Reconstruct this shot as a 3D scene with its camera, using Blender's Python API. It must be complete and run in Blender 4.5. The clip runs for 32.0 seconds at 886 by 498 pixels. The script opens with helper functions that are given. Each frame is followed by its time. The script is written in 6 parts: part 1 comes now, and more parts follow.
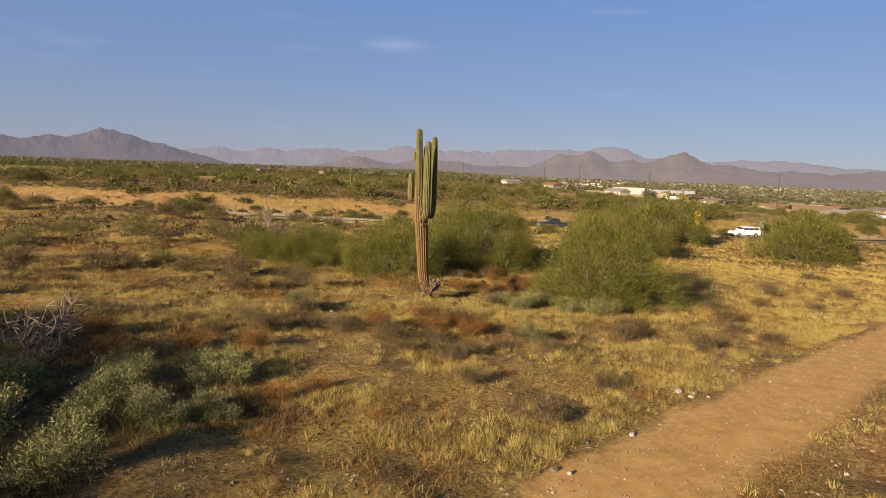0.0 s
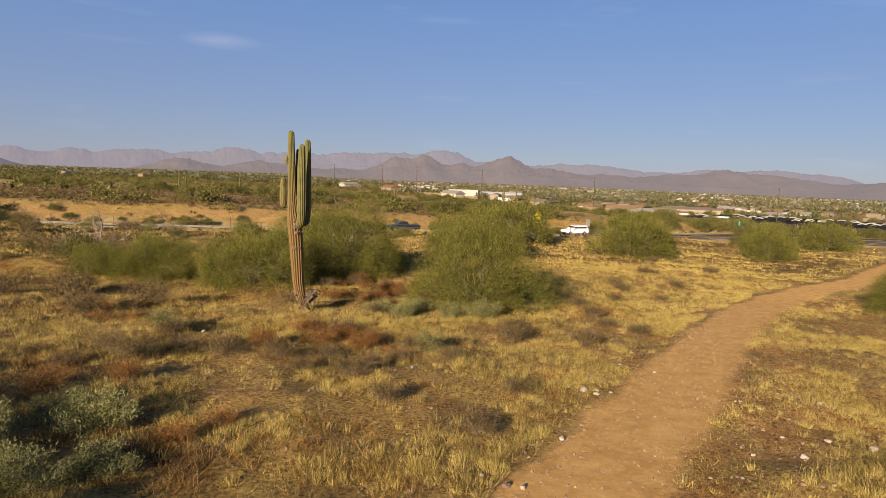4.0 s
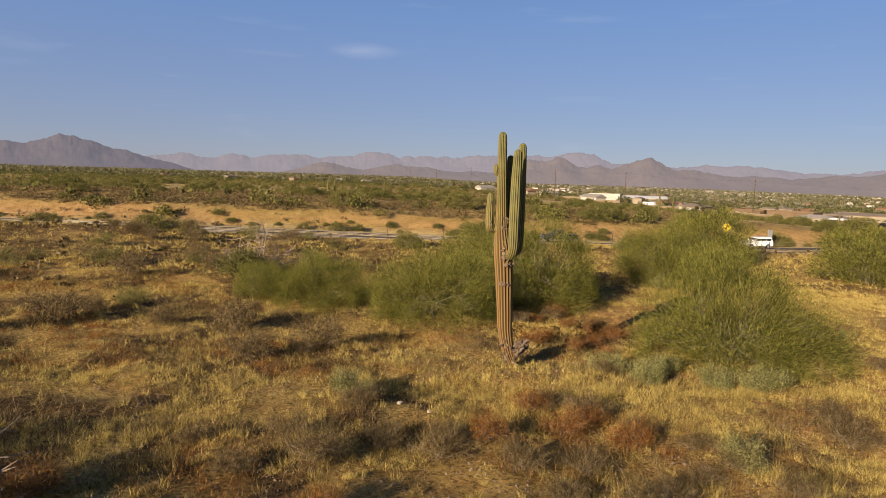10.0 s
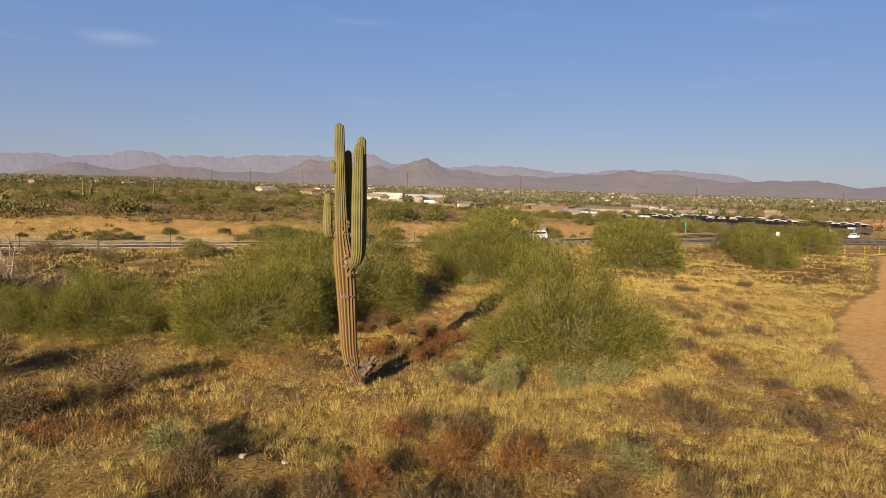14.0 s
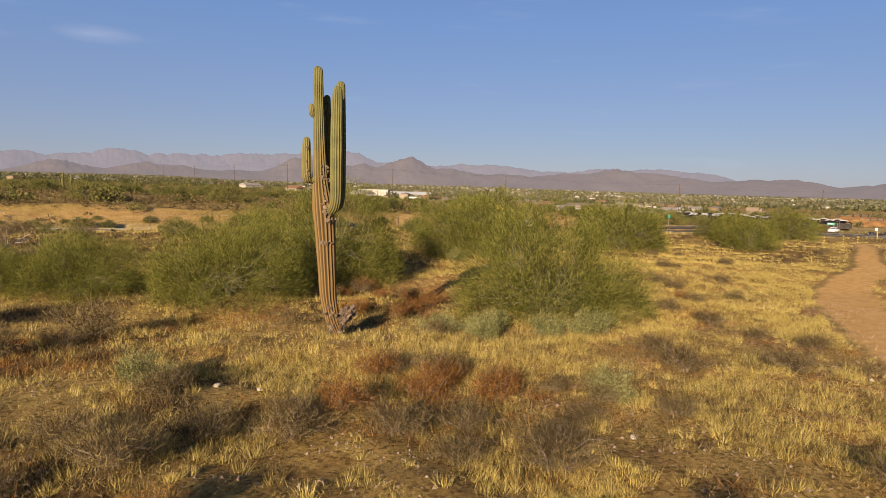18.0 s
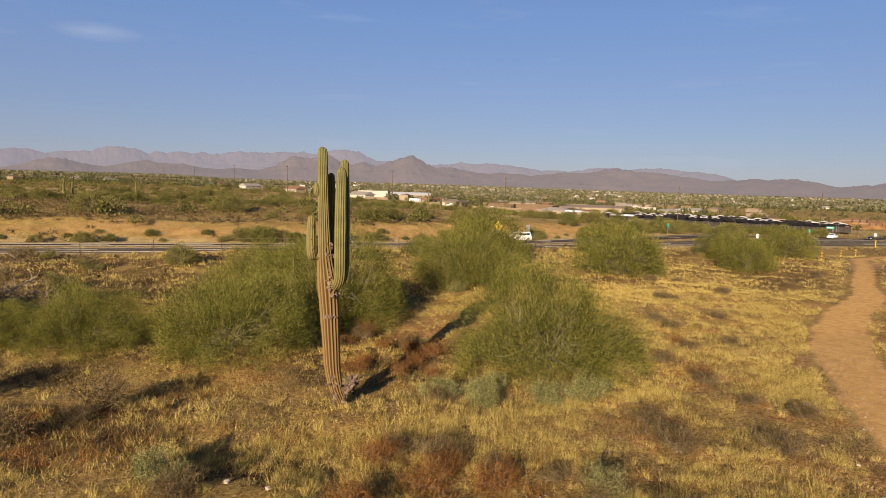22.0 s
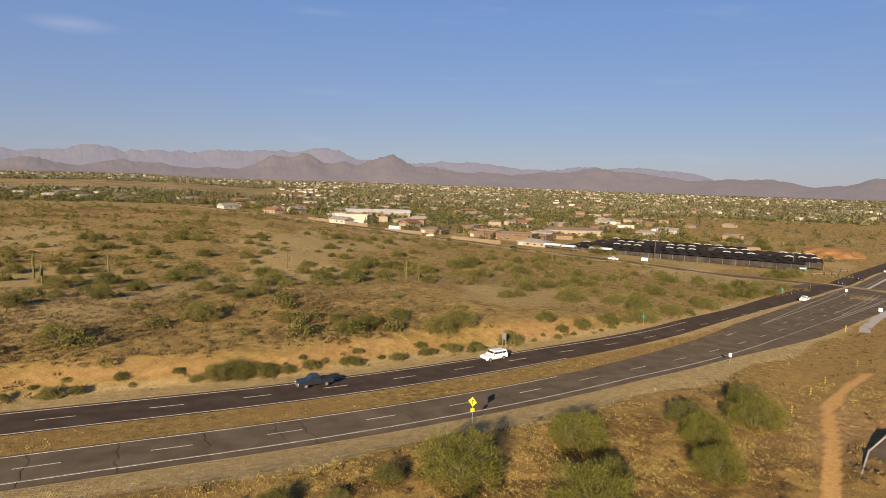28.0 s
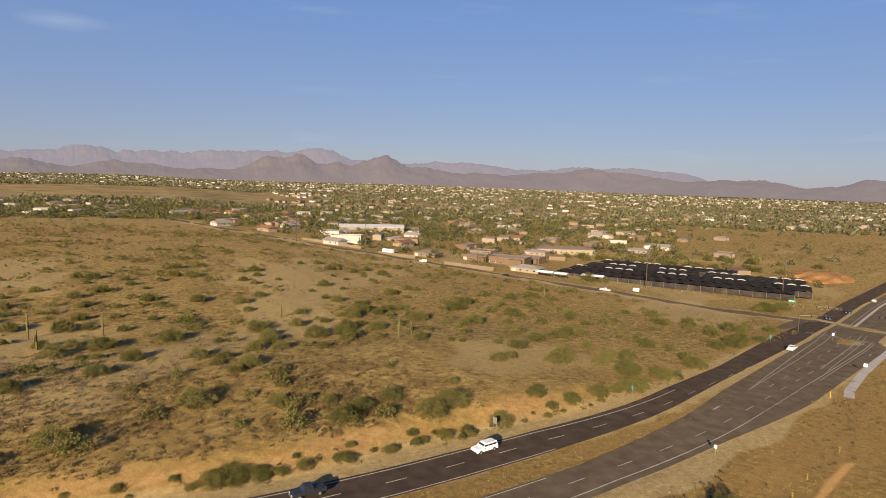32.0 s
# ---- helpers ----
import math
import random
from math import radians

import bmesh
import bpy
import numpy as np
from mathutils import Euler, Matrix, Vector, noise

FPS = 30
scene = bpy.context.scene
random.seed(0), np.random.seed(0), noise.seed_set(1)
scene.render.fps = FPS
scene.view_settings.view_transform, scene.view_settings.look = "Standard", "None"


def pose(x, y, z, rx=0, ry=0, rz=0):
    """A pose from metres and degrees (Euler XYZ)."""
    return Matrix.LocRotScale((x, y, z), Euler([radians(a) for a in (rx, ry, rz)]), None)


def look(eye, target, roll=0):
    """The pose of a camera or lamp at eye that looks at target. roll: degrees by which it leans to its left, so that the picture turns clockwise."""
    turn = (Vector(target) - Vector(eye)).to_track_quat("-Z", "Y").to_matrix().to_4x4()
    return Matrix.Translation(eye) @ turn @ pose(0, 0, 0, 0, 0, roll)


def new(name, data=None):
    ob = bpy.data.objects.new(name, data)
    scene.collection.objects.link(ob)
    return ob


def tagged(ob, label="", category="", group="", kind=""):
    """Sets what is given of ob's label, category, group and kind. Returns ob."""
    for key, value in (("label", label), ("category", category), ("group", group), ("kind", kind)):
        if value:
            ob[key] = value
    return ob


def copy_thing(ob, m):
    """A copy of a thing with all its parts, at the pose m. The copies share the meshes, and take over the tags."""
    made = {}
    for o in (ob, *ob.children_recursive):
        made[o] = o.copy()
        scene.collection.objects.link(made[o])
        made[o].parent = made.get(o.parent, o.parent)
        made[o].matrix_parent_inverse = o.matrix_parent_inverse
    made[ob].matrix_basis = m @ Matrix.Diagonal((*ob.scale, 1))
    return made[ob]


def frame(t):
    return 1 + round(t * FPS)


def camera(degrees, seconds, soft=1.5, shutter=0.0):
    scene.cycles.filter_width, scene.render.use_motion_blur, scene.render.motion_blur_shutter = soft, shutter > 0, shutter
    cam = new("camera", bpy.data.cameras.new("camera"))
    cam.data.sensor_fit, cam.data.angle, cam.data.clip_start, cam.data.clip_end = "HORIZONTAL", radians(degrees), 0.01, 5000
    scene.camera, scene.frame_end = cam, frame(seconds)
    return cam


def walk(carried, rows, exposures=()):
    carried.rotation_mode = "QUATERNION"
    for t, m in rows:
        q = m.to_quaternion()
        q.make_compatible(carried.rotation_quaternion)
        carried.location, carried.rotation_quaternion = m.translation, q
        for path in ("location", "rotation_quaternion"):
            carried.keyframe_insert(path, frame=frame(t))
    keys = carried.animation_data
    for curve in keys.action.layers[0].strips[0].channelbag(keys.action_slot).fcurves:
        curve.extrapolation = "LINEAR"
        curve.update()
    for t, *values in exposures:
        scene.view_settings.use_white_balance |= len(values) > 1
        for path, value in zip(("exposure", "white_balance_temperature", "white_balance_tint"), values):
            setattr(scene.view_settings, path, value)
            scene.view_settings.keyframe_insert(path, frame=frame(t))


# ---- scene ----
cam = camera(70.9, 32.0, soft=0.6)
PATH = [
    (0, (0.055, 0.221, 5.277), (0.059, 2.205, 5.031), 1.9),
    (0.5, (-0.17, 0.404, 5.248), (-0.172, 2.389, 5.004), 1.9),
    (1, (-0.459, 0.636, 5.237), (-0.467, 2.621, 4.997), 1.8),
    (1.5, (-0.816, 0.836, 5.257), (-0.831, 2.821, 5.019), 1.8),
    (2, (-1.103, 0.979, 5.243), (-1.126, 2.965, 5.007), 1.7),
    (2.5, (-1.225, 1.058, 5.21), (-1.102, 3.041, 4.983), 1.6),
    (3, (-1.413, 1.077, 5.243), (-0.998, 3.021, 5.022), 1.8),
    (3.5, (-1.527, 1.098, 5.314), (-0.984, 3.01, 5.094), 1.9),
    (5.5, (-1.589, 1.059, 5.246), (-1.322, 3.028, 5.022), 1.5),
    (6, (-1.62, 1.058, 5.281), (-1.416, 3.035, 5.058), 1.5),
    (6.5, (-1.604, 1.076, 5.315), (-1.43, 3.056, 5.092), 1.5),
    (7, (-1.627, 1.156, 5.31), (-1.466, 3.137, 5.084), 1.6),
    (7.5, (-1.719, 1.628, 5.284), (-1.568, 3.609, 5.057), 1.6),
    (8, (-1.938, 2.535, 5.292), (-1.805, 4.518, 5.065), 1.6),
    (8.5, (-2.232, 3.66, 5.351), (-2.123, 5.644, 5.123), 1.6),
    (9, (-2.688, 4.995, 5.417), (-2.587, 6.98, 5.189), 1.7),
    (9.5, (-3.157, 6.382, 5.495), (-3.056, 8.367, 5.268), 1.6),
    (10, (-3.697, 7.789, 5.588), (-3.597, 9.774, 5.363), 1.7),
    (10.5, (-4.173, 8.983, 5.64), (-4.077, 10.968, 5.417), 1.7),
    (11, (-4.58, 9.888, 5.707), (-4.485, 11.874, 5.486), 1.7),
    (11.5, (-4.739, 10.229, 5.717), (-4.65, 12.215, 5.498), 1.7),
    (12, (-4.793, 10.346, 5.673), (-4.708, 12.332, 5.455), 1.7),
    (12.5, (-4.777, 10.296, 5.664), (-4.585, 12.275, 5.449), 1.7),
    (13, (-4.832, 10.143, 5.604), (-4.223, 12.037, 5.396), 1.4),
    (13.5, (-4.866, 10.231, 5.548), (-4.11, 12.071, 5.342), 1.2),
    (15.5, (-4.862, 10.219, 5.215), (-4.089, 12.051, 5.007), 1.2),
    (16, (-4.775, 10.167, 5.04), (-3.994, 11.996, 4.832), 1.2),
    (16.5, (-4.712, 10.155, 4.822), (-3.919, 11.98, 4.613), 1.3),
    (17, (-4.701, 10.112, 4.565), (-3.903, 11.933, 4.356), 1.3),
    (17.5, (-4.717, 10.079, 4.335), (-3.912, 11.898, 4.125), 1.3),
    (18, (-4.712, 10.134, 4.074), (-3.905, 11.951, 3.864), 1.3),
    (18.5, (-4.715, 10.177, 3.857), (-3.908, 11.995, 3.647), 1.3),
    (19, (-4.714, 10.214, 3.738), (-3.906, 12.032, 3.528), 1.4),
    (19.5, (-4.753, 10.217, 3.682), (-3.947, 12.035, 3.472), 1.4),
    (20, (-4.83, 10.196, 3.71), (-4.023, 12.014, 3.5), 1.5),
    (20.5, (-4.888, 10.163, 3.997), (-4.081, 11.981, 3.785), 1.5),
    (21, (-4.875, 10.124, 4.53), (-4.067, 11.941, 4.317), 1.5),
    (21.5, (-4.876, 10.079, 5.263), (-4.068, 11.896, 5.05), 1.5),
    (22, (-4.886, 9.95, 6.189), (-4.078, 11.767, 5.974), 1.4),
    (22.5, (-4.907, 9.87, 7.36), (-4.099, 11.687, 7.144), 1.4),
    (23, (-4.854, 9.9, 8.655), (-4.046, 11.717, 8.438), 1.3),
    (23.5, (-4.731, 9.935, 9.827), (-3.922, 11.751, 9.61), 1.5),
    (24, (-4.859, 9.915, 11.118), (-4.048, 11.73, 10.9), 1.4),
    (24.5, (-5.009, 9.83, 12.64), (-4.199, 11.645, 12.421), 1.4),
    (25, (-5.009, 9.752, 14.529), (-4.199, 11.567, 14.309), 1.5),
    (25.5, (-4.725, 9.962, 16.994), (-3.905, 11.773, 16.773), 1.5),
    (27.5, (-3.423, 12.095, 24.157), (-2.563, 13.886, 23.931), 1.4),
    (28, (-3.505, 12.216, 26.09), (-2.642, 14.006, 25.864), 1.5),
    (28.5, (-3.559, 12.152, 28.251), (-2.693, 13.94, 28.025), 1.5),
    (29, (-3.638, 12.172, 30.245), (-2.768, 13.958, 30.017), 1.5),
    (29.5, (-3.635, 12.141, 32.288), (-2.763, 13.926, 32.06), 1.5),
    (30, (-3.631, 12.093, 34.198), (-2.759, 13.878, 33.969), 1.5),
    (30.5, (-3.557, 12.049, 36.333), (-2.682, 13.832, 36.103), 1.5),
    (31, (-3.561, 11.942, 38.354), (-2.683, 13.724, 38.123), 1.5),
    (31.5, (-3.458, 11.961, 40.384), (-2.579, 13.742, 40.152), 1.5),
    (32, (-3.411, 12.299, 42.193), (-2.531, 14.08, 41.961), 1.5),
]
walk(cam, [(t, look(eye, target, roll)) for t, eye, target, roll in PATH], [(0, 1.06, 6180, 17), (32, 1.06, 6180, 17)])

# ---- world, sun, exposure ----
SUN_TO = Vector((-0.66, -0.75, 0.0)).normalized() * math.cos(radians(17)) + Vector((0, 0, math.sin(radians(17))))
world = bpy.data.worlds.new("sky")
scene.world = world
world.use_nodes = True
wn, wl = world.node_tree.nodes, world.node_tree.links
wn.clear()
w_out, w_bg, w_sky = wn.new("ShaderNodeOutputWorld"), wn.new("ShaderNodeBackground"), wn.new("ShaderNodeTexSky")
w_sky.sky_type, w_sky.sun_disc = "NISHITA", False
w_sky.sun_elevation, w_sky.sun_rotation = radians(17), math.atan2(SUN_TO.x, SUN_TO.y)
w_sky.altitude, w_sky.air_density, w_sky.dust_density, w_sky.ozone_density = 600, 1.0, 0.25, 3.5
WISP = (-0.080, 0.979, 0.189)
w_bg.inputs["Strength"].default_value = 0.0365
# thin wisps of high cloud
w_tc, w_map, w_noise, w_ramp, w_mix = wn.new("ShaderNodeTexCoord"), wn.new("ShaderNodeMapping"), wn.new("ShaderNodeTexNoise"), wn.new("ShaderNodeValToRGB"), wn.new("ShaderNodeMix")
w_map.inputs["Scale"].default_value, w_map.inputs["Location"].default_value = (3.2, 3.2, 22.0), (0.35, 0.2, 0.1)
w_noise.inputs["Scale"].default_value, w_noise.inputs["Detail"].default_value = 1.6, 6
w_ramp.color_ramp.elements[0].position, w_ramp.color_ramp.elements[1].position = 0.60, 0.86
w_ramp.color_ramp.elements[1].color = (0.16, 0.16, 0.16, 1)
w_mix.data_type = "RGBA"
w_mix.inputs[7].default_value = (9.0, 9.2, 9.8, 1)
wl.new(w_tc.outputs["Generated"], w_map.inputs["Vector"]), wl.new(w_map.outputs["Vector"], w_noise.inputs["Vector"])
wl.new(w_noise.outputs["Fac"], w_ramp.inputs["Fac"])
w_from, w_size, w_len, w_soft, w_wisp = wn.new("ShaderNodeVectorMath"), wn.new("ShaderNodeVectorMath"), wn.new("ShaderNodeVectorMath"), wn.new("ShaderNodeMapRange"), wn.new("ShaderNodeMath")
w_from.operation, w_size.operation, w_len.operation, w_wisp.operation = "SUBTRACT", "MULTIPLY", "LENGTH", "MULTIPLY"
w_from.inputs[1].default_value = WISP
w_size.inputs[1].default_value = (17.0, 6.0, 75.0)
w_soft.inputs["From Min"].default_value, w_soft.inputs["From Max"].default_value, w_soft.inputs["To Min"].default_value, w_soft.inputs["To Max"].default_value = 0.1, 1.0, 0.42, 0.0
w_curl = wn.new("ShaderNodeTexNoise")
w_curl.inputs["Scale"].default_value, w_curl.inputs["Detail"].default_value = 4.0, 7
w_sum = wn.new("ShaderNodeMath")
wl.new(w_map.outputs["Vector"], w_curl.inputs["Vector"]), wl.new(w_tc.outputs["Generated"], w_from.inputs[0]), wl.new(w_from.outputs[0], w_size.inputs[0]), wl.new(w_size.outputs[0], w_len.inputs[0])
wl.new(w_len.outputs["Value"], w_soft.inputs["Value"]), wl.new(w_soft.outputs[0], w_wisp.inputs[0]), wl.new(w_curl.outputs["Fac"], w_wisp.inputs[1])
wl.new(w_wisp.outputs[0], w_sum.inputs[0]), wl.new(w_ramp.outputs["Color"], w_sum.inputs[1]), wl.new(w_sum.outputs[0], w_mix.inputs[0])
w_haze = wn.new("ShaderNodeMix")  # thin dust veil over the clear sky
w_haze.data_type = "RGBA"
w_haze.inputs[0].default_value = 0.6
w_sep, w_veil = wn.new("ShaderNodeSeparateXYZ"), wn.new("ShaderNodeValToRGB")
for i, (p, c) in enumerate([(0.0, (0.52, 0.54, 0.66)), (0.10, (0.43, 0.53, 0.77)), (0.24, (0.31, 0.51, 0.90)), (0.46, (0.17, 0.32, 0.70)), (0.85, (0.05, 0.10, 0.26))]):
    el = w_veil.color_ramp.elements[i] if i < 2 else w_veil.color_ramp.elements.new(p)
    el.position, el.color = p, (*c, 1)
w_gain = wn.new("ShaderNodeVectorMath")
w_gain.operation, w_gain.inputs[3].default_value = "SCALE", 9.2
wl.new(w_tc.outputs["Generated"], w_sep.inputs[0]), wl.new(w_sep.outputs["Z"], w_veil.inputs["Fac"])
wl.new(w_veil.outputs["Color"], w_gain.inputs[0]), wl.new(w_gain.outputs[0], w_haze.inputs[7])
wl.new(w_sky.outputs["Color"], w_haze.inputs[6]), wl.new(w_haze.outputs[2], w_mix.inputs[6]), wl.new(w_mix.outputs[2], w_bg.inputs["Color"])
wl.new(w_bg.outputs["Background"], w_out.inputs["Surface"])
sun_data = bpy.data.lights.new("sun", "SUN")
sun_data.energy, sun_data.angle, sun_data.color = 5.0, radians(0.55), (1.0, 0.80, 0.53)
sun = new("sun", sun_data)
sun.rotation_euler = (-SUN_TO).to_track_quat("-Z", "Y").to_euler()


# ---- materials ----
def material(name, colors, scale=4.0, rough=0.85, bump=0.3, detail=1.0, metal=0.0, spread=0.12, fine=9.0, fine_mix=0.35, coords="Object", stretch=None, island=False, spec=0.3):
    """Two scales of noise over a ramp of colours, with a random shift for each object and a fine relief."""
    m = bpy.data.materials.new(name)
    m.use_nodes = True
    n, l = m.node_tree.nodes, m.node_tree.links
    b = n["Principled BSDF"]
    tc = n.new("ShaderNodeTexCoord")
    src = tc.outputs[coords]
    if stretch:
        mp = n.new("ShaderNodeMapping")
        mp.inputs["Scale"].default_value = stretch
        l.new(src, mp.inputs["Vector"])
        src = mp.outputs["Vector"]
    n1, n2 = n.new("ShaderNodeTexNoise"), n.new("ShaderNodeTexNoise")
    n1.inputs["Scale"].default_value, n1.inputs["Detail"].default_value = scale, 4
    n2.inputs["Scale"].default_value, n2.inputs["Detail"].default_value = scale * fine, 3
    l.new(src, n1.inputs["Vector"]), l.new(src, n2.inputs["Vector"])
    mx = n.new("ShaderNodeMix")
    mx.inputs[0].default_value = fine_mix
    l.new(n1.outputs["Fac"], mx.inputs[2]), l.new(n2.outputs["Fac"], mx.inputs[3])
    add = n.new("ShaderNodeMath")
    add.operation = "MULTIPLY_ADD"
    add.inputs[1].default_value = spread
    if island:
        rnd = n.new("ShaderNodeNewGeometry").outputs["Random Per Island"]
    else:
        rnd = n.new("ShaderNodeObjectInfo").outputs["Random"]
    sub = n.new("ShaderNodeMath")
    sub.operation = "SUBTRACT"
    sub.inputs[1].default_value = 0.5
    l.new(rnd, sub.inputs[0]), l.new(sub.outputs[0], add.inputs[0]), l.new(mx.outputs[0], add.inputs[2])
    r = n.new("ShaderNodeValToRGB")
    e = r.color_ramp.elements
    lo, hi = 0.34, 0.66
    for i, c in enumerate(colors):
        p = lo + (hi - lo) * i / max(1, len(colors) - 1)
        el = e[i] if i < 2 else e.new(p)
        el.position, el.color = p, (*c, 1)
    l.new(add.outputs[0], r.inputs["Fac"]), l.new(r.outputs["Color"], b.inputs["Base Color"])
    b.inputs["Roughness"].default_value, b.inputs["Metallic"].default_value = rough, metal
    b.inputs["Specular IOR Level"].default_value = spec
    if bump:
        bp = n.new("ShaderNodeBump")
        bp.inputs["Strength"].default_value, bp.inputs["Distance"].default_value = bump, 0.02 * detail
        l.new(n2.outputs["Fac"], bp.inputs["Height"]), l.new(bp.outputs["Normal"], b.inputs["Normal"])
    return m


def plain(name, color, rough=0.5, metal=0.0, spec=0.4):
    return material(name, [tuple(c * 0.88 for c in color), tuple(min(1, c * 1.08) for c in color)], scale=2.5, rough=rough, bump=0.08, metal=metal, spec=spec)


def leaf_material(name, colors, trans=0.35, spread=0.5, rough=0.7):
    m = material(name, colors, scale=1.3, rough=rough, bump=0, spread=spread, island=True, fine_mix=0.5, spec=0.15)
    n, l = m.node_tree.nodes, m.node_tree.links
    b, out = n["Principled BSDF"], n["Material Output"]
    tr, mixs = n.new("ShaderNodeBsdfTranslucent"), n.new("ShaderNodeMixShader")
    mixs.inputs[0].default_value = trans
    ramp = [k for k in n if k.type == "VALTORGB"][0]
    l.new(ramp.outputs["Color"], tr.inputs["Color"])
    l.new(b.outputs[0], mixs.inputs[1]), l.new(tr.outputs[0], mixs.inputs[2]), l.new(mixs.outputs[0], out.inputs["Surface"])
    return m


def ground_material():
    """Desert soil: tan gravelly earth with straw patches, redder dirt where the soil lies bare, orange cut earth."""
    m = bpy.data.materials.new("desert_soil")
    m.use_nodes = True
    n, l = m.node_tree.nodes, m.node_tree.links
    b = n["Principled BSDF"]
    tc = n.new("ShaderNodeTexCoord")

    def nz(scale, detail=5, rough=0.55):
        t = n.new("ShaderNodeTexNoise")
        t.inputs["Scale"].default_value, t.inputs["Detail"].default_value, t.inputs["Roughness"].default_value = scale, detail, rough
        l.new(tc.outputs["Object"], t.inputs["Vector"])
        return t.outputs["Fac"]

    def ramp(fac, stops):
        r = n.new("ShaderNodeValToRGB")
        for i, (p, c) in enumerate(stops):
            el = r.color_ramp.elements[i] if i < 2 else r.color_ramp.elements.new(p)
            el.position, el.color = p, (*c, 1)
        l.new(fac, r.inputs["Fac"])
        return r.outputs["Color"]

    def mix(fac, a, c):
        x = n.new("ShaderNodeMix")
        x.data_type = "RGBA"
        l.new(fac, x.inputs[0]), l.new(a, x.inputs[6]), l.new(c, x.inputs[7])
        return x.outputs[2]

    def att(name):
        a = n.new("ShaderNodeAttribute")
        a.attribute_name = name
        return a.outputs["Fac"]

    def noisy(fac, strength=0.5):
        """The same value with a ragged border."""
        x = n.new("ShaderNodeMath")
        x.operation = "MULTIPLY_ADD"
        x.inputs[1].default_value = strength
        l.new(nz(1.7, 6, 0.7), x.inputs[0])
        y = n.new("ShaderNodeMath")
        y.operation = "SUBTRACT"
        y.inputs[1].default_value = strength * 0.5
        l.new(fac, x.inputs[2]), l.new(x.outputs[0], y.inputs[0])
        r = n.new("ShaderNodeMapRange")
        r.inputs["From Min"].default_value, r.inputs["From Max"].default_value = 0.3, 0.7
        l.new(y.outputs[0], r.inputs["Value"])
        return r.outputs[0]

    fine, mid, wide = nz(14, 7, 0.8), nz(0.75, 10, 0.78), nz(0.06, 4)
    grass = ramp(mid, [(0.32, (0.095, 0.058, 0.018)), (0.44, (0.205, 0.133, 0.039)), (0.56, (0.345, 0.245, 0.070)), (0.70, (0.45, 0.34, 0.100))])
    gravel = ramp(fine, [(0.38, (0.12, 0.066, 0.022)), (0.5, (0.34, 0.21, 0.068)), (0.62, (0.53, 0.36, 0.132))])
    base = mix(ramp(wide, [(0.38, (0.15,) * 3), (0.62, (0.7,) * 3)]), grass, gravel)
    dirt = ramp(nz(2.2, 9, 0.72), [(0.30, (0.42, 0.232, 0.070)), (0.5, (0.57, 0.335, 0.107)), (0.70, (0.67, 0.42, 0.152))])
    pale = ramp(nz(1.1, 6, 0.65), [(0.32, (0.320, 0.230, 0.094)), (0.5, (0.417, 0.310, 0.133)), (0.68, (0.504, 0.390, 0.180))])
    orange = ramp(nz(0.8, 6, 0.65), [(0.32, (0.235, 0.135, 0.050)), (0.5, (0.345, 0.212, 0.082)), (0.68, (0.43, 0.290, 0.125))])
    far = ramp(nz(0.011, 8, 0.72), [(0.34, (0.145, 0.120, 0.043)), (0.48, (0.272, 0.200, 0.079)), (0.6, (0.369, 0.270, 0.115)), (0.72, (0.184, 0.155, 0.058))])
    # dark brown of plant litter, also used for the painted shade by the saguaro
    litter_shade = ramp(nz(5, 8, 0.8), [(0.36, (0.05, 0.029, 0.011)), (0.5, (0.12, 0.073, 0.027)), (0.64, (0.26, 0.165, 0.055))])
    red = ramp(nz(3.1, 9, 0.75), [(0.34, (0.19, 0.098, 0.033)), (0.5, (0.33, 0.185, 0.062)), (0.66, (0.48, 0.30, 0.11))])
    c = mix(noisy(att("bare"), 0.7), base, red)
    flat = ramp(nz(0.5, 9, 0.75), [(0.34, (0.130, 0.085, 0.029)), (0.46, (0.255, 0.176, 0.058)), (0.58, (0.39, 0.280, 0.094)), (0.70, (0.50, 0.375, 0.136))])
    c = mix(att("flat"), c, flat)
    c = mix(noisy(att("litter_shade"), 0.8), c, litter_shade)
    c = mix(att("far"), c, far)
    c = mix(noisy(att("pale")), c, pale)
    c = mix(noisy(att("orange")), c, orange)
    c = mix(noisy(att("dirt")), c, dirt)
    vo = n.new("ShaderNodeTexVoronoi")
    vo.inputs["Scale"].default_value = 17.0
    l.new(tc.outputs["Object"], vo.inputs["Vector"])
    grit = n.new("ShaderNodeSeparateColor")
    l.new(vo.outputs["Color"], grit.inputs[0])
    c2 = n.new("ShaderNodeMix")
    c2.data_type, c2.blend_type = "RGBA", "MULTIPLY"
    calm = n.new("ShaderNodeMapRange")  # the trodden trail is smoother than the loose soil
    calm.inputs["To Min"].default_value, calm.inputs["To Max"].default_value = 0.85, 0.15
    l.new(att("dirt"), calm.inputs["Value"]), l.new(calm.outputs[0], c2.inputs[0])
    l.new(c, c2.inputs[6])
    l.new(ramp(grit.outputs[0], [(0.0, (0.38, 0.36, 0.34)), (0.35, (0.98, 0.97, 0.95)), (0.8, (1.16, 1.16, 1.14)), (1.0, (1.5, 1.5, 1.48))]), c2.inputs[7])
    l.new(c2.outputs[2], b.inputs["Base Color"])
    b.inputs["Roughness"].default_value, b.inputs["Specular IOR Level"].default_value = 0.95, 0.1
    bp = n.new("ShaderNodeBump")
    bp.inputs["Strength"].default_value, bp.inputs["Distance"].default_value = 1.0, 0.16
    l.new(calm.outputs[0], bp.inputs["Strength"])
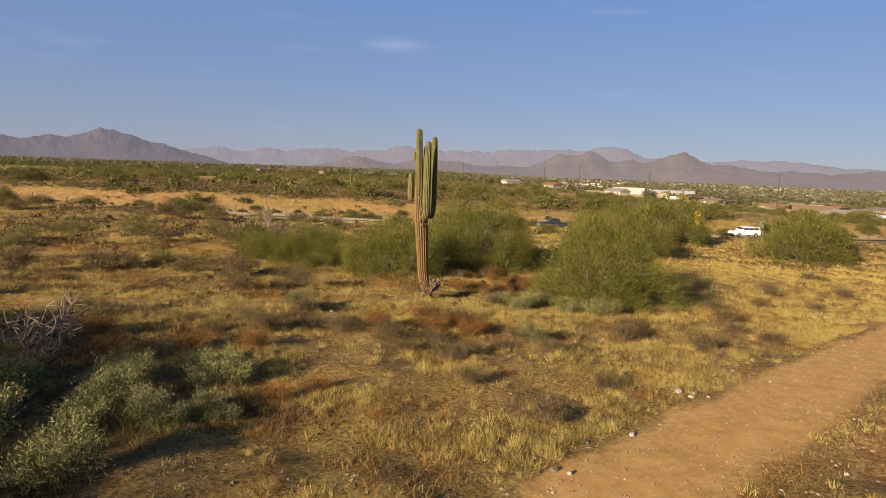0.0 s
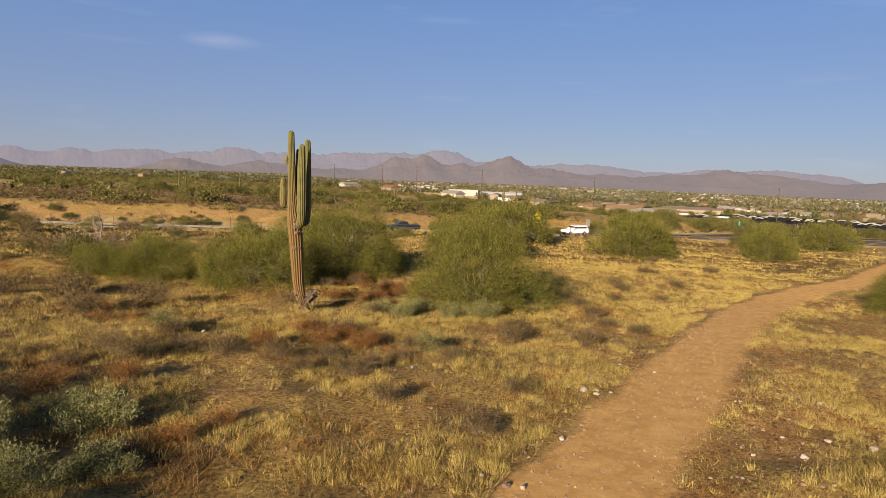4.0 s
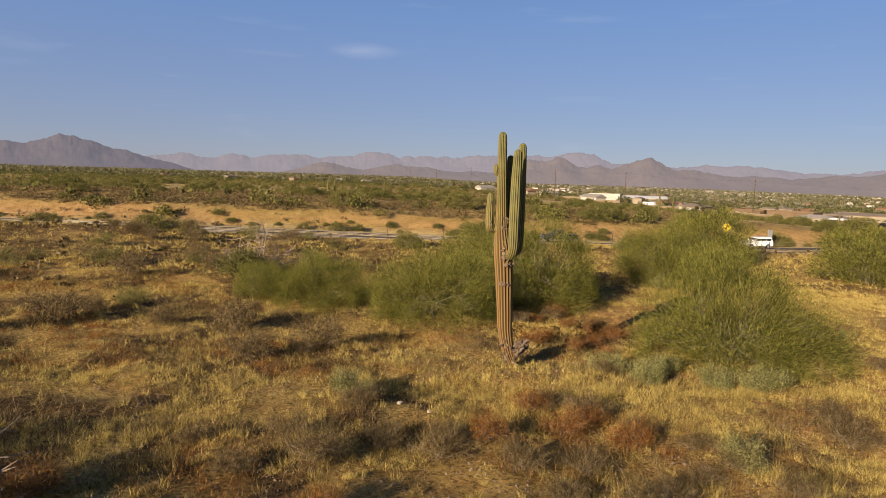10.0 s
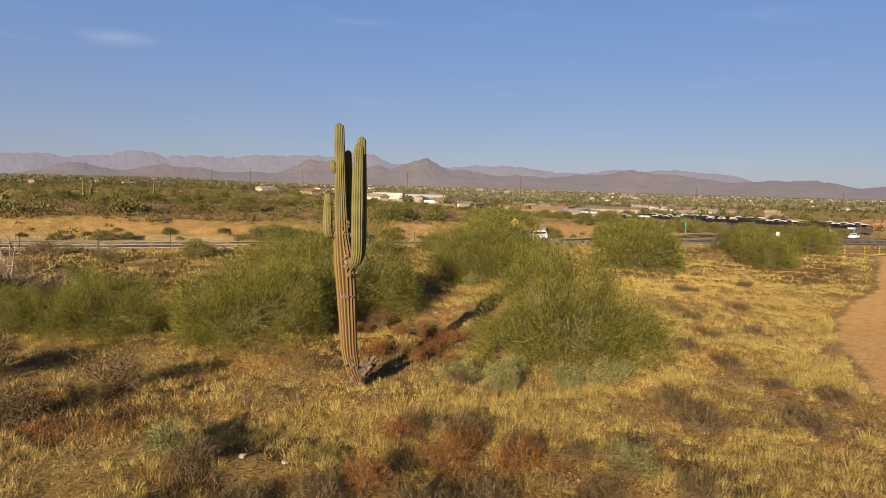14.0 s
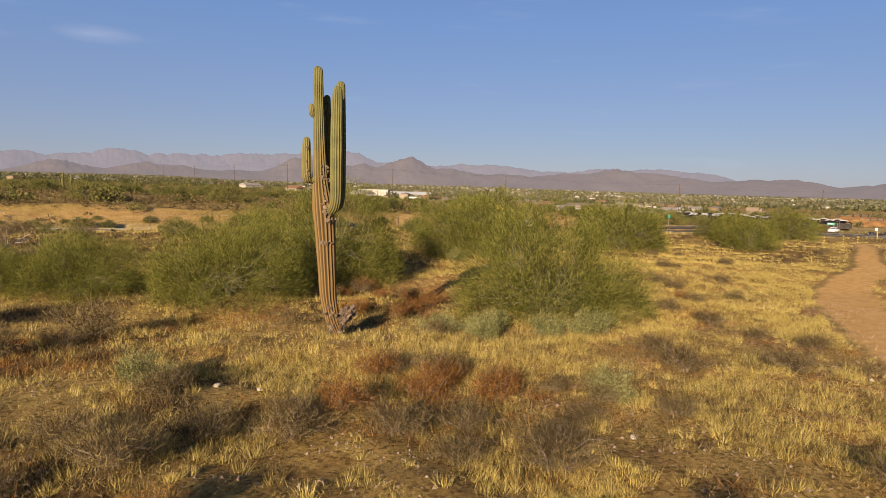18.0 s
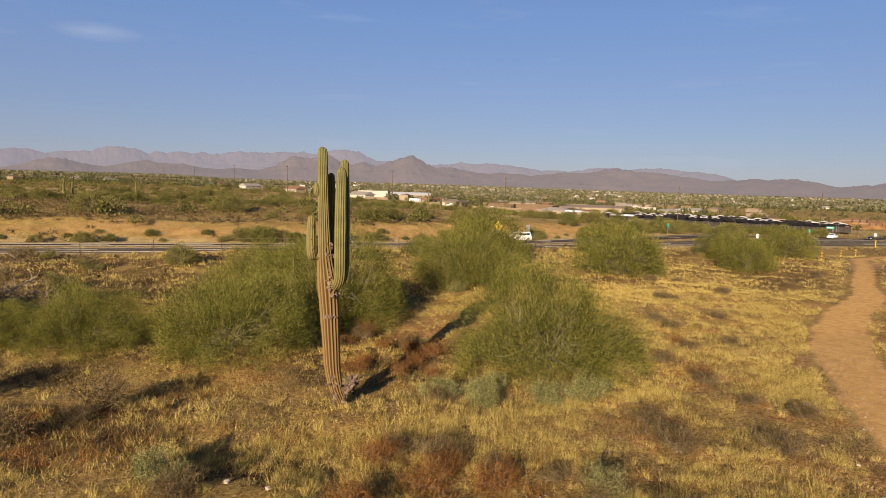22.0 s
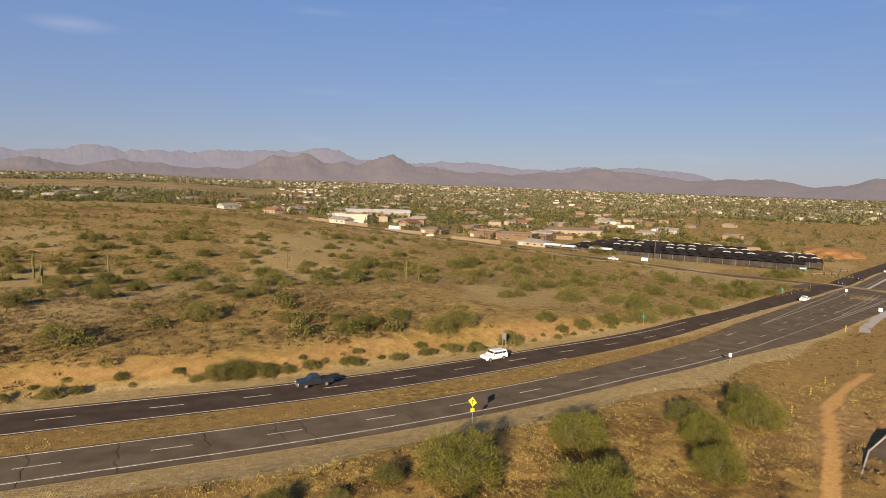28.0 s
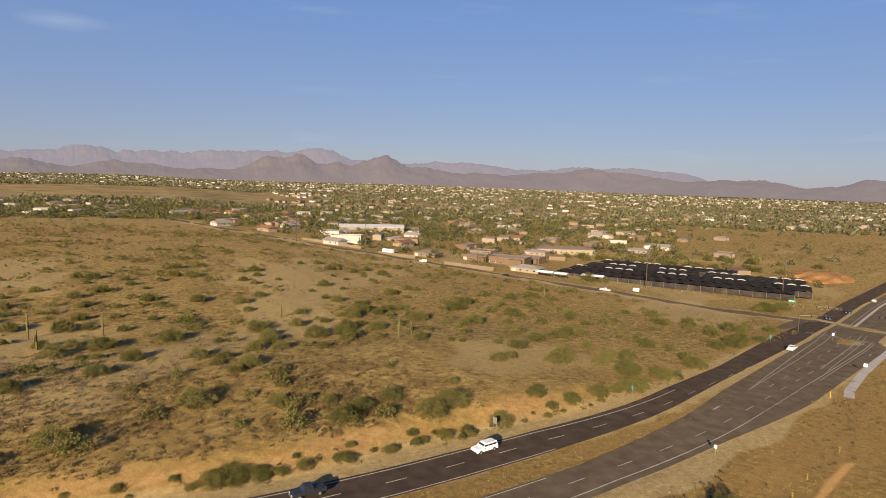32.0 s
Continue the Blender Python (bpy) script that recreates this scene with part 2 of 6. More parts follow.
    l.new(nz(5, 10, 0.8), bp.inputs["Height"]), l.new(bp.outputs["Normal"], b.inputs["Normal"])
    return m


M_GROUND = ground_material()
M_ASPHALT = material("asphalt_grey", [(0.105, 0.082, 0.054), (0.142, 0.112, 0.073), (0.18, 0.143, 0.095)], scale=0.35, rough=1.0, bump=0.25, fine=40, spec=0.03)
M_ASPHALT_DARK = material("asphalt_dark", [(0.070, 0.052, 0.038), (0.094, 0.071, 0.051), (0.122, 0.094, 0.067)], scale=0.35, rough=1.0, bump=0.25, fine=40, spec=0.03)
M_LINE = material("road_paint", [(0.17, 0.15, 0.11), (0.31, 0.28, 0.22), (0.45, 0.42, 0.35)], scale=3, rough=0.6, bump=0.1)
M_CONCRETE = material("concrete", [(0.36, 0.32, 0.27), (0.50, 0.46, 0.40)], scale=0.8, rough=0.9, bump=0.2)
M_WOOD_POLE = material("weathered_pole_wood", [(0.05, 0.035, 0.025), (0.12, 0.085, 0.06)], scale=2, rough=0.9, stretch=(6, 6, 0.6))
M_METAL = plain("galvanised_steel", (0.38, 0.38, 0.38), rough=0.45, metal=0.7)
M_BLACK = plain("black_paint", (0.02, 0.02, 0.02), rough=0.5)
M_YELLOW = plain("sign_yellow", (0.75, 0.55, 0.02), rough=0.4)
M_WHITE = plain("white_paint", (0.78, 0.77, 0.74), rough=0.5)
M_GREEN_SIGN = plain("sign_green", (0.01, 0.22, 0.12), rough=0.4)
M_BARK = material("branch_bark", [(0.09, 0.078, 0.045), (0.19, 0.168, 0.10), (0.30, 0.27, 0.17)], scale=5, rough=0.9, bump=0.4)
M_DEADWOOD = material("bleached_dead_wood", [(0.11, 0.08, 0.055), (0.23, 0.18, 0.125), (0.38, 0.31, 0.23)], scale=5, rough=0.9, bump=0.5, stretch=(1, 1, 1))
M_LEAF = leaf_material("palo_verde_twigs", [(0.058, 0.062, 0.011), (0.128, 0.131, 0.022), (0.205, 0.200, 0.036), (0.30, 0.28, 0.06)], trans=0.42)
M_LEAF_DARK = leaf_material("creosote_leaves", [(0.055, 0.056, 0.014), (0.122, 0.120, 0.030), (0.205, 0.192, 0.054)])
M_SAGE = leaf_material("sage_leaves", [(0.105, 0.105, 0.034), (0.24, 0.235, 0.080), (0.39, 0.37, 0.145)])
M_DRY = leaf_material("dry_shrub_twigs", [(0.07, 0.048, 0.020), (0.155, 0.112, 0.046), (0.27, 0.200, 0.088)])
M_RUST = leaf_material("rust_brown_weeds", [(0.11, 0.047, 0.012), (0.235, 0.105, 0.026), (0.36, 0.19, 0.05)])
M_STRAW = leaf_material("straw_grass", [(0.20, 0.142, 0.036), (0.40, 0.300, 0.082), (0.62, 0.495, 0.155)], trans=0.25)
M_STONE = material("desert_stone", [(0.20, 0.14, 0.10), (0.34, 0.26, 0.19), (0.52, 0.44, 0.36)], scale=3, rough=0.9, bump=0.5, spread=0.5)
M_WHITESTONE = material("pale_quartz", [(0.28, 0.23, 0.165), (0.44, 0.38, 0.30)], scale=4, rough=0.8, bump=0.4)


# ---- shared shaping ----
def mesh_from(name, verts, faces, mats):
    me = bpy.data.meshes.new(name)
    me.from_pydata([tuple(map(float, v)) for v in verts], [], faces)
    for m in mats if isinstance(mats, (list, tuple)) else [mats]:
        me.materials.append(m)
    me.update()
    return me


def tris(name, corners, mat):
    n = len(corners)
    me = bpy.data.meshes.new(name)
    me.vertices.add(n * 3), me.loops.add(n * 3), me.polygons.add(n)
    me.vertices.foreach_set("co", np.ascontiguousarray(corners, dtype=np.float32).ravel())
    me.loops.foreach_set("vertex_index", np.arange(n * 3, dtype=np.int32))
    me.polygons.foreach_set("loop_start", np.arange(0, n * 3, 3, dtype=np.int32))
    me.materials.append(mat)
    me.update(calc_edges=True)
    return me


def part(name, data, material_, parent, label=""):
    """One mesh object (from a bmesh or a mesh) under a thing or a part."""
    if isinstance(data, bmesh.types.BMesh):
        me = bpy.data.meshes.new(name)
        data.to_mesh(me)
        data.free()
        me.materials.append(material_)
    else:
        me = data
    ob = new(name, me)
    ob.parent = parent
    if label:
        ob["label"] = label
    return ob


def thing(name, label, category, at=(0, 0, 0), turn=0.0, group="", kind="", size=1.0):
    ob = new(name)
    ob.empty_display_size = 0.3
    ob.matrix_basis = pose(*at, 0, 0, turn) @ Matrix.Diagonal((size, size, size, 1))
    return tagged(ob, label, category, group, kind)


def box(bm, size, at=(0, 0, 0), rot=None, bevel=0.0):
    m = Matrix.Translation(at) @ (rot if rot is not None else Matrix()) @ Matrix.Diagonal((*size, 1))
    made = bmesh.ops.create_cube(bm, size=1.0, matrix=m)
    if bevel:
        es = {e for v in made["verts"] for e in v.link_edges}
        bmesh.ops.bevel(bm, geom=list(es), offset=bevel, segments=2, affect="EDGES")
    return bm


def cyl(bm, r0, r1, h, at=(0, 0, 0), rot=None, seg=10):
    m = Matrix.Translation(at) @ (rot if rot is not None else Matrix()) @ Matrix.Translation((0, 0, h / 2))
    bmesh.ops.create_cone(bm, cap_ends=True, segments=seg, radius1=r0, radius2=r1, depth=h, matrix=m)
    return bm


def tube(verts, faces, pts, radii, seg=6):
    """Adds a tapered tube along pts to the lists."""
    pts = [Vector(p) for p in pts]
    base = len(verts)
    for i, p in enumerate(pts):
        d = (pts[min(i + 1, len(pts) - 1)] - pts[max(i - 1, 0)]).normalized()
        a = d.orthogonal().normalized()
        c = d.cross(a)
        for k in range(seg):
            w = 2 * math.pi * k / seg
            verts.append(p + (a * math.cos(w) + c * math.sin(w)) * radii[i])
    for i in range(len(pts) - 1):
        for k in range(seg):
            k2 = (k + 1) % seg
            faces.append((base + i * seg + k, base + i * seg + k2, base + (i + 1) * seg + k2, base + (i + 1) * seg + k))
    faces.append(tuple(base + (len(pts) - 1) * seg + k for k in range(seg)))
    faces.append(tuple(base + k for k in reversed(range(seg))))


# ---- the lie of the land ----
def smooth(a, b, v):
    k = np.clip((np.asarray(v, float) - a) / (b - a), 0, 1)
    return k * k * (3 - 2 * k)


def value_noise(x, y, seed=0):
    """Smooth random heights between 0 and 1 on a unit lattice."""
    ix, iy = np.floor(x), np.floor(y)
    fx, fy = x - ix, y - iy
    fx, fy = fx * fx * (3 - 2 * fx), fy * fy * (3 - 2 * fy)

    def rnd(a, b):
        k = np.sin(a * 127.1 + b * 311.7 + seed * 74.7) * 43758.5453
        return k - np.floor(k)
    top = rnd(ix, iy) * (1 - fx) + rnd(ix + 1, iy) * fx
    low = rnd(ix, iy + 1) * (1 - fx) + rnd(ix + 1, iy + 1) * fx
    return top * (1 - fy) + low * fy


def road_y(x):
    """The outer edge line of the near carriageway."""
    x = np.asarray(x, float)
    mid = 72.6 + 0.0017 * np.clip(x, 0, 105) ** 2 + 0.357 * np.clip(x - 105, 0, None) + 0.045 * np.clip(x - 205, 0, 110)
    return mid - 0.0012 * np.clip(-x, 0, 100) ** 2 * 0.4 - 0.096 * np.clip(-x - 100, 0, None)


def fall(x):
    """1 where the highway lies in the sag below the slope, 0 past the bend."""
    return 1 - smooth(45, 105, x)


def spread(off):
    return np.interp(off, [-8, -1.3, 5.9, 11.2, 18.6, 24], [0, 0.8, 2.4, 3.8, 5.9, 7.4])


def road_off(x, y):
    """Metres across the road from its near edge line, to the far side positive, as on the narrower stretch past the bend."""
    slope = road_y(np.asarray(x) + 0.5) - road_y(np.asarray(x) - 0.5)
    across = (np.asarray(y) - road_y(x)) / np.sqrt(1 + slope ** 2)
    off = across
    for _ in range(4):
        off = across - fall(x) * spread(off)
    return off


def road_point(x, off):
    s = float(road_y(x + 0.5) - road_y(x - 0.5))
    k = 1 / math.sqrt(1 + s * s)
    off = off + float(fall(x)) * float(spread(off))
    return x - off * s * k, float(road_y(x)) + off * k


TRAIL_BENDS = [(-6, -6), (-1, 4), (3.4, 10), (8.3, 14.6), (14.8, 21.1), (22.2, 27.3), (31.0, 33.1), (39.7, 37.2), (49.8, 43.8), (65.3, 53.4), (75.4, 60.4), (83, 63.9), (91.7, 67.7), (104, 71.5)]


def rounded(line, steps=6):
    """A smooth line through the bends."""
    pts = []
    for i in range(len(line) - 1):
        p0, p1, p2, p3 = (np.array(line[min(max(k, 0), len(line) - 1)], float) for k in (i - 1, i, i + 1, i + 2))
        for j in range(steps):
            t = j / steps
            pts.append(tuple(0.5 * (2 * p1 + (p2 - p0) * t + (2 * p0 - 5 * p1 + 4 * p2 - p3) * t * t + (3 * p1 - p0 - 3 * p2 + p3) * t ** 3)))
    return pts + [line[-1]]


TRAIL = rounded(TRAIL_BENDS, 4)


def away_from(line, x, y):
    d = np.full(np.shape(x), 1e9)
    for (ax, ay), (bx, by) in zip(line, line[1:]):
        ux, uy = bx - ax, by - ay
        k = np.clip(((x - ax) * ux + (y - ay) * uy) / (ux * ux + uy * uy), 0, 1)
        d = np.minimum(d, np.hypot(x - ax - k * ux, y - ay - k * uy))
    return d


SIDE = [(242, 166), (231, 179), (219, 203), (206, 231), (180, 280), (154, 329), (115, 405), (60, 528), (-16, 773), (-52, 860), (-90, 960)]


def land(x, y):
    x, y = np.asarray(x, float), np.asarray(y, float)
    z = 0.85 - 0.043 * np.clip(y, -40, 30)
    z = z - 0.02 * np.clip(x, -80, 60) - 0.055 * np.clip(x - 60, 0, 190) - 0.012 * np.clip(x - 250, 0, 400)
    z = z - 1.8 * smooth(130, 210, y) - 3 * smooth(450, 900, y)
    out_far, az = np.hypot(x, y), np.degrees(np.arctan2(x, np.maximum(y, 1)))
    z = z + (10 - 18 * smooth(15, 52, az)) * np.clip((out_far - 900) / 2500, 0, 1.6) * (y > 0)
    off = road_off(x, y)
    out = smooth(60, 120, x)
    roadside = smooth(-9 - 25 * out, -3 - 8 * out, off) * (1 - smooth(20 + 12 * out, 24 + 25 * out, off))
    lumps = 0.32 * (value_noise(x * 0.55, y * 0.55, 1) - 0.5) + (0.20 * (value_noise(x * 1.1, y * 1.1, 2) - 0.5) + 0.10 * (value_noise(x * 2.3, y * 2.3, 6) - 0.5)) * (1 - smooth(45, 60, y))
    lumps = lumps + 0.9 * (value_noise(x * 0.07, y * 0.07, 3) - 0.5) * smooth(28, 45, y)
    quiet = np.maximum(roadside, 1 - smooth(1.0, 3.0, away_from(TRAIL, x, y)) * 0.8)
    z = z + lumps * (1 - quiet)
    sag = fall(x) * np.interp(off, [-12, -3, -1.3, 5.9, 11.2, 18.6, 23.5, 29, 70], [0, 0.3, 0.6, 1.1, 1.6, 2.3, 2.7, 0.9, 0])
    z = z - np.maximum(sag, 1.75 * (1 - smooth(-42, -16, x)) * smooth(-7.5, -3, off) * (1 - smooth(19.5, 25, off)))
    z = z + (0.3 + 0.25 * (1 - smooth(-38, -16, x))) * fall(x) * smooth(-20, -9, off) * (1 - smooth(-7.5, -4, off))
    bank = smooth(23.5, 26.5, off + 1.2 * np.sin(x * 0.11) + 0.5 * np.sin(x * 0.45)) * smooth(-90, -60, x) * (1 - smooth(75, 105, x))
    z = z + 0.95 * bank * (1 - smooth(60, 110, off))
    return z


def patchy(x, y, k, seed, lo, hi):
    return smooth(lo, hi, 0.65 * value_noise(x * k, y * k, seed) + 0.35 * value_noise(x * k * 3.1, y * k * 3.1, seed + 1))


def clearing(x, y):
    """Pale grassy openings in the scrub across the road."""
    return patchy(x, y, 0.021, 47, 0.50, 0.62) * smooth(112, 135, y) * (1 - smooth(380, 440, y))


def build_ground():
    def lines(near, lo, hi, step, end_lo, end_hi, grow=1.09):
        c = list(np.arange(lo, hi, step))
        s = step
        while c[-1] < end_hi:
            s *= grow
            c.append(c[-1] + s)
        s = step
        while c[0] > end_lo:
            s *= grow
            c.insert(0, c[0] - s)
        return np.array(c)
    xs = lines(0, -16, 36, 0.36, -5200, 5200, 1.055)
    ys = lines(0, 6, 46, 0.36, -1500, 5200, 1.04)
    gx, gy = np.meshgrid(xs, ys)
    gz = land(gx, gy)
    nx, ny = len(xs), len(ys)
    me = bpy.data.meshes.new("ground")
    co = np.stack([gx, gy, gz], -1).reshape(-1, 3).astype(np.float32)
    me.vertices.add(len(co))
    me.vertices.foreach_set("co", co.ravel())
    i = np.arange((nx - 1) * (ny - 1))
    a = i % (nx - 1) + (i // (nx - 1)) * nx
    f = np.stack([a, a + 1, a + nx + 1, a + nx], -1).astype(np.int32)
    me.loops.add(f.size), me.polygons.add(len(f))
    me.loops.foreach_set("vertex_index", f.ravel())
    me.polygons.foreach_set("loop_start", np.arange(0, f.size, 4, dtype=np.int32))
    me.update(calc_edges=True)
    me.polygons.foreach_set("use_smooth", np.ones(len(f), bool))
    off = road_off(gx, gy)
    right_of = gx > np.interp(gy, [p[1] for p in TRAIL], [p[0] for p in TRAIL])
    trail = 1 - smooth(0.55, 1.6, away_from(TRAIL, gx, gy) * (1 + 0.55 * smooth(32, 46, gy)) + 0.5 * (value_noise(gx * 0.9, gy * 0.9, 51) - 0.5) - 0.25 * right_of)
    shoulder = smooth(-7.5, -5.5, off + 1.2 * np.sin(gx * 0.2)) * (1 - smooth(-2, 24, off) * smooth(23, 25, off)) * (gx < 330)
    median = smooth(4.5, 6, off) * (1 - smooth(11, 12, off))
    pale = np.clip(shoulder - median * 0.8, 0, 1) * 0.9
    side = 1 - smooth(5, 12, away_from(SIDE, gx, gy))
    pale = np.maximum(np.maximum(pale, side * 0.8), 0.55 * clearing(gx, gy) * (off > 30))
    bank = smooth(22.5, 24, off + 1.2 * np.sin(gx * 0.11)) * (1 - smooth(26, 30, off + 1.5 * np.sin(gx * 0.17))) * smooth(-120, -80, gx) * (1 - smooth(70, 90, gx))
    patch = np.exp(-((gx + 2.7) / 1.1) ** 2 - ((gy - 25.2) / 0.9) ** 2) * 0.8
    left_field = smooth(40, 70, -gx) * smooth(70, 85, gy) * (1 - smooth(118, 135, gy))
    crest = (1 - smooth(60, 95, np.hypot((gx + 75) * 0.8, (gy - 480) * 1.0)))
    near = (1 - smooth(48, 60, gy)) * (1 - smooth(30, 45, gx)) * (1 - trail)
    litter_shade = patchy(gx, gy, 0.33, 30, 0.44, 0.66) * near * (0.15 + 0.85 * (1 - smooth(-4, 4, gx)))
    litter_shade = np.maximum(litter_shade, 0.9 * smooth(-62, -50, gx) * (1 - smooth(-12, -4, gx)) * smooth(40, 48, gy) * (1 - smooth(-8, -6, off)) * patchy(gx, gy, 0.2, 33, 0.25, 0.55))
    # shade of the bushes by the saguaro, painted as a dark patchy ellipse
    litter_shade = np.maximum(litter_shade, 0.95 * np.exp(-((gx - 2.2) / 3.6) ** 4 - ((gy - 32.0) / 4.6) ** 4) * patchy(gx, gy, 0.7, 38, 0.2, 0.5))
    litter_shade = np.maximum(litter_shade, 0.6 * patchy(gx, gy, 0.25, 44, 0.38, 0.62) * smooth(36, 44, gy) * (1 - smooth(-8, -6, off)) * (1 - smooth(60, 85, gx)) * (1 - trail))
    litter_shade = np.maximum(litter_shade, 0.6 * patchy(gx, gy, 0.12, 45, 0.36, 0.6) * smooth(27, 33, off) * (1 - smooth(130, 170, gy)) * (1 - smooth(35, 85, gx)))
    bare = patchy(gx, gy, 0.45, 35, 0.48, 0.66) * near * (0.4 + 0.45 * smooth(2, 7, gx))
    bare = np.maximum(bare, (0.25 + 0.7 * right_of) * (1 - smooth(1.5, 5.5, away_from(TRAIL, gx, gy))) * patchy(gx, gy, 0.8, 39, 0.2, 0.55) * (1 - smooth(34, 46, gy)))
    for name, v in (("dirt", np.maximum(trail, 0)), ("pale", pale), ("orange", np.clip(bank * 0.6 + patch + left_field * 0.35 + 0.7 * np.exp(-((gx - 74) / 24) ** 2 - ((gy - 54) / 13) ** 2) + crest * 0.55, 0, 1)), ("far", smooth(420, 900, gy)), ("litter_shade", litter_shade), ("bare", bare), ("flat", smooth(18, 34, off) * (0.55 + 0.45 * patchy(gx, gy, 0.045, 37, 0.25, 0.6)))):
        at = me.attributes.new(name, "FLOAT", "POINT")
        at.data.foreach_set("value", np.ascontiguousarray(v, dtype=np.float32).ravel())
    me.materials.append(M_GROUND)
    g = new("ground", me)
    return tagged(g, "dry desert ground with straw grass, gravel and bare reddish dirt", "ground", kind="structure")


build_ground()


# ---- roads ----
def strip(name, xs, lo, hi, lift, mat, label="", category="road", kind="structure", parent=None):
    """A ribbon along the highway between two offsets (numbers or functions of x)."""
    f_lo = lo if callable(lo) else (lambda x: lo)
    f_hi = hi if callable(hi) else (lambda x: hi)
    v, f = [], []
    for x in xs:
        for o in (f_lo(x), f_hi(x)):
            px, py = road_point(x, o)
            v.append((px, py, float(land(px, py)) + lift))
    for i in range(len(xs) - 1):
        f.append((2 * i, 2 * i + 2, 2 * i + 3, 2 * i + 1))
    n = len(v)
    v += [(p[0], p[1], p[2] - 0.25) for p in v[:n]]
    for i in range(len(xs) - 1):
        f.append((n + 2 * i, n + 2 * i + 2, 2 * i + 2, 2 * i))
        f.append((2 * i + 1, 2 * i + 3, n + 2 * i + 3, n + 2 * i + 1))
    ob = new(name, mesh_from(name, v, f, mat))
    if parent is not None:
        ob.parent = parent
        return ob
    return tagged(ob, label, category, kind=kind)


def ribbon(name, line, half, lift, mat):
    v, f = [], []
    pts = []
    for (ax, ay), (bx, by) in zip(line, line[1:]):
        k = max(2, int(math.hypot(bx - ax, by - ay) / 8))
        pts += [(ax + (bx - ax) * i / k, ay + (by - ay) * i / k) for i in range(k)]
    pts.append(line[-1])
    for i, p in enumerate(pts):
        q0, q1 = pts[max(i - 2, 0)], pts[min(i + 2, len(pts) - 1)]
        d = Vector((q1[0] - q0[0], q1[1] - q0[1])).normalized()
        for s in (-half, half):
            px, py = p[0] - d.y * s, p[1] + d.x * s
            v.append((px, py, float(land(p[0], p[1])) + lift))
    for i in range(len(pts) - 1):
        f.append((2 * i, 2 * i + 1, 2 * i + 3, 2 * i + 2))
    return mesh_from(name, v, f, mat)


def near_inner(x):
    """Inner edge of the near carriageway, which takes up turning lanes before the crossing."""
    return 5.9 + float(np.interp(x, [60, 84, 119, 169, 225], [0, 2.2, 5.2, 7.8, 9.8]))


def far_inner(x):
    return 11.2 + float(np.interp(x, [60, 126, 174, 225], [0, 3.0, 4.3, 6.2]))


def far_outer(x):
    return 18.6 + float(np.interp(x, [60, 106, 140, 204], [0, 1.3, 1.6, 6.5]))


def turn_lane(x):
    """The right-turn lane outside the edge line, before the crossing."""
    return 3.7 * float(smooth(80, 132, x)) * (1 - float(smooth(214, 222, x)))


RX = [-420 + 3 * i for i in range(300)]
near_road = strip("road_near", [x for x in RX if x < 470], lambda x: -1.3 - turn_lane(x), near_inner, 0.05, M_ASPHALT, "grey cracked asphalt carriageway of a divided highway", "road")
far_road = strip("road_far", [x for x in RX if x < 470], far_inner, far_outer, 0.05, M_ASPHALT_DARK, "dark asphalt carriageway of a divided highway", "road")
crossing = strip("road_crossing", [218 + 2.5 * i for i in range(13)], -9, 30, 0.054, M_ASPHALT, "worn asphalt of a signalled crossing", "road")
for o_lo, par, o_hi, x0, x1 in ((-0.08, near_road, 0.08, -100, 112), (-0.2, near_road, 0.0, 150, 218), (-1.0, near_road, -0.8, 150, 218), (5.45, near_road, 5.55, -100, 52), (11.5, far_road, 11.62, -100, 62), (17.95, far_road, 18.1, -100, 110), (-0.07, near_road, 0.07, 255, 430), (11.9, far_road, 12.1, 255, 430)):
    strip("edge_line", [x0 + (x1 - x0) * i / 60 for i in range(61)], o_lo, o_hi, 0.085, M_LINE, parent=par)
for ends, offs in (((124, 171, 232), (7.5, 11.2, 15.3)), ((124, 170, 232), (7.5, 9.3, 12.6)), ((163, 200, 232), (2.1, 3.4, 4.7)), ((163, 200, 232), (0.4, 1.8, 3.1))):
    strip("turn_bay_line", [ends[0] + (ends[2] - ends[0]) * i / 40 for i in range(41)], lambda x: float(np.interp(x, ends, offs)) - 0.1, lambda x: float(np.interp(x, ends, offs)) + 0.1, 0.088, M_LINE, parent=near_road)
for i in range(9):
    strip("lane_dash", [132 + 11.3 * i, 135.8 + 11.3 * i], lambda x: 0.45 * near_inner(x) - 0.06, lambda x: 0.45 * near_inner(x) + 0.06, 0.085, M_LINE, parent=near_road)
for x0 in (218.5, 247.0):
    for o in (0, 1):
        strip("stop_line", [x0 + 2.2 * o, x0 + 2.2 * o + 0.4], -1, 19.5, 0.09, M_LINE, parent=crossing)
s_at = -60.0
while s_at < 214:
    for off0, par in ((2.75, near_road), (14.8, far_road)):
        strip("lane_dash", [s_at, s_at + 1.9, s_at + 3.8], off0 - 0.06, off0 + 0.06, 0.085, M_LINE, parent=par)
    s_at += 11.3
for i in range(30):
    strip("rib_dash", [113 + 1.4 * i, 113.8 + 1.4 * i], -0.15, 0.1, 0.085, M_LINE, parent=near_road)
for x0, o0 in ((104, 7.2), (205, 7.6), (196, -3.0)):
    strip("lane_arrow", [x0, x0 + 2.6], o0 - 0.12, o0 + 0.12, 0.088, M_LINE, parent=near_road)
    strip("lane_arrow", [x0 + 2.6, x0 + 3.6], lambda x: o0 - 0.5 * (x0 + 3.6 - x), lambda x: o0 + 0.5 * (x0 + 3.6 - x) + 0.02, 0.088, M_LINE, parent=near_road)
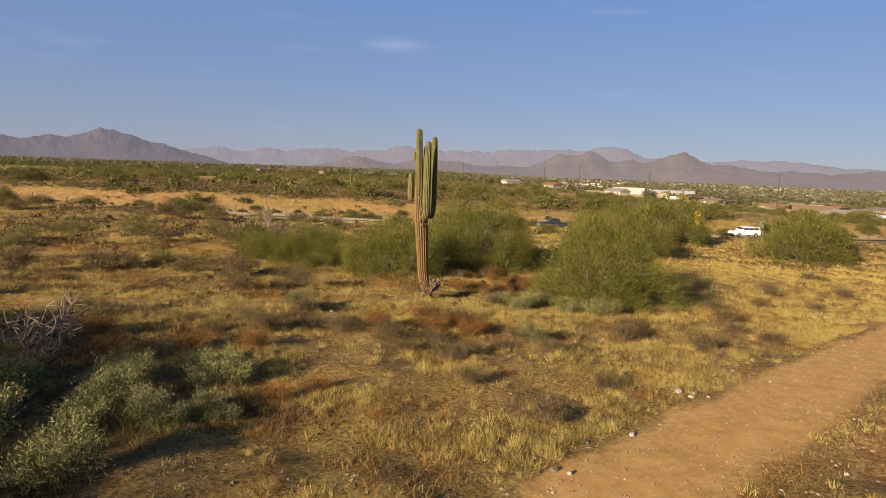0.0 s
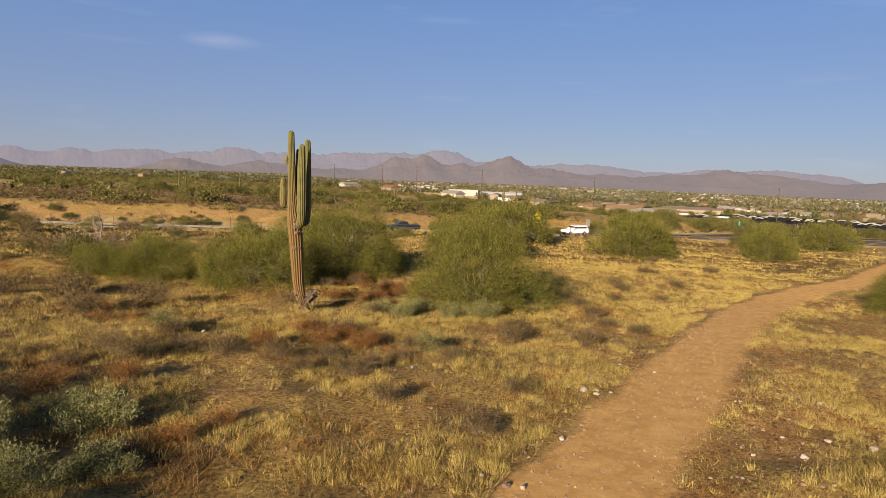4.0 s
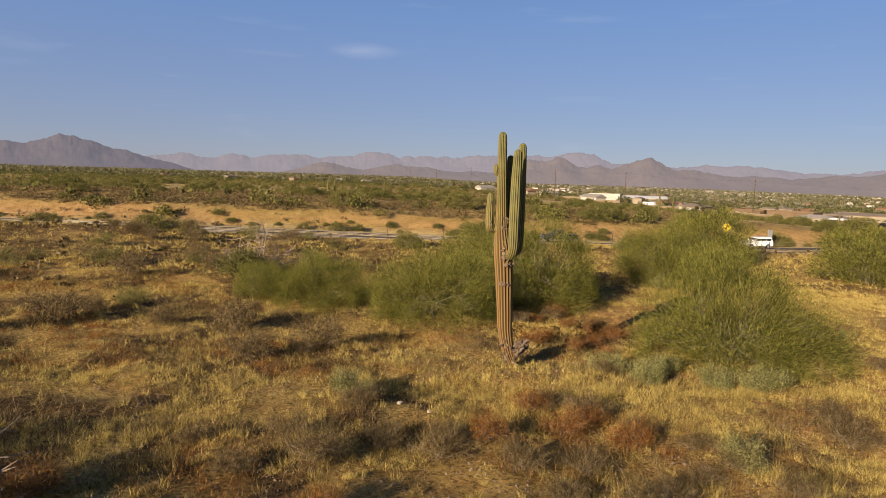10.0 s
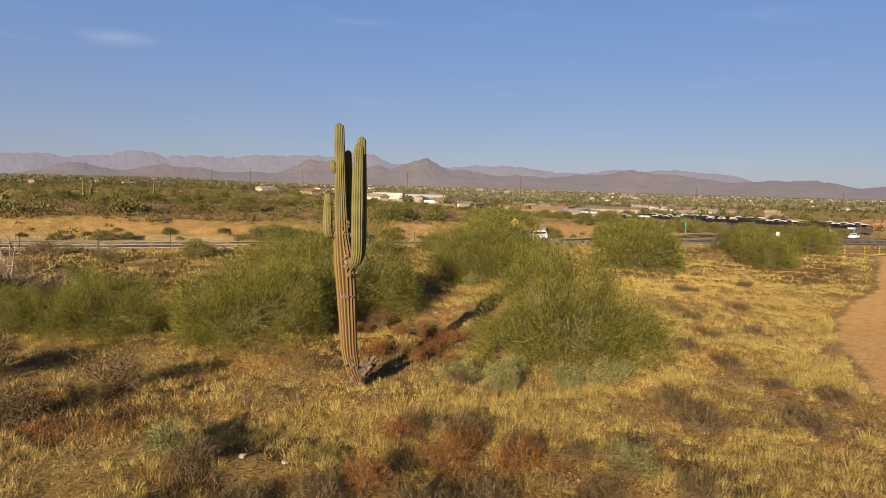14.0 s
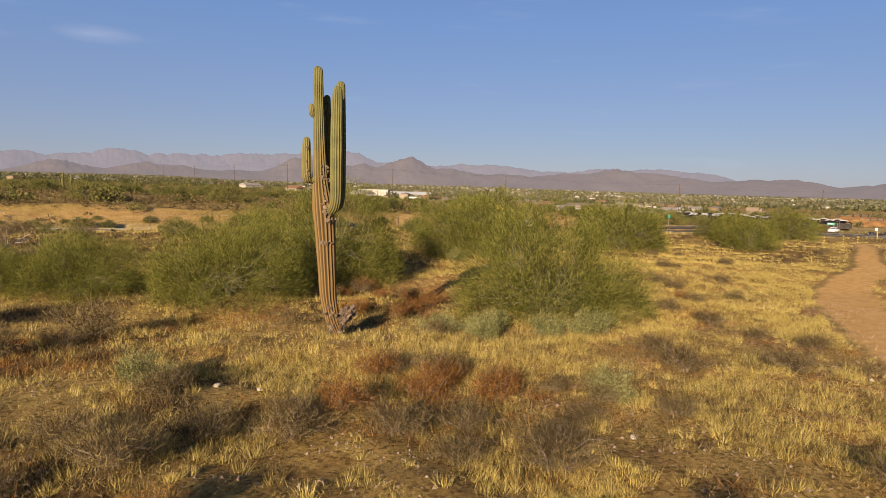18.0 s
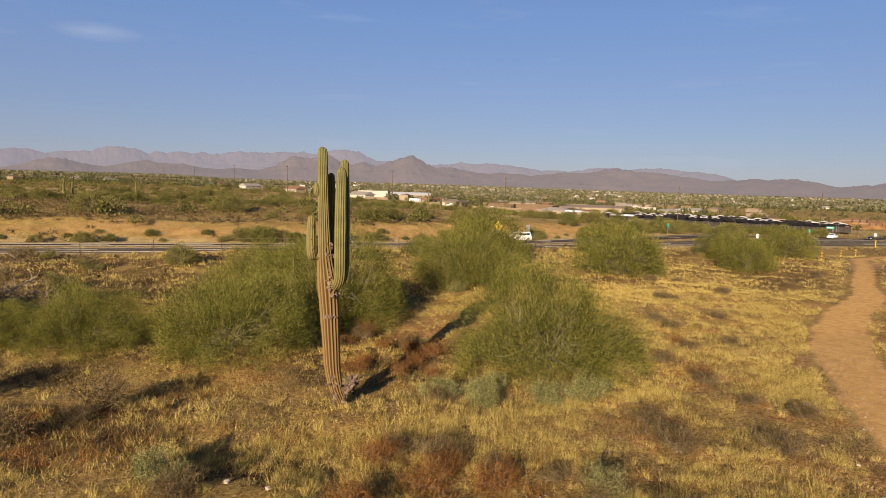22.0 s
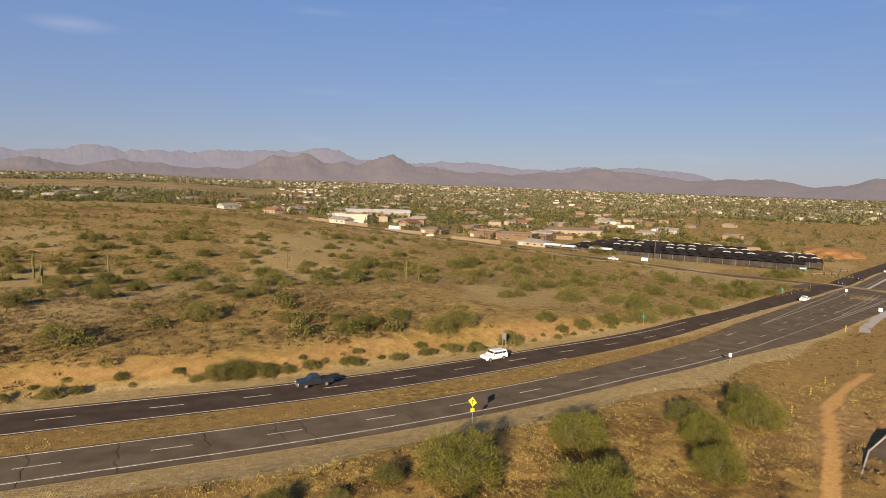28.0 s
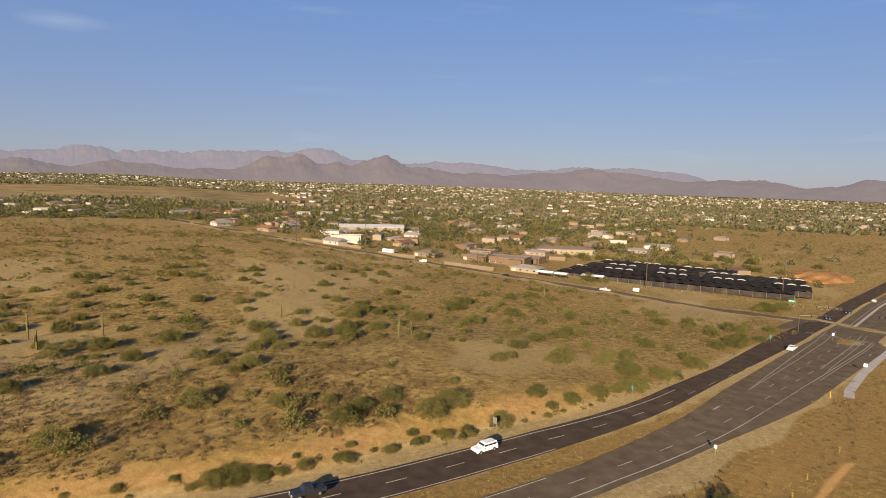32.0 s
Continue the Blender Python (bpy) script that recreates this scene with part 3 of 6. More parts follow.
for i, x0 in enumerate((-14, -6.5, 1.5, 9.2, 12, 24, 39, 58)):
    rng_c = np.random.default_rng(i)
    v, f = [], []
    for j in range(10):
        o = -1.2 + 7.0 * j / 9
        cx, cy = road_point(x0 + rng_c.normal(0, 0.22), o)
        for d in (-0.03, 0.03):
            v.append((cx + d, cy, float(land(cx, cy)) + 0.08))
        if j:
            f.append((2 * j - 2, 2 * j - 1, 2 * j + 1, 2 * j))
    part("crack", mesh_from("crack", v, f, M_ASPHALT_DARK), None, near_road)
side_road = tagged(new("road_side", ribbon("road_side", SIDE, 3.6, 0.04, M_ASPHALT)), "two-lane asphalt side road past the houses", "road", kind="structure")

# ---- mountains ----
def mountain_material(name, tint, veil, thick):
    """Far rock, with the haze of the valley air mixed in as a flat emission."""
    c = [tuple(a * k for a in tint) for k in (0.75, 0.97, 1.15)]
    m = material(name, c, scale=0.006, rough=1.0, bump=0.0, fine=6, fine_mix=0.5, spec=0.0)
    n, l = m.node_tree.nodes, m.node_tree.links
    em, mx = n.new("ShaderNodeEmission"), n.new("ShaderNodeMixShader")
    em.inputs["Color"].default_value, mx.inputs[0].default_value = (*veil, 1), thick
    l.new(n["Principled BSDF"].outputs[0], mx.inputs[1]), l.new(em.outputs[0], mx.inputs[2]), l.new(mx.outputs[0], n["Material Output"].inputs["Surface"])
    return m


def mountain_range(name, label, dist, depth, az0, az1, humps, mat, rough=0.3, seed=0, floor=-25):
    """Ridges and spurs: humps are (azimuth in degrees to the right of +y, height, half width in degrees, flatness)."""
    n_az, n_d = int((az1 - az0) * 14), 30
    i, j = np.meshgrid(np.arange(n_az + 1), np.arange(n_d + 1), indexing="ij")
    az, s = az0 + (az1 - az0) * i / n_az, j / n_d
    r = dist + depth * s
    x, y = r * np.sin(np.radians(az)), r * np.cos(np.radians(az))

    def octaves(k):
        return sum((value_noise(x * k * 2 ** o, y * k * 2 ** o, seed + o) - 0.5) * 0.55 ** o for o in range(5))
    ridge = np.clip(1 - np.abs(2 * s - 1.1) / 0.95, 0, 1) ** 0.9
    warp = az + 1.6 * octaves(0.0035) * (1 - ridge)
    h = np.zeros_like(az)
    for a, top, w, flat in humps:
        h = (h ** 4 + (top * np.exp(-0.9 * (np.abs(warp - a) / w) ** flat)) ** 4) ** 0.25
    gully = 1 - 2 * np.abs(value_noise(x * 0.011, y * 0.011, seed + 9) - 0.5)
    z = h * ridge * (1 + rough * 1.3 * octaves(0.006) * (1.25 - ridge) - rough * 0.35 * gully * (1 - ridge)) + h * (0.34 * rough * octaves(0.018) + 0.16 * rough * octaves(0.06)) * ridge
    co = np.stack([x, y, floor + np.maximum(0, z)], -1).reshape(-1, 3)
    f = []
    for p in range(n_az):
        for q in range(n_d):
            a = p * (n_d + 1) + q
            f.append((a, a + n_d + 1, a + n_d + 2, a + 1))
    me = mesh_from(name, co, f, mat)
    me.polygons.foreach_set("use_smooth", np.ones(len(me.polygons), bool))
    return tagged(new(name, me), label, "mountain", kind="structure")


# second colour and last number: the emitted haze and its share of the surface
M_MT_BACK = mountain_material("hazed_mauve_mesa_rock", (0.150, 0.135, 0.128), (0.182, 0.170, 0.183), 0.72)
M_MT_FRONT = mountain_material("hazed_brown_hill_rock", (0.135, 0.108, 0.086), (0.163, 0.144, 0.143), 0.60)
M_MT_LEFT = mountain_material("hazed_grey_mountain_rock", (0.105, 0.090, 0.080), (0.130, 0.121, 0.135), 0.60)
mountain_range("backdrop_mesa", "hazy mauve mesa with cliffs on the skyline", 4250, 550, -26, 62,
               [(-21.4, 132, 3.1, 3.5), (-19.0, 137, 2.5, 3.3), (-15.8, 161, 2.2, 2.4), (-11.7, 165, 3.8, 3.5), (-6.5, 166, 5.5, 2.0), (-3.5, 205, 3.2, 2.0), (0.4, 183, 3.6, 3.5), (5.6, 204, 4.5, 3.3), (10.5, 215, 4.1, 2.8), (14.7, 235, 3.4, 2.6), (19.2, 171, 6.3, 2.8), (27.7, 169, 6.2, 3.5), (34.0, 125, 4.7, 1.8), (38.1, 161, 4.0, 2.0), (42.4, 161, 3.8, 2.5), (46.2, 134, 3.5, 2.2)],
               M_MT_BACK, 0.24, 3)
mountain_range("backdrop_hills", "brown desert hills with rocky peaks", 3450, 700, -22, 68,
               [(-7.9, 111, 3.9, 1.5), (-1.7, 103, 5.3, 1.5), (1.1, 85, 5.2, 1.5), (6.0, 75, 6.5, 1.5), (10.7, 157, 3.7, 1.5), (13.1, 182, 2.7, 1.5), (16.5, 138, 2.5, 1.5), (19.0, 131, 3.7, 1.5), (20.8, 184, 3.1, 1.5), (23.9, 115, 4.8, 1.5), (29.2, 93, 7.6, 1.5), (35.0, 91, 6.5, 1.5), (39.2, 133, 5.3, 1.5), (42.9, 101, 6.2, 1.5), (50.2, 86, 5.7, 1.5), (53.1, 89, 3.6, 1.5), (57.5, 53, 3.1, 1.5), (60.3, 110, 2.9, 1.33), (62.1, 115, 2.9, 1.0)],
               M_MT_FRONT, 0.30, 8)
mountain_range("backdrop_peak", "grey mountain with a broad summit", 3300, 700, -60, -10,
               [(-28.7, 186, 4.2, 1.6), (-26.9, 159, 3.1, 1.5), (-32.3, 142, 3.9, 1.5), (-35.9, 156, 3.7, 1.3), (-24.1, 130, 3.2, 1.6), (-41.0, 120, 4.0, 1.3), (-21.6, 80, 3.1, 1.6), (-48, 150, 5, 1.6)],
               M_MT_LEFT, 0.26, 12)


# ---- saguaro ----
def saguaro_material():
    m = material("saguaro_skin", [(0.048, 0.050, 0.013), (0.088, 0.088, 0.022), (0.140, 0.132, 0.036)], scale=3, rough=0.75, bump=0.3, fine=14)
    n, l = m.node_tree.nodes, m.node_tree.links
    b = n["Principled BSDF"]
    ramp = [k for k in n if k.type == "VALTORGB"][0]
    at = n.new("ShaderNodeAttribute")
    at.attribute_name = "age"
    rb = n.new("ShaderNodeAttribute")
    rb.attribute_name = "rib"
    old = n.new("ShaderNodeValToRGB")
    for i, (p, c) in enumerate([(0.0, (0.020, 0.012, 0.005)), (0.5, (0.105, 0.062, 0.019)), (1.0, (0.215, 0.132, 0.042))]):
        el = old.color_ramp.elements[i] if i < 2 else old.color_ramp.elements.new(p)
        el.position, el.color = p, (*c, 1)
    l.new(rb.outputs["Fac"], old.inputs["Fac"])
    rim = n.new("ShaderNodeMix")
    rim.data_type = "RGBA"
    rim.inputs[7].default_value = (0.19, 0.17, 0.062, 1)
    pw = n.new("ShaderNodeMath")
    pw.operation = "POWER"
    pw.inputs[1].default_value = 3.0
    l.new(rb.outputs["Fac"], pw.inputs[0]), l.new(pw.outputs[0], rim.inputs[0]), l.new(ramp.outputs["Color"], rim.inputs[6])
    nz = n.new("ShaderNodeTexNoise")
    nz.inputs["Scale"].default_value, nz.inputs["Detail"].default_value = 3.5, 5
    tc = n.new("ShaderNodeTexCoord")
    l.new(tc.outputs["Object"], nz.inputs["Vector"])
    ma = n.new("ShaderNodeMath")
    ma.operation = "MULTIPLY_ADD"
    ma.inputs[1].default_value, ma.inputs[2].default_value = 0.9, -0.45
    l.new(nz.outputs["Fac"], ma.inputs[0])
    ad = n.new("ShaderNodeMath")
    ad.use_clamp = True
    l.new(ma.outputs[0], ad.inputs[0]), l.new(at.outputs["Fac"], ad.inputs[1])
    mx = n.new("ShaderNodeMix")
    mx.data_type = "RGBA"
    l.new(ad.outputs[0], mx.inputs[0]), l.new(rim.outputs[2], mx.inputs[6]), l.new(old.outputs["Color"], mx.inputs[7])
    l.new(mx.outputs[2], b.inputs["Base Color"])
    return m


M_SAGUARO = saguaro_material()
M_SCAR = material("saguaro_scar_bark", [(0.05, 0.034, 0.022), (0.135, 0.096, 0.064), (0.27, 0.21, 0.155)], scale=7, rough=0.95, bump=0.8)


def ribbed(name, pts, radii, ribs, ages, rough=0.0, per=6, dome=True, seed=0):
    """A fluted cactus stem along pts."""
    pts = [Vector(p) for p in pts]
    # denser rings along a smooth line
    fine, fr, fa = [], [], []
    for i in range(len(pts) - 1):
        p0, p1, p2, p3 = pts[max(i - 1, 0)], pts[i], pts[i + 1], pts[min(i + 2, len(pts) - 1)]
        k = max(2, int((p2 - p1).length / 0.09))
        for j in range(k):
            t = j / k
            fine.append(0.5 * ((2 * p1) + (p2 - p0) * t + (2 * p0 - 5 * p1 + 4 * p2 - p3) * t * t + (3 * p1 - p0 - 3 * p2 + p3) * t ** 3))
            fr.append(radii[i] + (radii[i + 1] - radii[i]) * t)
            fa.append(ages[i] + (ages[i + 1] - ages[i]) * t)
    end_d = (pts[-1] - pts[-2]).normalized()
    fine.append(pts[-1]), fr.append(radii[-1]), fa.append(ages[-1])
    if dome:
        for q in (0.35, 0.6, 0.8, 0.93, 0.99):
            fine.append(pts[-1] + end_d * radii[-1] * 1.1 * q)
            fr.append(radii[-1] * math.sqrt(1 - q * q)), fa.append(ages[-1])
    nseg = ribs * per
    v, f, rib, age = [], [], [], []
    for i, p in enumerate(fine):
        d = (fine[min(i + 1, len(fine) - 1)] - fine[max(i - 1, 0)]).normalized()
        a = Vector((1, 0, 0)) - d * d.x
        a.normalize()
        c = d.cross(a)
        for k in range(nseg):
            w = 2 * math.pi * k / nseg
            u = abs(((k / per) % 1) * 2 - 1)
            prof = u ** 0.8
            wob = 1 + 0.05 * noise.noise(Vector((math.cos(w) * 1.5, math.sin(w) * 1.5, p.z * 1.6 + seed))) + rough * noise.noise(Vector((math.cos(w) * 4, math.sin(w) * 4, p.z * 7 + seed)))
            r = fr[i] * (0.79 + 0.21 * prof) * wob
            v.append(p + (a * math.cos(w) + c * math.sin(w)) * r)
            rib.append(prof), age.append(fa[i])
    for i in range(len(fine) - 1):
        for k in range(nseg):
            k2 = (k + 1) % nseg
            f.append((i * nseg + k, i * nseg + k2, (i + 1) * nseg + k2, (i + 1) * nseg + k))
    f.append(tuple((len(fine) - 1) * nseg + k for k in range(nseg)))
    me = mesh_from(name, v, f, M_SAGUARO)
    me.polygons.foreach_set("use_smooth", np.ones(len(me.polygons), bool))
    for nm, vals in (("rib", rib), ("age", age)):
        at = me.attributes.new(nm, "FLOAT", "POINT")
        at.data.foreach_set("value", np.array(vals, np.float32))
    return me


def build_saguaro():
    gx, gy = -0.39, 26.8
    s = thing("saguaro_cactus", "tall ribbed saguaro cactus, green arms and brown scarred trunk", "cactus", (gx, gy, float(land(gx, gy)) - 0.1), group="")
    part("trunk", ribbed("trunk", [(0.02, 0, -0.15), (-0.06, 0, 0.25), (-0.21, 0, 0.65), (-0.32, 0, 1.2), (-0.37, -0.02, 1.9), (-0.43, -0.04, 2.9), (-0.49, -0.06, 3.7), (-0.57, -0.08, 4.4), (-0.60, -0.1, 5.2), (-0.63, -0.1, 6.3), (-0.65, -0.1, 7.25)],
                         [0.11, 0.15, 0.20, 0.225, 0.245, 0.275, 0.295, 0.215, 0.165, 0.145, 0.13], 15, [1.4, 1.4, 1.3, 1.2, 1.1, 1.0, 0.95, 0.75, 0.45, 0.1, -0.1], 0.025), M_SAGUARO, s)
    part("arm", ribbed("arm", [(-0.44, -0.14, 3.72), (-0.33, -0.36, 3.66), (-0.26, -0.50, 3.9), (-0.26, -0.54, 4.5), (-0.26, -0.55, 5.4), (-0.25, -0.55, 6.2), (-0.24, -0.55, 6.72)],
                       [0.12, 0.145, 0.155, 0.165, 0.165, 0.15, 0.125], 13, [0.6, 0.35, 0.2, 0.1, 0.0, -0.1, -0.1], seed=3), M_SAGUARO, s, "tall green upright arm")
    part("arm", ribbed("arm", [(-0.36, 0.0, 3.85), (-0.12, 0.02, 3.72), (-0.02, 0.05, 4.0), (0.0, 0.06, 4.8), (0.0, 0.06, 5.8), (0.0, 0.05, 6.95)],
                       [0.12, 0.14, 0.15, 0.155, 0.15, 0.12], 13, [0.5, 0.35, 0.2, 0.1, 0.0, -0.1], seed=5), M_SAGUARO, s, "tall green upright arm")
    part("arm", ribbed("arm", [(-0.46, 0.06, 4.1), (-0.37, 0.18, 4.05), (-0.34, 0.22, 4.4), (-0.34, 0.21, 5.2), (-0.34, 0.20, 6.0), (-0.34, 0.20, 6.6)],
                       [0.10, 0.115, 0.12, 0.125, 0.12, 0.10], 12, [0.4, 0.3, 0.2, 0.1, 0.0, 0], seed=6), M_SAGUARO, s)
    part("arm", ribbed("arm", [(-0.66, -0.08, 4.5), (-0.86, -0.08, 4.34), (-0.94, -0.08, 4.55), (-0.95, -0.08, 5.0), (-0.94, -0.07, 5.45)],
                       [0.09, 0.115, 0.13, 0.13, 0.10], 11, [0.6, 0.5, 0.35, 0.2, 0.1], seed=7), M_SAGUARO, s, "short side arm with corky scars")
    part("bud", ribbed("bud", [(-0.74, -0.10, 6.10), (-0.80, -0.10, 6.16), (-0.82, -0.10, 6.34)], [0.05, 0.085, 0.075], 9, [0.2, 0.2, 0.1], seed=9), M_SAGUARO, s, "small round arm bud")
    rng = random.Random(4)

    def crust(spots, lo, hi):
        bm = bmesh.new()
        for x, y, z in spots:
            rad = rng.uniform(lo, hi)
            m = Matrix.Translation((x, y, z)) @ Euler((rng.uniform(0, 3), rng.uniform(0, 3), 0)).to_matrix().to_4x4() @ Matrix.Diagonal((1, 0.45, 1.4, 1))
            bmesh.ops.create_icosphere(bm, subdivisions=1, radius=rad, matrix=m)
        return bm
    spots = []
    for i in range(60):
        z, w = 3.3 + 1.5 * rng.random(), rng.uniform(-1.9, 0.3)
        r = 0.27 if z < 3.9 else 0.20
        spots.append((-0.45 - 0.12 * (z - 3.3) / 1.3 + r * math.cos(w), -0.07 + r * math.sin(w), z))
    part("scar", crust(spots, 0.025, 0.06), M_SCAR, s, "grey corky scar tissue")["kind"] = "stuff"
    spots = []
    for i in range(46):
        z, w = rng.uniform(0.1, 1.15), rng.uniform(0, 2 * math.pi)
        spots.append((-0.06 - 0.30 * max(0, z - 0.15) + 0.17 * math.cos(w), 0.17 * math.sin(w), z))
    part("base_bark", crust(spots, 0.04, 0.085), M_SCAR, s, "grey broken bark at the foot")["kind"] = "stuff"
    bm = bmesh.new()
    bmesh.ops.create_icosphere(bm, subdivisions=4, radius=1.0)
    for w in bm.verts:
        w.co *= 0.62 + 0.75 * noise.noise(w.co * 2.1 + Vector((3, 1, 2))) + 0.35 * noise.noise(w.co * 5.0)
        w.co = Vector((0.16 + 0.36 * w.co.x, -0.10 + 0.22 * w.co.y, 0.74 + 0.30 * w.co.z + 0.12 * w.co.x))
    part("dead_arm", bm, M_SCAR, s, "grey broken stump of a dead arm")
    part("wound", crust([(-0.58 + 0.055 * i, -0.30 + 0.014 * abs(i - 3), 2.78 + 0.03 * math.sin(i * 2)) for i in range(7)], 0.03, 0.06), M_SCAR, s, "dark wound across the trunk")
    part("scar", crust([(-0.98 + 0.05 * rng.random(), -0.2 + 0.05 * rng.random(), 4.4 + 0.9 * rng.random()) for i in range(14)], 0.02, 0.045), M_SCAR, s)["kind"] = "stuff"


build_saguaro()


# ---- trees and shrubs ----
def twig_quads(rng, centres, dirs, n, spread, length, width):
    """n slender upright quads about the centres, pointing along dirs with some scatter."""
    k = rng.integers(0, len(centres), n)
    p = centres[k] + np.clip(rng.normal(0, 1, (n, 3)), -1.9, 1.9) * spread
    d = dirs[k] + rng.normal(0, 0.75, (n, 3))
    d /= np.linalg.norm(d, axis=1)[:, None]
    s = np.cross(d, rng.normal(0, 1, (n, 3)))
    s /= np.linalg.norm(s, axis=1)[:, None]
    ln = (length * rng.uniform(0.5, 1.3, n))[:, None]
    wd = (width * rng.uniform(0.6, 1.4, n))[:, None]
    return np.stack([p - s * wd * 0.5, p + s * wd * 0.5, p + d * ln], 1)


def shrub_forms(seed, height, radius, stems, n_twigs, length, width, spread, leaf, bark, low=0.04, stem_r=0.06):
    """Meshes of a many-stemmed desert tree: stems, limbs and a crown of fine twigs."""
    rng = np.random.default_rng(seed)
    sv, sf, lv, lf = [], [], [], []
    cs, ds = [], []
    for i in range(stems):
        az = 2 * math.pi * (i + rng.uniform(-0.3, 0.3)) / stems
        lean = rng.uniform(0.25, 1.0) if i else 0.1
        top = np.array([math.cos(az) * radius * 0.72 * lean, math.sin(az) * radius * 0.72 * lean, height * rng.uniform(0.68, 0.88) * (1 - 0.48 * lean ** 2)])
        pts = [np.zeros(3) + [0.12 * math.cos(az), 0.12 * math.sin(az), -0.1]]
        for k in (0.2, 0.4, 0.6, 0.8, 1.0):
            q = top * np.array([k ** 0.9, k ** 0.9, k ** 1.05]) + rng.normal(0, 0.05 * radius * 0.5, 3)
            pts.append(q)
        tube(sv, sf, pts, [stem_r, stem_r * 0.85, stem_r * 0.7, stem_r * 0.5, stem_r * 0.35, stem_r * 0.2], 4)
        for j in range(8):
            k = rng.uniform(low, 1.0)
            base = pts[1 + min(4, int(k * 5))]
            out = np.array([math.cos(az + rng.normal(0, 0.9)), math.sin(az + rng.normal(0, 0.9)), rng.uniform(-0.45, 0.95)])
            out /= np.linalg.norm(out)
            ln = radius * rng.uniform(0.25, 0.5)
            mid = base + out * ln * 0.5 + rng.normal(0, 0.06, 3)
            end = base + out * ln + np.array([0, 0, 0.08 * ln])
            tube(lv, lf, [base, mid, end], [stem_r * 0.4, stem_r * 0.28, stem_r * 0.1], 3)
            for q in (0.35, 0.6, 0.85, 1.05):
                c = base + out * ln * q
                c[2] = max(c[2], 0.18)
                cs.append(c), ds.append(out * 0.7 + np.array([0, 0, 0.55]))
    cs, ds = np.array(cs), np.array(ds)
    crown = tris("crown", twig_quads(rng, cs, ds, n_twigs, spread, length, width), leaf)
    return mesh_from("stem", sv, sf, bark), mesh_from("limb", lv, lf, bark), crown


def dome_forms(seed, height, radius, lumps, n_twigs, length, width, leaf, bark, stem_r=0.06, spread=0.24, inner=0.25, sides=4):
    """Meshes of a dense domed desert tree: stems, forking limbs and sprays of upright twigs in lumps over an uneven dome."""
    rng = np.random.default_rng(seed)
    gold = math.pi * (3 - math.sqrt(5))
    cs, ds, ws = [], [], []
    for i in range(lumps):
        u = (i + 0.5) / lumps
        el, az = math.asin(0.02 + 0.97 * u), i * gold + rng.normal(0, 0.25)
        d = np.array([math.cos(az) * math.cos(el), math.sin(az) * math.cos(el), math.sin(el)])
        far_out = 1 + 0.36 * (noise.noise(Vector(d * 1.7) + Vector((seed * 3.1, 0, 0)))) + rng.normal(0, 0.07)
        if rng.random() < inner:
            far_out *= rng.uniform(0.45, 0.8)
        c = d * far_out * 0.86 * np.array([radius, radius, height])
        c[2] = max(c[2], 0.12 + 0.2 * rng.random())
        cs.append(c), ds.append(d * 0.8 + np.array([0, 0, 0.35])), ws.append(rng.uniform(0.5, 1.5) * (0.55 + 0.45 * min(1, u / 0.4)))
    cs, ds, ws = np.array(cs), np.array(ds), np.array(ws)
    sv, sf, lv, lf = [], [], [], []
    stems = []
    for i in range(7):
        az = 2 * math.pi * (i + rng.uniform(-0.3, 0.3)) / 7
        lean = rng.uniform(0.25, 0.6)
        tip = np.array([math.cos(az) * radius * lean, math.sin(az) * radius * lean, height * rng.uniform(0.4, 0.6)])
        pts = [np.array([0.15 * math.cos(az), 0.15 * math.sin(az), -0.1])] + [tip * np.array([k, k, k ** 0.8]) + rng.normal(0, 0.035 * radius, 3) for k in (0.3, 0.55, 0.8, 1.0)]
        tube(sv, sf, pts, [stem_r, stem_r * 0.8, stem_r * 0.65, stem_r * 0.5, stem_r * 0.35], 5)
        stems += pts[1:]
    stems = np.array(stems)
    for c in cs:
        b = stems[np.argmin(np.linalg.norm(stems - c * np.array([0.55, 0.55, 0.5]), axis=1))]
        m1 = b + (c - b) * 0.4 + rng.normal(0, 0.05 * radius, 3)
        m2 = b + (c - b) * 0.75 + rng.normal(0, 0.05 * radius, 3)
        tube(lv, lf, [b, m1, m2, c], [stem_r * 0.28, stem_r * 0.2, stem_r * 0.12, stem_r * 0.05], 3)
    k = rng.choice(len(cs), n_twigs, p=ws / ws.sum())
    wide = (ws[k] * 0.5 + 0.6)[:, None] * spread * radius / 3.3
    p = cs[k] + np.clip(rng.normal(0, 1, (n_twigs, 3)), -1.8, 1.8) * wide
    p[:, 2] = np.maximum(p[:, 2], 0.03)
    d = ds[k] + rng.normal(0, 0.62, (n_twigs, 3)) + (p - cs[k]) * 0.4
    d /= np.linalg.norm(d, axis=1)[:, None]
    s = np.cross(d, rng.normal(0, 1, (n_twigs, 3)))
    s /= np.linalg.norm(s, axis=1)[:, None]
    ln, wd = (length * rng.uniform(0.5, 1.3, n_twigs))[:, None], (width * rng.uniform(0.6, 1.4, n_twigs))[:, None]
    crown = tris("crown", np.stack([p - s * wd * 0.5, p + s * wd * 0.5, p + d * ln], 1), leaf)
    return mesh_from("stem", sv, sf, bark), mesh_from("limb", lv, lf, bark), crown


def plant(name, forms, label, category, x, y, turn=0.0, size=1.0, group="", sink=0.0):
    t = thing(name, label, category, (x, y, float(land(x, y)) - sink), turn, group, size=size)
    for nm, me in zip(("stem", "limb", "crown"), forms):
        part(nm, me, None, t)["kind"] = "stuff"
    return t


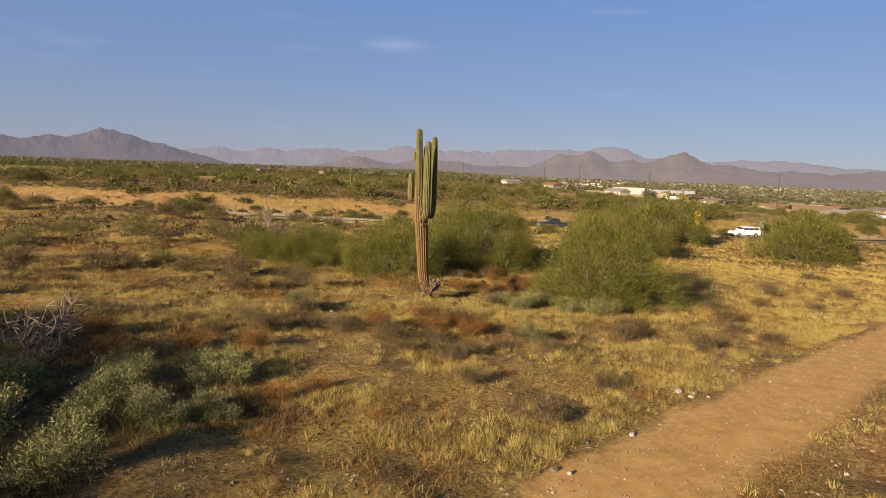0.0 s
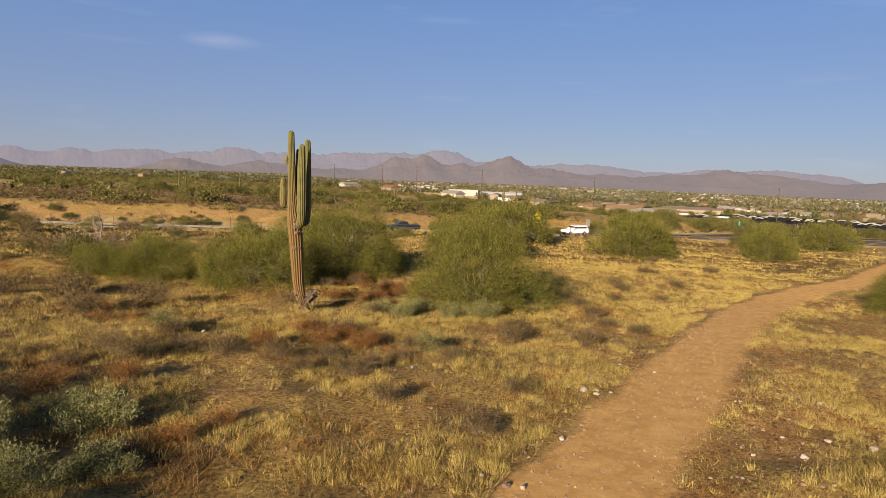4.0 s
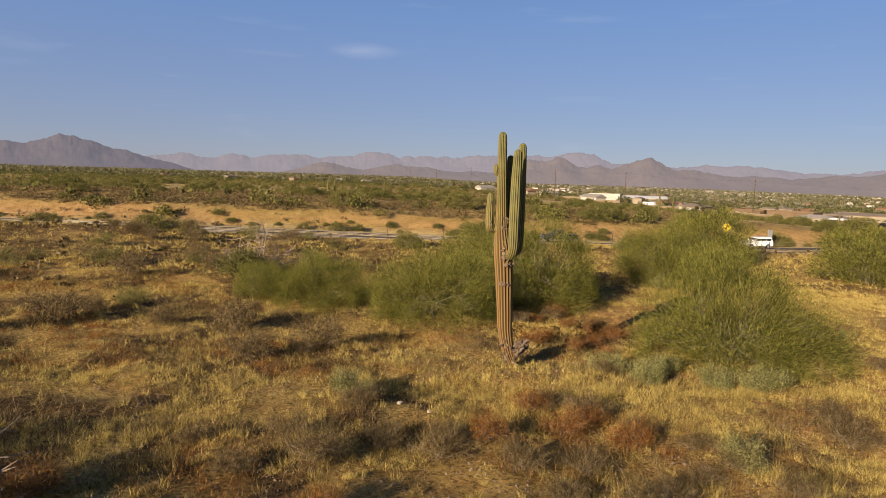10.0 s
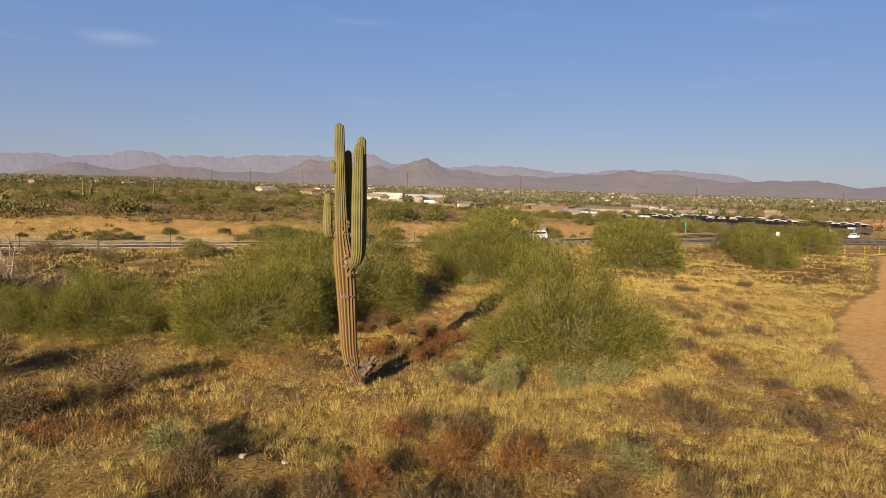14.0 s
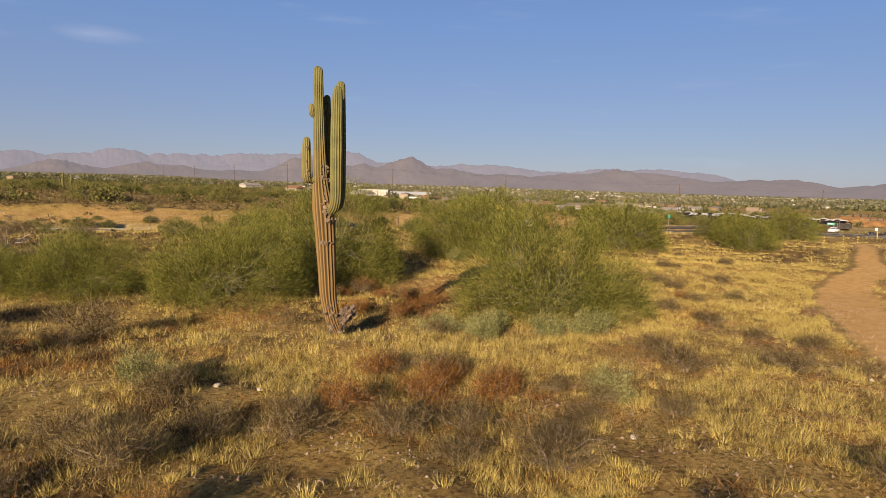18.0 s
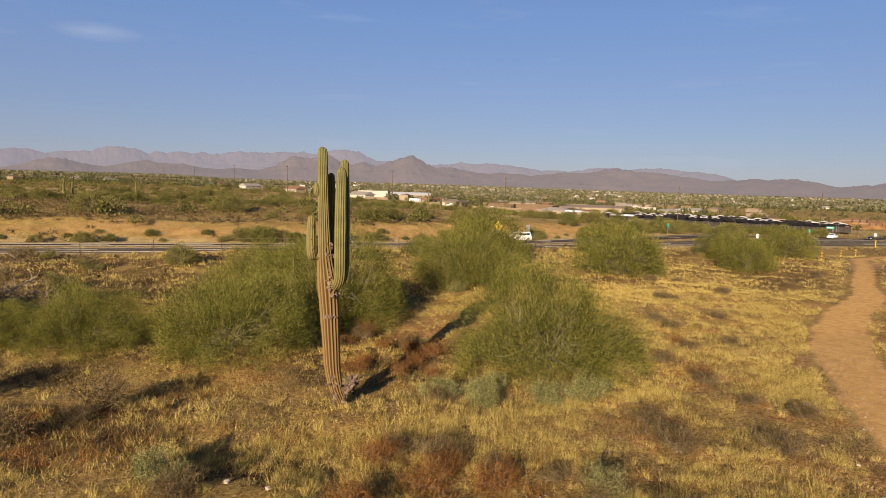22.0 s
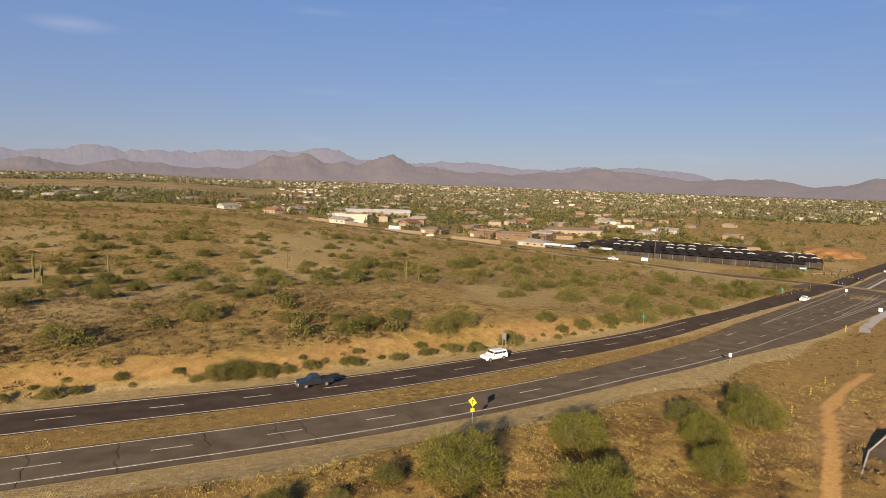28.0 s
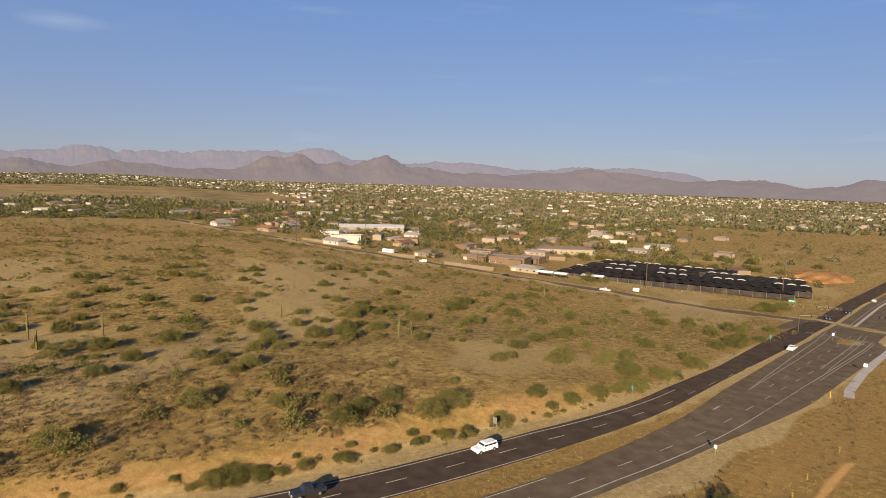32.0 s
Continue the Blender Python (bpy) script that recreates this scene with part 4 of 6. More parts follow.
M_LEAF_DULL = leaf_material("dusty_olive_leaves", [(0.078, 0.074, 0.020), (0.170, 0.158, 0.042), (0.27, 0.24, 0.072)])
PALO = [dome_forms(11 + i, 3.1, 3.3, 190, 70000, 0.18, 0.0135, M_LEAF, M_BARK, spread=0.25) for i in range(3)]
PALO_MID = [dome_forms(31 + i, 3.2, 3.3, 150, 19000, 0.24, 0.032, M_LEAF if i < 2 else M_LEAF_DARK, M_BARK) for i in range(3)]
FIELD = [dome_forms(51 + i, 1.7, 1.9, 60, 5200, 0.19, 0.055, M_LEAF_DARK if i % 2 else M_LEAF_DULL, M_BARK, spread=0.34) for i in range(4)]
SAGE = [shrub_forms(71 + i, 0.66, 0.66, 8, 6000, 0.06, 0.017, 0.085, M_SAGE, M_BARK, stem_r=0.015) for i in range(2)]
GREY = [shrub_forms(81 + i, 0.42, 0.62, 7, 2200, 0.13, 0.008, 0.09, M_DRY, M_DEADWOOD, stem_r=0.012) for i in range(3)]
BRUSH = [shrub_forms(101 + i, 0.85, 1.0, 6, 1600, 0.20, 0.020, 0.13, (M_DRY, M_LEAF_DULL, M_DRY)[i], M_DEADWOOD, stem_r=0.016) for i in range(3)]
RUSTY = [shrub_forms(91 + i, 0.42, 0.6, 7, 2200, 0.12, 0.009, 0.10, M_RUST, M_DEADWOOD, stem_r=0.012) for i in range(2)]

# the large palo verde trees round the saguaro: x, y, height factor, turn, form
TREES = [(7.6, 28.7, 1.1, 10, 0), (-7.8, 36.6, 0.74, 80, 1), (-2.8, 34.6, 1.0, 200, 2), (2.2, 39.2, 1.2, 140, 0), (0.6, 47.5, 1.0, 15, 1), (-10.4, 37.2, 0.55, 20, 2), (5.0, 41.2, 0.55, 310, 1),
         (12.8, 46.2, 1.15, 250, 1), (15.2, 48.4, 0.8, 30, 2), (21.5, 59.0, 1.28, 160, 0), (29.6, 50.8, 1.2, 60, 0), (36.5, 62.0, 1.05, 200, 1), (50.5, 57.8, 0.95, 300, 1), (60.0, 59.2, 1.1, 20, 0), (52.5, 62.5, 0.75, 70, 2), (66.9, 66.0, 0.75, 120, 2), (45.4, 51.7, 0.85, 210, 1), (33.5, 53.5, 0.7, 150, 2),
         (-18.0, 2.5, 1.22, 40, 1), (-14.6, -0.6, 1.3, 140, 2), (-19.5, 8.2, 1.36, 10, 2), (-15.6, 5.4, 1.2, 70, 0), (30.5, 24.5, 0.9, 200, 0)]
for x, y, k, turn, i in TREES:
    plant("palo_verde_tree", PALO[i] if y < 50 else PALO_MID[i], "wide bushy palo verde with fine green twigs and bare lower branches", "tree", x, y, turn, k, "palo verde trees")


# ---- low growth near the saguaro ----
SAGE_AT = [(-6.4, 13.1), (-5.8, 15.0), (-6.2, 10.8), (-6.2, 12.1), (-8.6, 12.4), (-4.3, 11.9), (-5.5, 9.1), (-5.2, 11.3), (-7.6, 10.2), (-9.3, 10.6),
           (4.7, 27.0), (5.3, 25.0), (3.4, 25.3), (6.6, 24.9), (3.9, 26.4), (2.7, 26.9), (3.0, 19.4), (-5.2, 23.2), (5.6, 44.0), (11.4, 44.3), (-7.0, 13.6), (-4.9, 13.9)]
GREY_AT = [(7.1, 22.7), (8.5, 19.7), (4.1, 14.8), (2.3, 12.4), (2.9, 19.4), (11.6, 21.3), (11.7, 25.1), (18.4, 34.7), (0.8, 14.5), (12.3, 27.6), (-0.2, 19.3),
           (6.4, 20.9), (6.9, 21.7), (-0.1, 23.1), (0.7, 22.3), (2.3, 26.2), (-4.9, 22.4), (-7.1, 27.8), (-2.9, 20.6), (18.0, 33.2), (11.1, 22.8), (28.7, 46.4), (30.8, 41.5), (23.8, 40.0),
           (-3.0, 19.6), (-6.2, 20.2), (29.9, 40.8), (46.5, 45.5), (24.5, 39.7), (31.3, 46.4), (18.4, 29.9), (15.1, 29.1), (22.4, 34.3), (-1.5, 19.1), (-4.2, 20.1), (46.0, 49.4), (48.5, 46.6), (2.8, 35.4), (3.9, 33.2), (0.9, 34.0),
           (1.1, 18.2), (2.0, 18.9), (2.6, 20.6), (1.7, 21.6), (-0.9, 18.0), (0.3, 17.4), (3.3, 18.0), (-6.8, 18.6), (-8.0, 20.0), (-5.4, 19.0)]
RUST_AT = [(2.2, 29.6), (3.4, 29.2), (1.6, 31.4), (2.8, 32.8), (0.9, 30.2), (4.2, 34.0), (1.8, 34.6), (3.0, 35.8), (-0.6, 22.7), (0.6, 21.8), (-0.1, 21.2), (-2.0, 20.4), (5.3, 29.9), (4.4, 31.5), (-7.6, 15.6), (-6.6, 16.4), (-8.4, 16.0), (-2.6, 13.6), (-3.3, 12.9), (3.2, 30.6), (3.8, 32.2), (1.2, 20.6), (-5.0, 17.0), (12.5, 26.2), (16.2, 31.0), (-9.6, 17.4)]
turns = random.Random(7)
for name, forms, label, cat, spots, lo, hi in (
        ("sage_bush", SAGE, "low sage bush with grey-green leaves in dry grass", "bush", SAGE_AT, 0.8, 1.25),
        ("dry_shrub", GREY, "grey dry shrub of fine bare twigs", "shrub", GREY_AT, 0.7, 1.2),
        ("rust_weed", RUSTY, "rust-brown dried weeds in straw grass", "weed", RUST_AT, 0.7, 1.15)):
    for i, (x, y) in enumerate(spots):
        plant(name, forms[i % len(forms)], label, cat, x, y, turns.uniform(0, 360), turns.uniform(lo, hi), name.replace("_", " ") + "s")


def clear_of(x, y, trees=True):
    """True where loose growth may stand: off the trail, the roads and their shoulders."""
    off = road_off(x, y)
    ok = (away_from(TRAIL, x, y) > 1.3) & ((off < -6.5) | (off > 21)) & (away_from(SIDE, x, y) > 8)
    return ok & ~((x > 212) & (x < 250) & (off > -12) & (off < 34))


rng_g = np.random.default_rng(5)


def scatter(n, x0, x1, y0, y1, keep):
    x, y = rng_g.uniform(x0, x1, n), rng_g.uniform(y0, y1, n)
    k = keep(x, y) > rng_g.random(n)
    x, y = x[k], y[k]
    k = clear_of(x, y)
    return x[k], y[k]


def tufts(name, label, cat, x, y, blades, length, width, lean, spread, mat):
    """Loose tufts of slender blades as one sheet of growth."""
    n = len(x)
    z = land(x, y)
    p = np.repeat(np.stack([x, y, z - 0.02], -1), blades, 0)
    size = np.repeat(rng_g.uniform(0.6, 1.35, n), blades)[:, None]
    p[:, :2] += rng_g.normal(0, 1, (n * blades, 2)) * spread * size
    d = np.stack([rng_g.normal(0, lean, n * blades), rng_g.normal(0, lean, n * blades), np.ones(n * blades)], -1)
    d /= np.linalg.norm(d, axis=1)[:, None]
    s = np.cross(d, rng_g.normal(0, 1, (n * blades, 3)))
    s /= np.linalg.norm(s, axis=1)[:, None]
    ln = length * size * rng_g.uniform(0.5, 1.2, (n * blades, 1))
    c = np.stack([p - s * width * 0.5, p + s * width * 0.5, p + d * ln], 1)
    return tagged(new(name, tris(name, c, mat)), label, cat, kind="stuff")


def tussocks(name, label, n, x0, x1, y0, y1, keep, blades, length, width, mat):
    """Separate clumps of grass, their blades leaning outwards from one root."""
    x, y = scatter(n, x0, x1, y0, y1, keep)
    n = len(x)
    m = n * blades
    k = np.repeat(rng_g.uniform(0.45, 1.25, n) ** 1.3, blades)[:, None]
    w = rng_g.uniform(0, 2 * math.pi, m)
    out = np.stack([np.cos(w), np.sin(w), 0 * w], -1) * rng_g.uniform(0, 1, (m, 1)) ** 0.7
    p = np.repeat(np.stack([x, y, land(x, y) - 0.02], -1), blades, 0) + out * 0.14 * k * length / 0.26
    d = out * 0.6 + rng_g.normal(0, 0.30, (m, 3)) + np.array([0, 0, 1.0])
    d /= np.linalg.norm(d, axis=1)[:, None]
    s = np.cross(d, rng_g.normal(0, 1, (m, 3)))
    s /= np.linalg.norm(s, axis=1)[:, None]
    c = np.stack([p - s * width * 0.5, p + s * width * 0.5, p + d * length * k * rng_g.uniform(0.6, 1.15, (m, 1))], 1)
    return tagged(new(name, tris(name, c, mat)), label, "grass", kind="stuff")


def grassy(x, y):
    return (0.06 + 0.94 * patchy(x, y, 0.45, 22, 0.40, 0.62)) * (0.5 + 0.5 * smooth(-6, 2, x)) * (1 - 0.8 * (1 - smooth(2.0, 5.0, away_from(TRAIL, x, y))) * (x > np.interp(y, [p[1] for p in TRAIL], [p[0] for p in TRAIL])))


tussocks("grass_tussocks", "straw-yellow grass tussocks on dry soil", 15000, -16, 22, 6, 25, grassy, 56, 0.21, 0.0075, M_STRAW)
tussocks("grass_tussocks", "straw-yellow grass tussocks round the trees", 20000, -26, 38, 24, 46, grassy, 30, 0.23, 0.013, M_STRAW)
tussocks("grass_tussocks", "dry grass tussocks on the slope to the road", 19000, -50, 90, 44, 70, lambda x, y: (0.15 + 0.7 * patchy(x, y, 0.3, 24, 0.4, 0.66)) * (1 - 0.65 * smooth(34, 48, x)), 10, 0.26, 0.03, M_STRAW)
gx, gy = scatter(16000, -14, 20, 6, 25, lambda x, y: 0.10 + 0.90 * patchy(x, y, 0.45, 22, 0.42, 0.60) * (1 - 0.45 * smooth(-2, 6, x) * (1 - smooth(16, 20, y))))
tufts("straw_grass", "fine dry straw-yellow grass close to the ground", "grass", gx, gy, 26, 0.13, 0.0075, 0.7, 0.13, M_STRAW)
gx, gy = scatter(28000, -22, 36, 24, 44, lambda x, y: 0.10 + 0.90 * patchy(x, y, 0.38, 20, 0.42, 0.60))
tufts("straw_grass", "short dry straw-yellow grass in tufts", "grass", gx, gy, 13, 0.15, 0.011, 0.6, 0.13, M_STRAW)
gx, gy = scatter(38000, -45, 95, 38, 70, lambda x, y: 0.10 + 0.8 * patchy(x, y, 0.28, 24, 0.4, 0.66))
tufts("straw_grass", "dry straw grass on the slope to the road", "grass", gx, gy, 5, 0.20, 0.032, 0.5, 0.12, M_STRAW)
gx, gy = scatter(24000, -30, 36, 5, 56, lambda x, y: patchy(x, y, 0.33, 30, 0.42, 0.62) * (0.30 + 0.70 * (1 - smooth(-5, 7, x))))
tufts("dry_brush", "brown dry brush among the grass", "brush", gx, gy, 30, 0.26, 0.015, 0.8, 0.14, M_DRY)
gx, gy = scatter(11000, -26, 16, 6, 44, lambda x, y: patchy(x, y, 0.4, 40, 0.52, 0.70) * (0.3 + 0.7 * (1 - smooth(-5, 4, x))))
tufts("rust_brush", "rust-red dried annuals among the grass", "brush", gx, gy, 28, 0.24, 0.013, 0.8, 0.15, M_RUST)
for i in range(105):
    x, y = turns.uniform(-46, -6), turns.uniform(22, 66)
    if x > -9 and y > 30 or x < -0.75 * y:
        continue
    k = (i * 5) % 3
    plant("brush_shrub", BRUSH[k], "low olive-brown brush shrub in dry grass" if k == 1 else "grey-brown twiggy brush shrub in dry grass", "shrub", x, y, turns.uniform(0, 360), turns.uniform(0.6, 1.35), "brush shrubs on the slope")


# ---- stones ----
def stone_mesh(seed, mat):
    rng = random.Random(seed)
    bm = bmesh.new()
    bmesh.ops.create_icosphere(bm, subdivisions=2, radius=1.0)
    o = Vector((seed * 3.7, 1.1, 0.4))
    for v in bm.verts:
        v.co *= 0.8 + 0.45 * noise.noise(v.co * 1.1 + o) + 0.12 * noise.noise(v.co * 3 + o)
        v.co.z *= 0.62
    me = bpy.data.meshes.new("stone")
    bm.to_mesh(me)
    bm.free()
    me.materials.append(mat)
    return me


STONES = [stone_mesh(i, M_STONE) for i in range(4)]
WHITE_STONES = [stone_mesh(i + 9, M_WHITESTONE) for i in range(2)]
for i, (x, y, r, pale) in enumerate([(2.05, 10.1, 0.09, 0), (2.3, 10.0, 0.07, 0), (1.8, 10.6, 0.06, 0), (2.9, 11.4, 0.06, 0), (3.2, 11.7, 0.07, 0), (3.9, 11.9, 0.08, 0), (5.95, 14.9, 0.15, 1), (6.15, 14.6, 0.10, 1), (6.3, 14.9, 0.07, 1),
                                     (2.15, 17.75, 0.09, 1), (6.6, 14.7, 0.06, 0), (8.4, 17.3, 0.08, 1), (9.6, 18.6, 0.07, 1), (8.2, 10.3, 0.1, 0), (9.4, 10.9, 0.08, 0), (10.0, 10.4, 0.12, 0), (7.3, 10.6, 0.07, 0), (-3.9, 22.6, 0.10, 1), (-3.2, 21.9, 0.08, 0),
                                     (12.8, 22.2, 0.10, 1), (9.0, 16.4, 0.06, 0), (6.9, 15.6, 0.05, 0), (4.7, 12.6, 0.05, 0)]):
    st = new("stone", (WHITE_STONES if pale else STONES)[i % 2])
    st.matrix_basis = pose(x, y, float(land(x, y)) + r * 0.25, 0, 0, i * 47) @ Matrix.Diagonal((r, r * 0.8, r, 1))
    tagged(st, "pale broken stone in the dry grass" if pale else "brown stone lying on bare ground", "stone", "loose stones")


for i in range(46):
    k = turns.random()
    x, y = 3.6 + 9.5 * k + turns.gauss(0, 0.5), 7.4 + 9.5 * k - 0.6 + turns.uniform(-1.6, 0.2)
    r = turns.uniform(0.03, 0.075)
    st = new("stone", STONES[i % 4])
    st.matrix_basis = pose(x, y, float(land(x, y)) + r * 0.2, 0, 0, i * 61) @ Matrix.Diagonal((r, r * 0.75, r, 1))
    tagged(st, "small brown stone beside the dirt trail", "stone", "loose stones")


def pebbles(name, label, n, x0, x1, y0, y1, lo, hi, keep):
    x, y = rng_g.uniform(x0, x1, n), rng_g.uniform(y0, y1, n)
    k = keep(x, y)
    x, y = x[k], y[k]
    z = land(x, y)
    base = np.array([(1, 0, 0), (-0.5, 0.8, 0), (-0.5, -0.8, 0), (0.1, 0.1, 0.7)])
    f3 = [(0, 1, 3), (1, 2, 3), (2, 0, 3)]
    r = (lo + (hi - lo) * rng_g.random(len(x)) ** 3)[:, None, None]
    w = rng_g.uniform(0, 6.28, len(x))
    rot = np.stack([np.stack([np.cos(w), -np.sin(w)], -1), np.stack([np.sin(w), np.cos(w)], -1)], 1)
    v = np.repeat(base[None], len(x), 0) * rng_g.uniform(0.6, 1.2, (len(x), 4, 3))
    v[:, :, :2] = np.einsum("nij,nkj->nki", rot, v[:, :, :2])
    v = v * r + np.stack([x, y, z - 0.004], -1)[:, None]
    c = np.concatenate([v[:, list(t)] for t in f3], 0)
    return tagged(new(name, tris(name, c, M_STONE)), label, "gravel", kind="stuff")


pebbles("gravel", "small brown gravel strewn over the ground", 48000, -12, 22, 6, 32, 0.010, 0.055, lambda x, y: patchy(x, y, 0.45, 35, 0.40, 0.66) + 0.35 * (x > 0) + 0.12 > rng_g.random(len(x)))


# ---- dead wood ----
def dead_branches(seed, n, reach, height, thick):
    rng = np.random.default_rng(seed)
    made_of, v2, f2 = [], [], []
    for i in range(n):
        az = rng.uniform(0, 2 * math.pi)
        up = rng.uniform(0.15, 1.0)
        d = np.array([math.cos(az), math.sin(az), up])
        d /= np.linalg.norm(d)
        ln = reach * rng.uniform(0.5, 1.1)
        p, pts = np.array([0, 0, 0.0]), []
        for k in range(7):
            pts.append(p.copy())
            d = d + rng.normal(0, 0.38, 3)
            d[2] = d[2] * 0.92 if p[2] < height else -0.1
            d /= np.linalg.norm(d)
            p = p + d * ln / 6
            p[2] = max(p[2], 0.04)
        v, f = [], []
        tube(v, f, pts, [thick * (1 - 0.13 * k) for k in range(7)], 6)
        made_of.append(mesh_from("branch", v, f, M_DEADWOOD))
        for j in range(18):
            q = pts[rng.integers(1, 7)]
            e = d * 0.4 + rng.normal(0, 0.7, 3)
            e /= np.linalg.norm(e)
            a = q + e * ln * rng.uniform(0.1, 0.2)
            b = a + (e + rng.normal(0, 0.4, 3)) * ln * rng.uniform(0.08, 0.2)
            b[2], a[2] = max(b[2], 0.03), max(a[2], 0.03)
            tube(v2, f2, [q, a, b], [thick * 0.35, thick * 0.24, thick * 0.1], 4)
    return made_of, mesh_from("twig", v2, f2, M_DEADWOOD)


for x, y, seed, n, reach, h, th in ((-11.0, 16.2, 3, 14, 1.9, 0.85, 0.055), (-10.0, 15.6, 4, 8, 1.3, 0.5, 0.035), (-12.2, 44.5, 5, 16, 3.2, 2.6, 0.075), (-14.6, 45.6, 6, 8, 2.2, 1.3, 0.05), (0.6, 17.6, 7, 7, 0.7, 0.4, 0.012), (6.7, 15.8, 8, 4, 0.45, 0.4, 0.012)):
    t = thing("dead_tree" if reach > 1 else "dead_twig", "fallen dead tree with bleached twisted branches" if reach > 1 else "small dead bush of bare pale twigs", "dead tree" if reach > 1 else "dead bush", (x, y, float(land(x, y)) - 0.03))
    b, tw = dead_branches(seed, n, reach, h, th)
    for me in b:
        part("branch", me, None, t)
    part("twig", tw, None, t)["kind"] = "stuff"
# small prickly pear in the open
M_PAD = material("cactus_pad", [(0.07, 0.085, 0.03), (0.14, 0.155, 0.06)], scale=5, rough=0.7, bump=0.2)


def prickly_pear(x, y, size, seed):
    rp = random.Random(seed)
    t = thing("prickly_pear", "small prickly pear cactus with flat green pads", "cactus", (x, y, float(land(x, y))), seed * 40, "prickly pears", size=size)
    tops = [(0.0, 0.0, 0.0)]
    for i in range(9):
        bx, by, bz = rp.choice(tops)
        m = Matrix.Translation((bx, by, bz)) @ Euler((rp.uniform(-0.5, 0.5), rp.uniform(-0.5, 0.5), rp.uniform(0, 3))).to_matrix().to_4x4() @ Matrix.Translation((0, 0, 0.13))
        bm = bmesh.new()
        bmesh.ops.create_uvsphere(bm, u_segments=10, v_segments=7, radius=1.0, matrix=m @ Matrix.Diagonal((0.11, 0.03, 0.15, 1)))
        part("pad", bm, M_PAD, t)
        tops.append(tuple((m @ Vector((0, 0, 0.1)))))


for i, (x, y, k) in enumerate([(14.3, 32.4, 0.7)]):
    prickly_pear(x, y, k, i + 1)


# ---- brush across the road ----
FIELD_A = [(5.2, 130.1), (27.6, 114.6), (44.4, 111.8), (39.7, 121.1), (8.4, 161.8), (26.2, 189.0), (38.1, 192.2), (3.4, 184.4), (27.5, 229.9), (35.9, 240.5), (60.1, 226.0), (10.5, 292.6), (-21.6, 174.0), (-11.8, 179.2), (-36.1, 265.9), (-5.0, 164.7), (17.7, 149.3), (39.9, 176.5), (57.3, 197.9), (65.3, 163.5)]
FIELD_B = [(74.6, 138.7), (87.0, 148.9), (89.5, 134.8), (97.5, 207.8), (95.0, 186.6), (101.8, 123.2), (125.5, 123.9), (151.4, 138.6), (184.0, 156.0), (107.9, 218.6), (86.3, 240.3), (77.0, 198.7), (-15.7, 118.2), (-11.7, 153.4), (139.4, 193.4), (164.1, 173.4), (192.0, 160.5), (176.0, 143.0), (28.0, 182.0), (112.5, 134.8), (94.0, 138.0), (33.0, 118.0), (94, 113), (84, 112.5), (108, 118), (183, 160), (175, 189), (176, 172), (88.5, 182), (170, 145), (197, 154), (160, 139), (104, 134), (98, 156), (50, 115), (69, 114), (241, 193), (246, 190)]
BANK = [(-14.8, 94.6), (-11.9, 95.2), (5.2, 96.2), (7.8, 96.6), (10.7, 96.4), (15.3, 96.2), (18.6, 96.6), (24.8, 97.3), (33.1, 97.6), (38.6, 98.7), (44.5, 99.4), (49.4, 100.4), (57.2, 101.9), (75.8, 107.6), (84.4, 110.2), (95.3, 114.5), (101.5, 117.0), (70.0, 105.6), (89.0, 112.0), (12.9, 97.0)]
BANK_SIZE = {2: 1.25, 3: 1.35, 4: 1.0, 12: 1.3, 13: 1.0, 15: 1.1}
for i, (x, y) in enumerate(FIELD_A + FIELD_B):
    plant("desert_bush", FIELD[i % 4], "rounded green desert bush on the open flat", "bush", x, y, i * 77, turns.uniform(1.1, 1.8), "bushes on the flat")
for i, (x, y) in enumerate(BANK):
    y += 7.0 * float(fall(x))
    plant("roadside_bush", FIELD[(i * 3) % 4], "dense green bush on the cut bank by the road", "bush", x, y, i * 53, BANK_SIZE.get(i, turns.uniform(0.55, 0.85)), "roadside bushes")
for i in range(250):
    x, y = turns.uniform(-140, 190), turns.uniform(114, 330)
    if x * 0.9 + y * 0.46 > 270 or not bool(clear_of(np.array([x]), np.array([y]))[0]):
        continue
    plant("desert_bush", FIELD[i % 4], "rounded green desert bush on the open flat", "bush", x, y, i * 31, turns.uniform(0.5, 1.0) + 0.9 * turns.random() ** 3, "bushes on the flat")
for i in range(46):
    x, y = road_point(-62 + 3.6 * i + turns.uniform(-1.4, 1.4), 23.4 + turns.uniform(-1.2, 2.2))
    plant("roadside_bush", FIELD[i % 4], "small olive bush at the foot of the cut bank", "bush", x, y, i * 41, turns.uniform(0.28, 0.62), "roadside bushes")
for x, y, k in ((5.0, 59.5, 0.8), (10.1, 59.0, 0.55), (15.3, 60.8, 0.75), (-4.0, 57.5, 0.7), (24.0, 60.5, 0.6), (-13.0, 42.5, 0.8), (38.6, 63.3, 0.7), (-9.5, 45.8, 0.5), (-26.0, 62.0, 0.8), (-44.0, 62.0, 0.9)):
    plant("roadside_bush", FIELD[int(x) % 4], "green bush on the slope above the road", "bush", x, y, x * 20, k, "roadside bushes")


M_SCRUB = leaf_material("olive_scrub", [(0.070, 0.058, 0.021), (0.150, 0.120, 0.043), (0.25, 0.195, 0.074)])


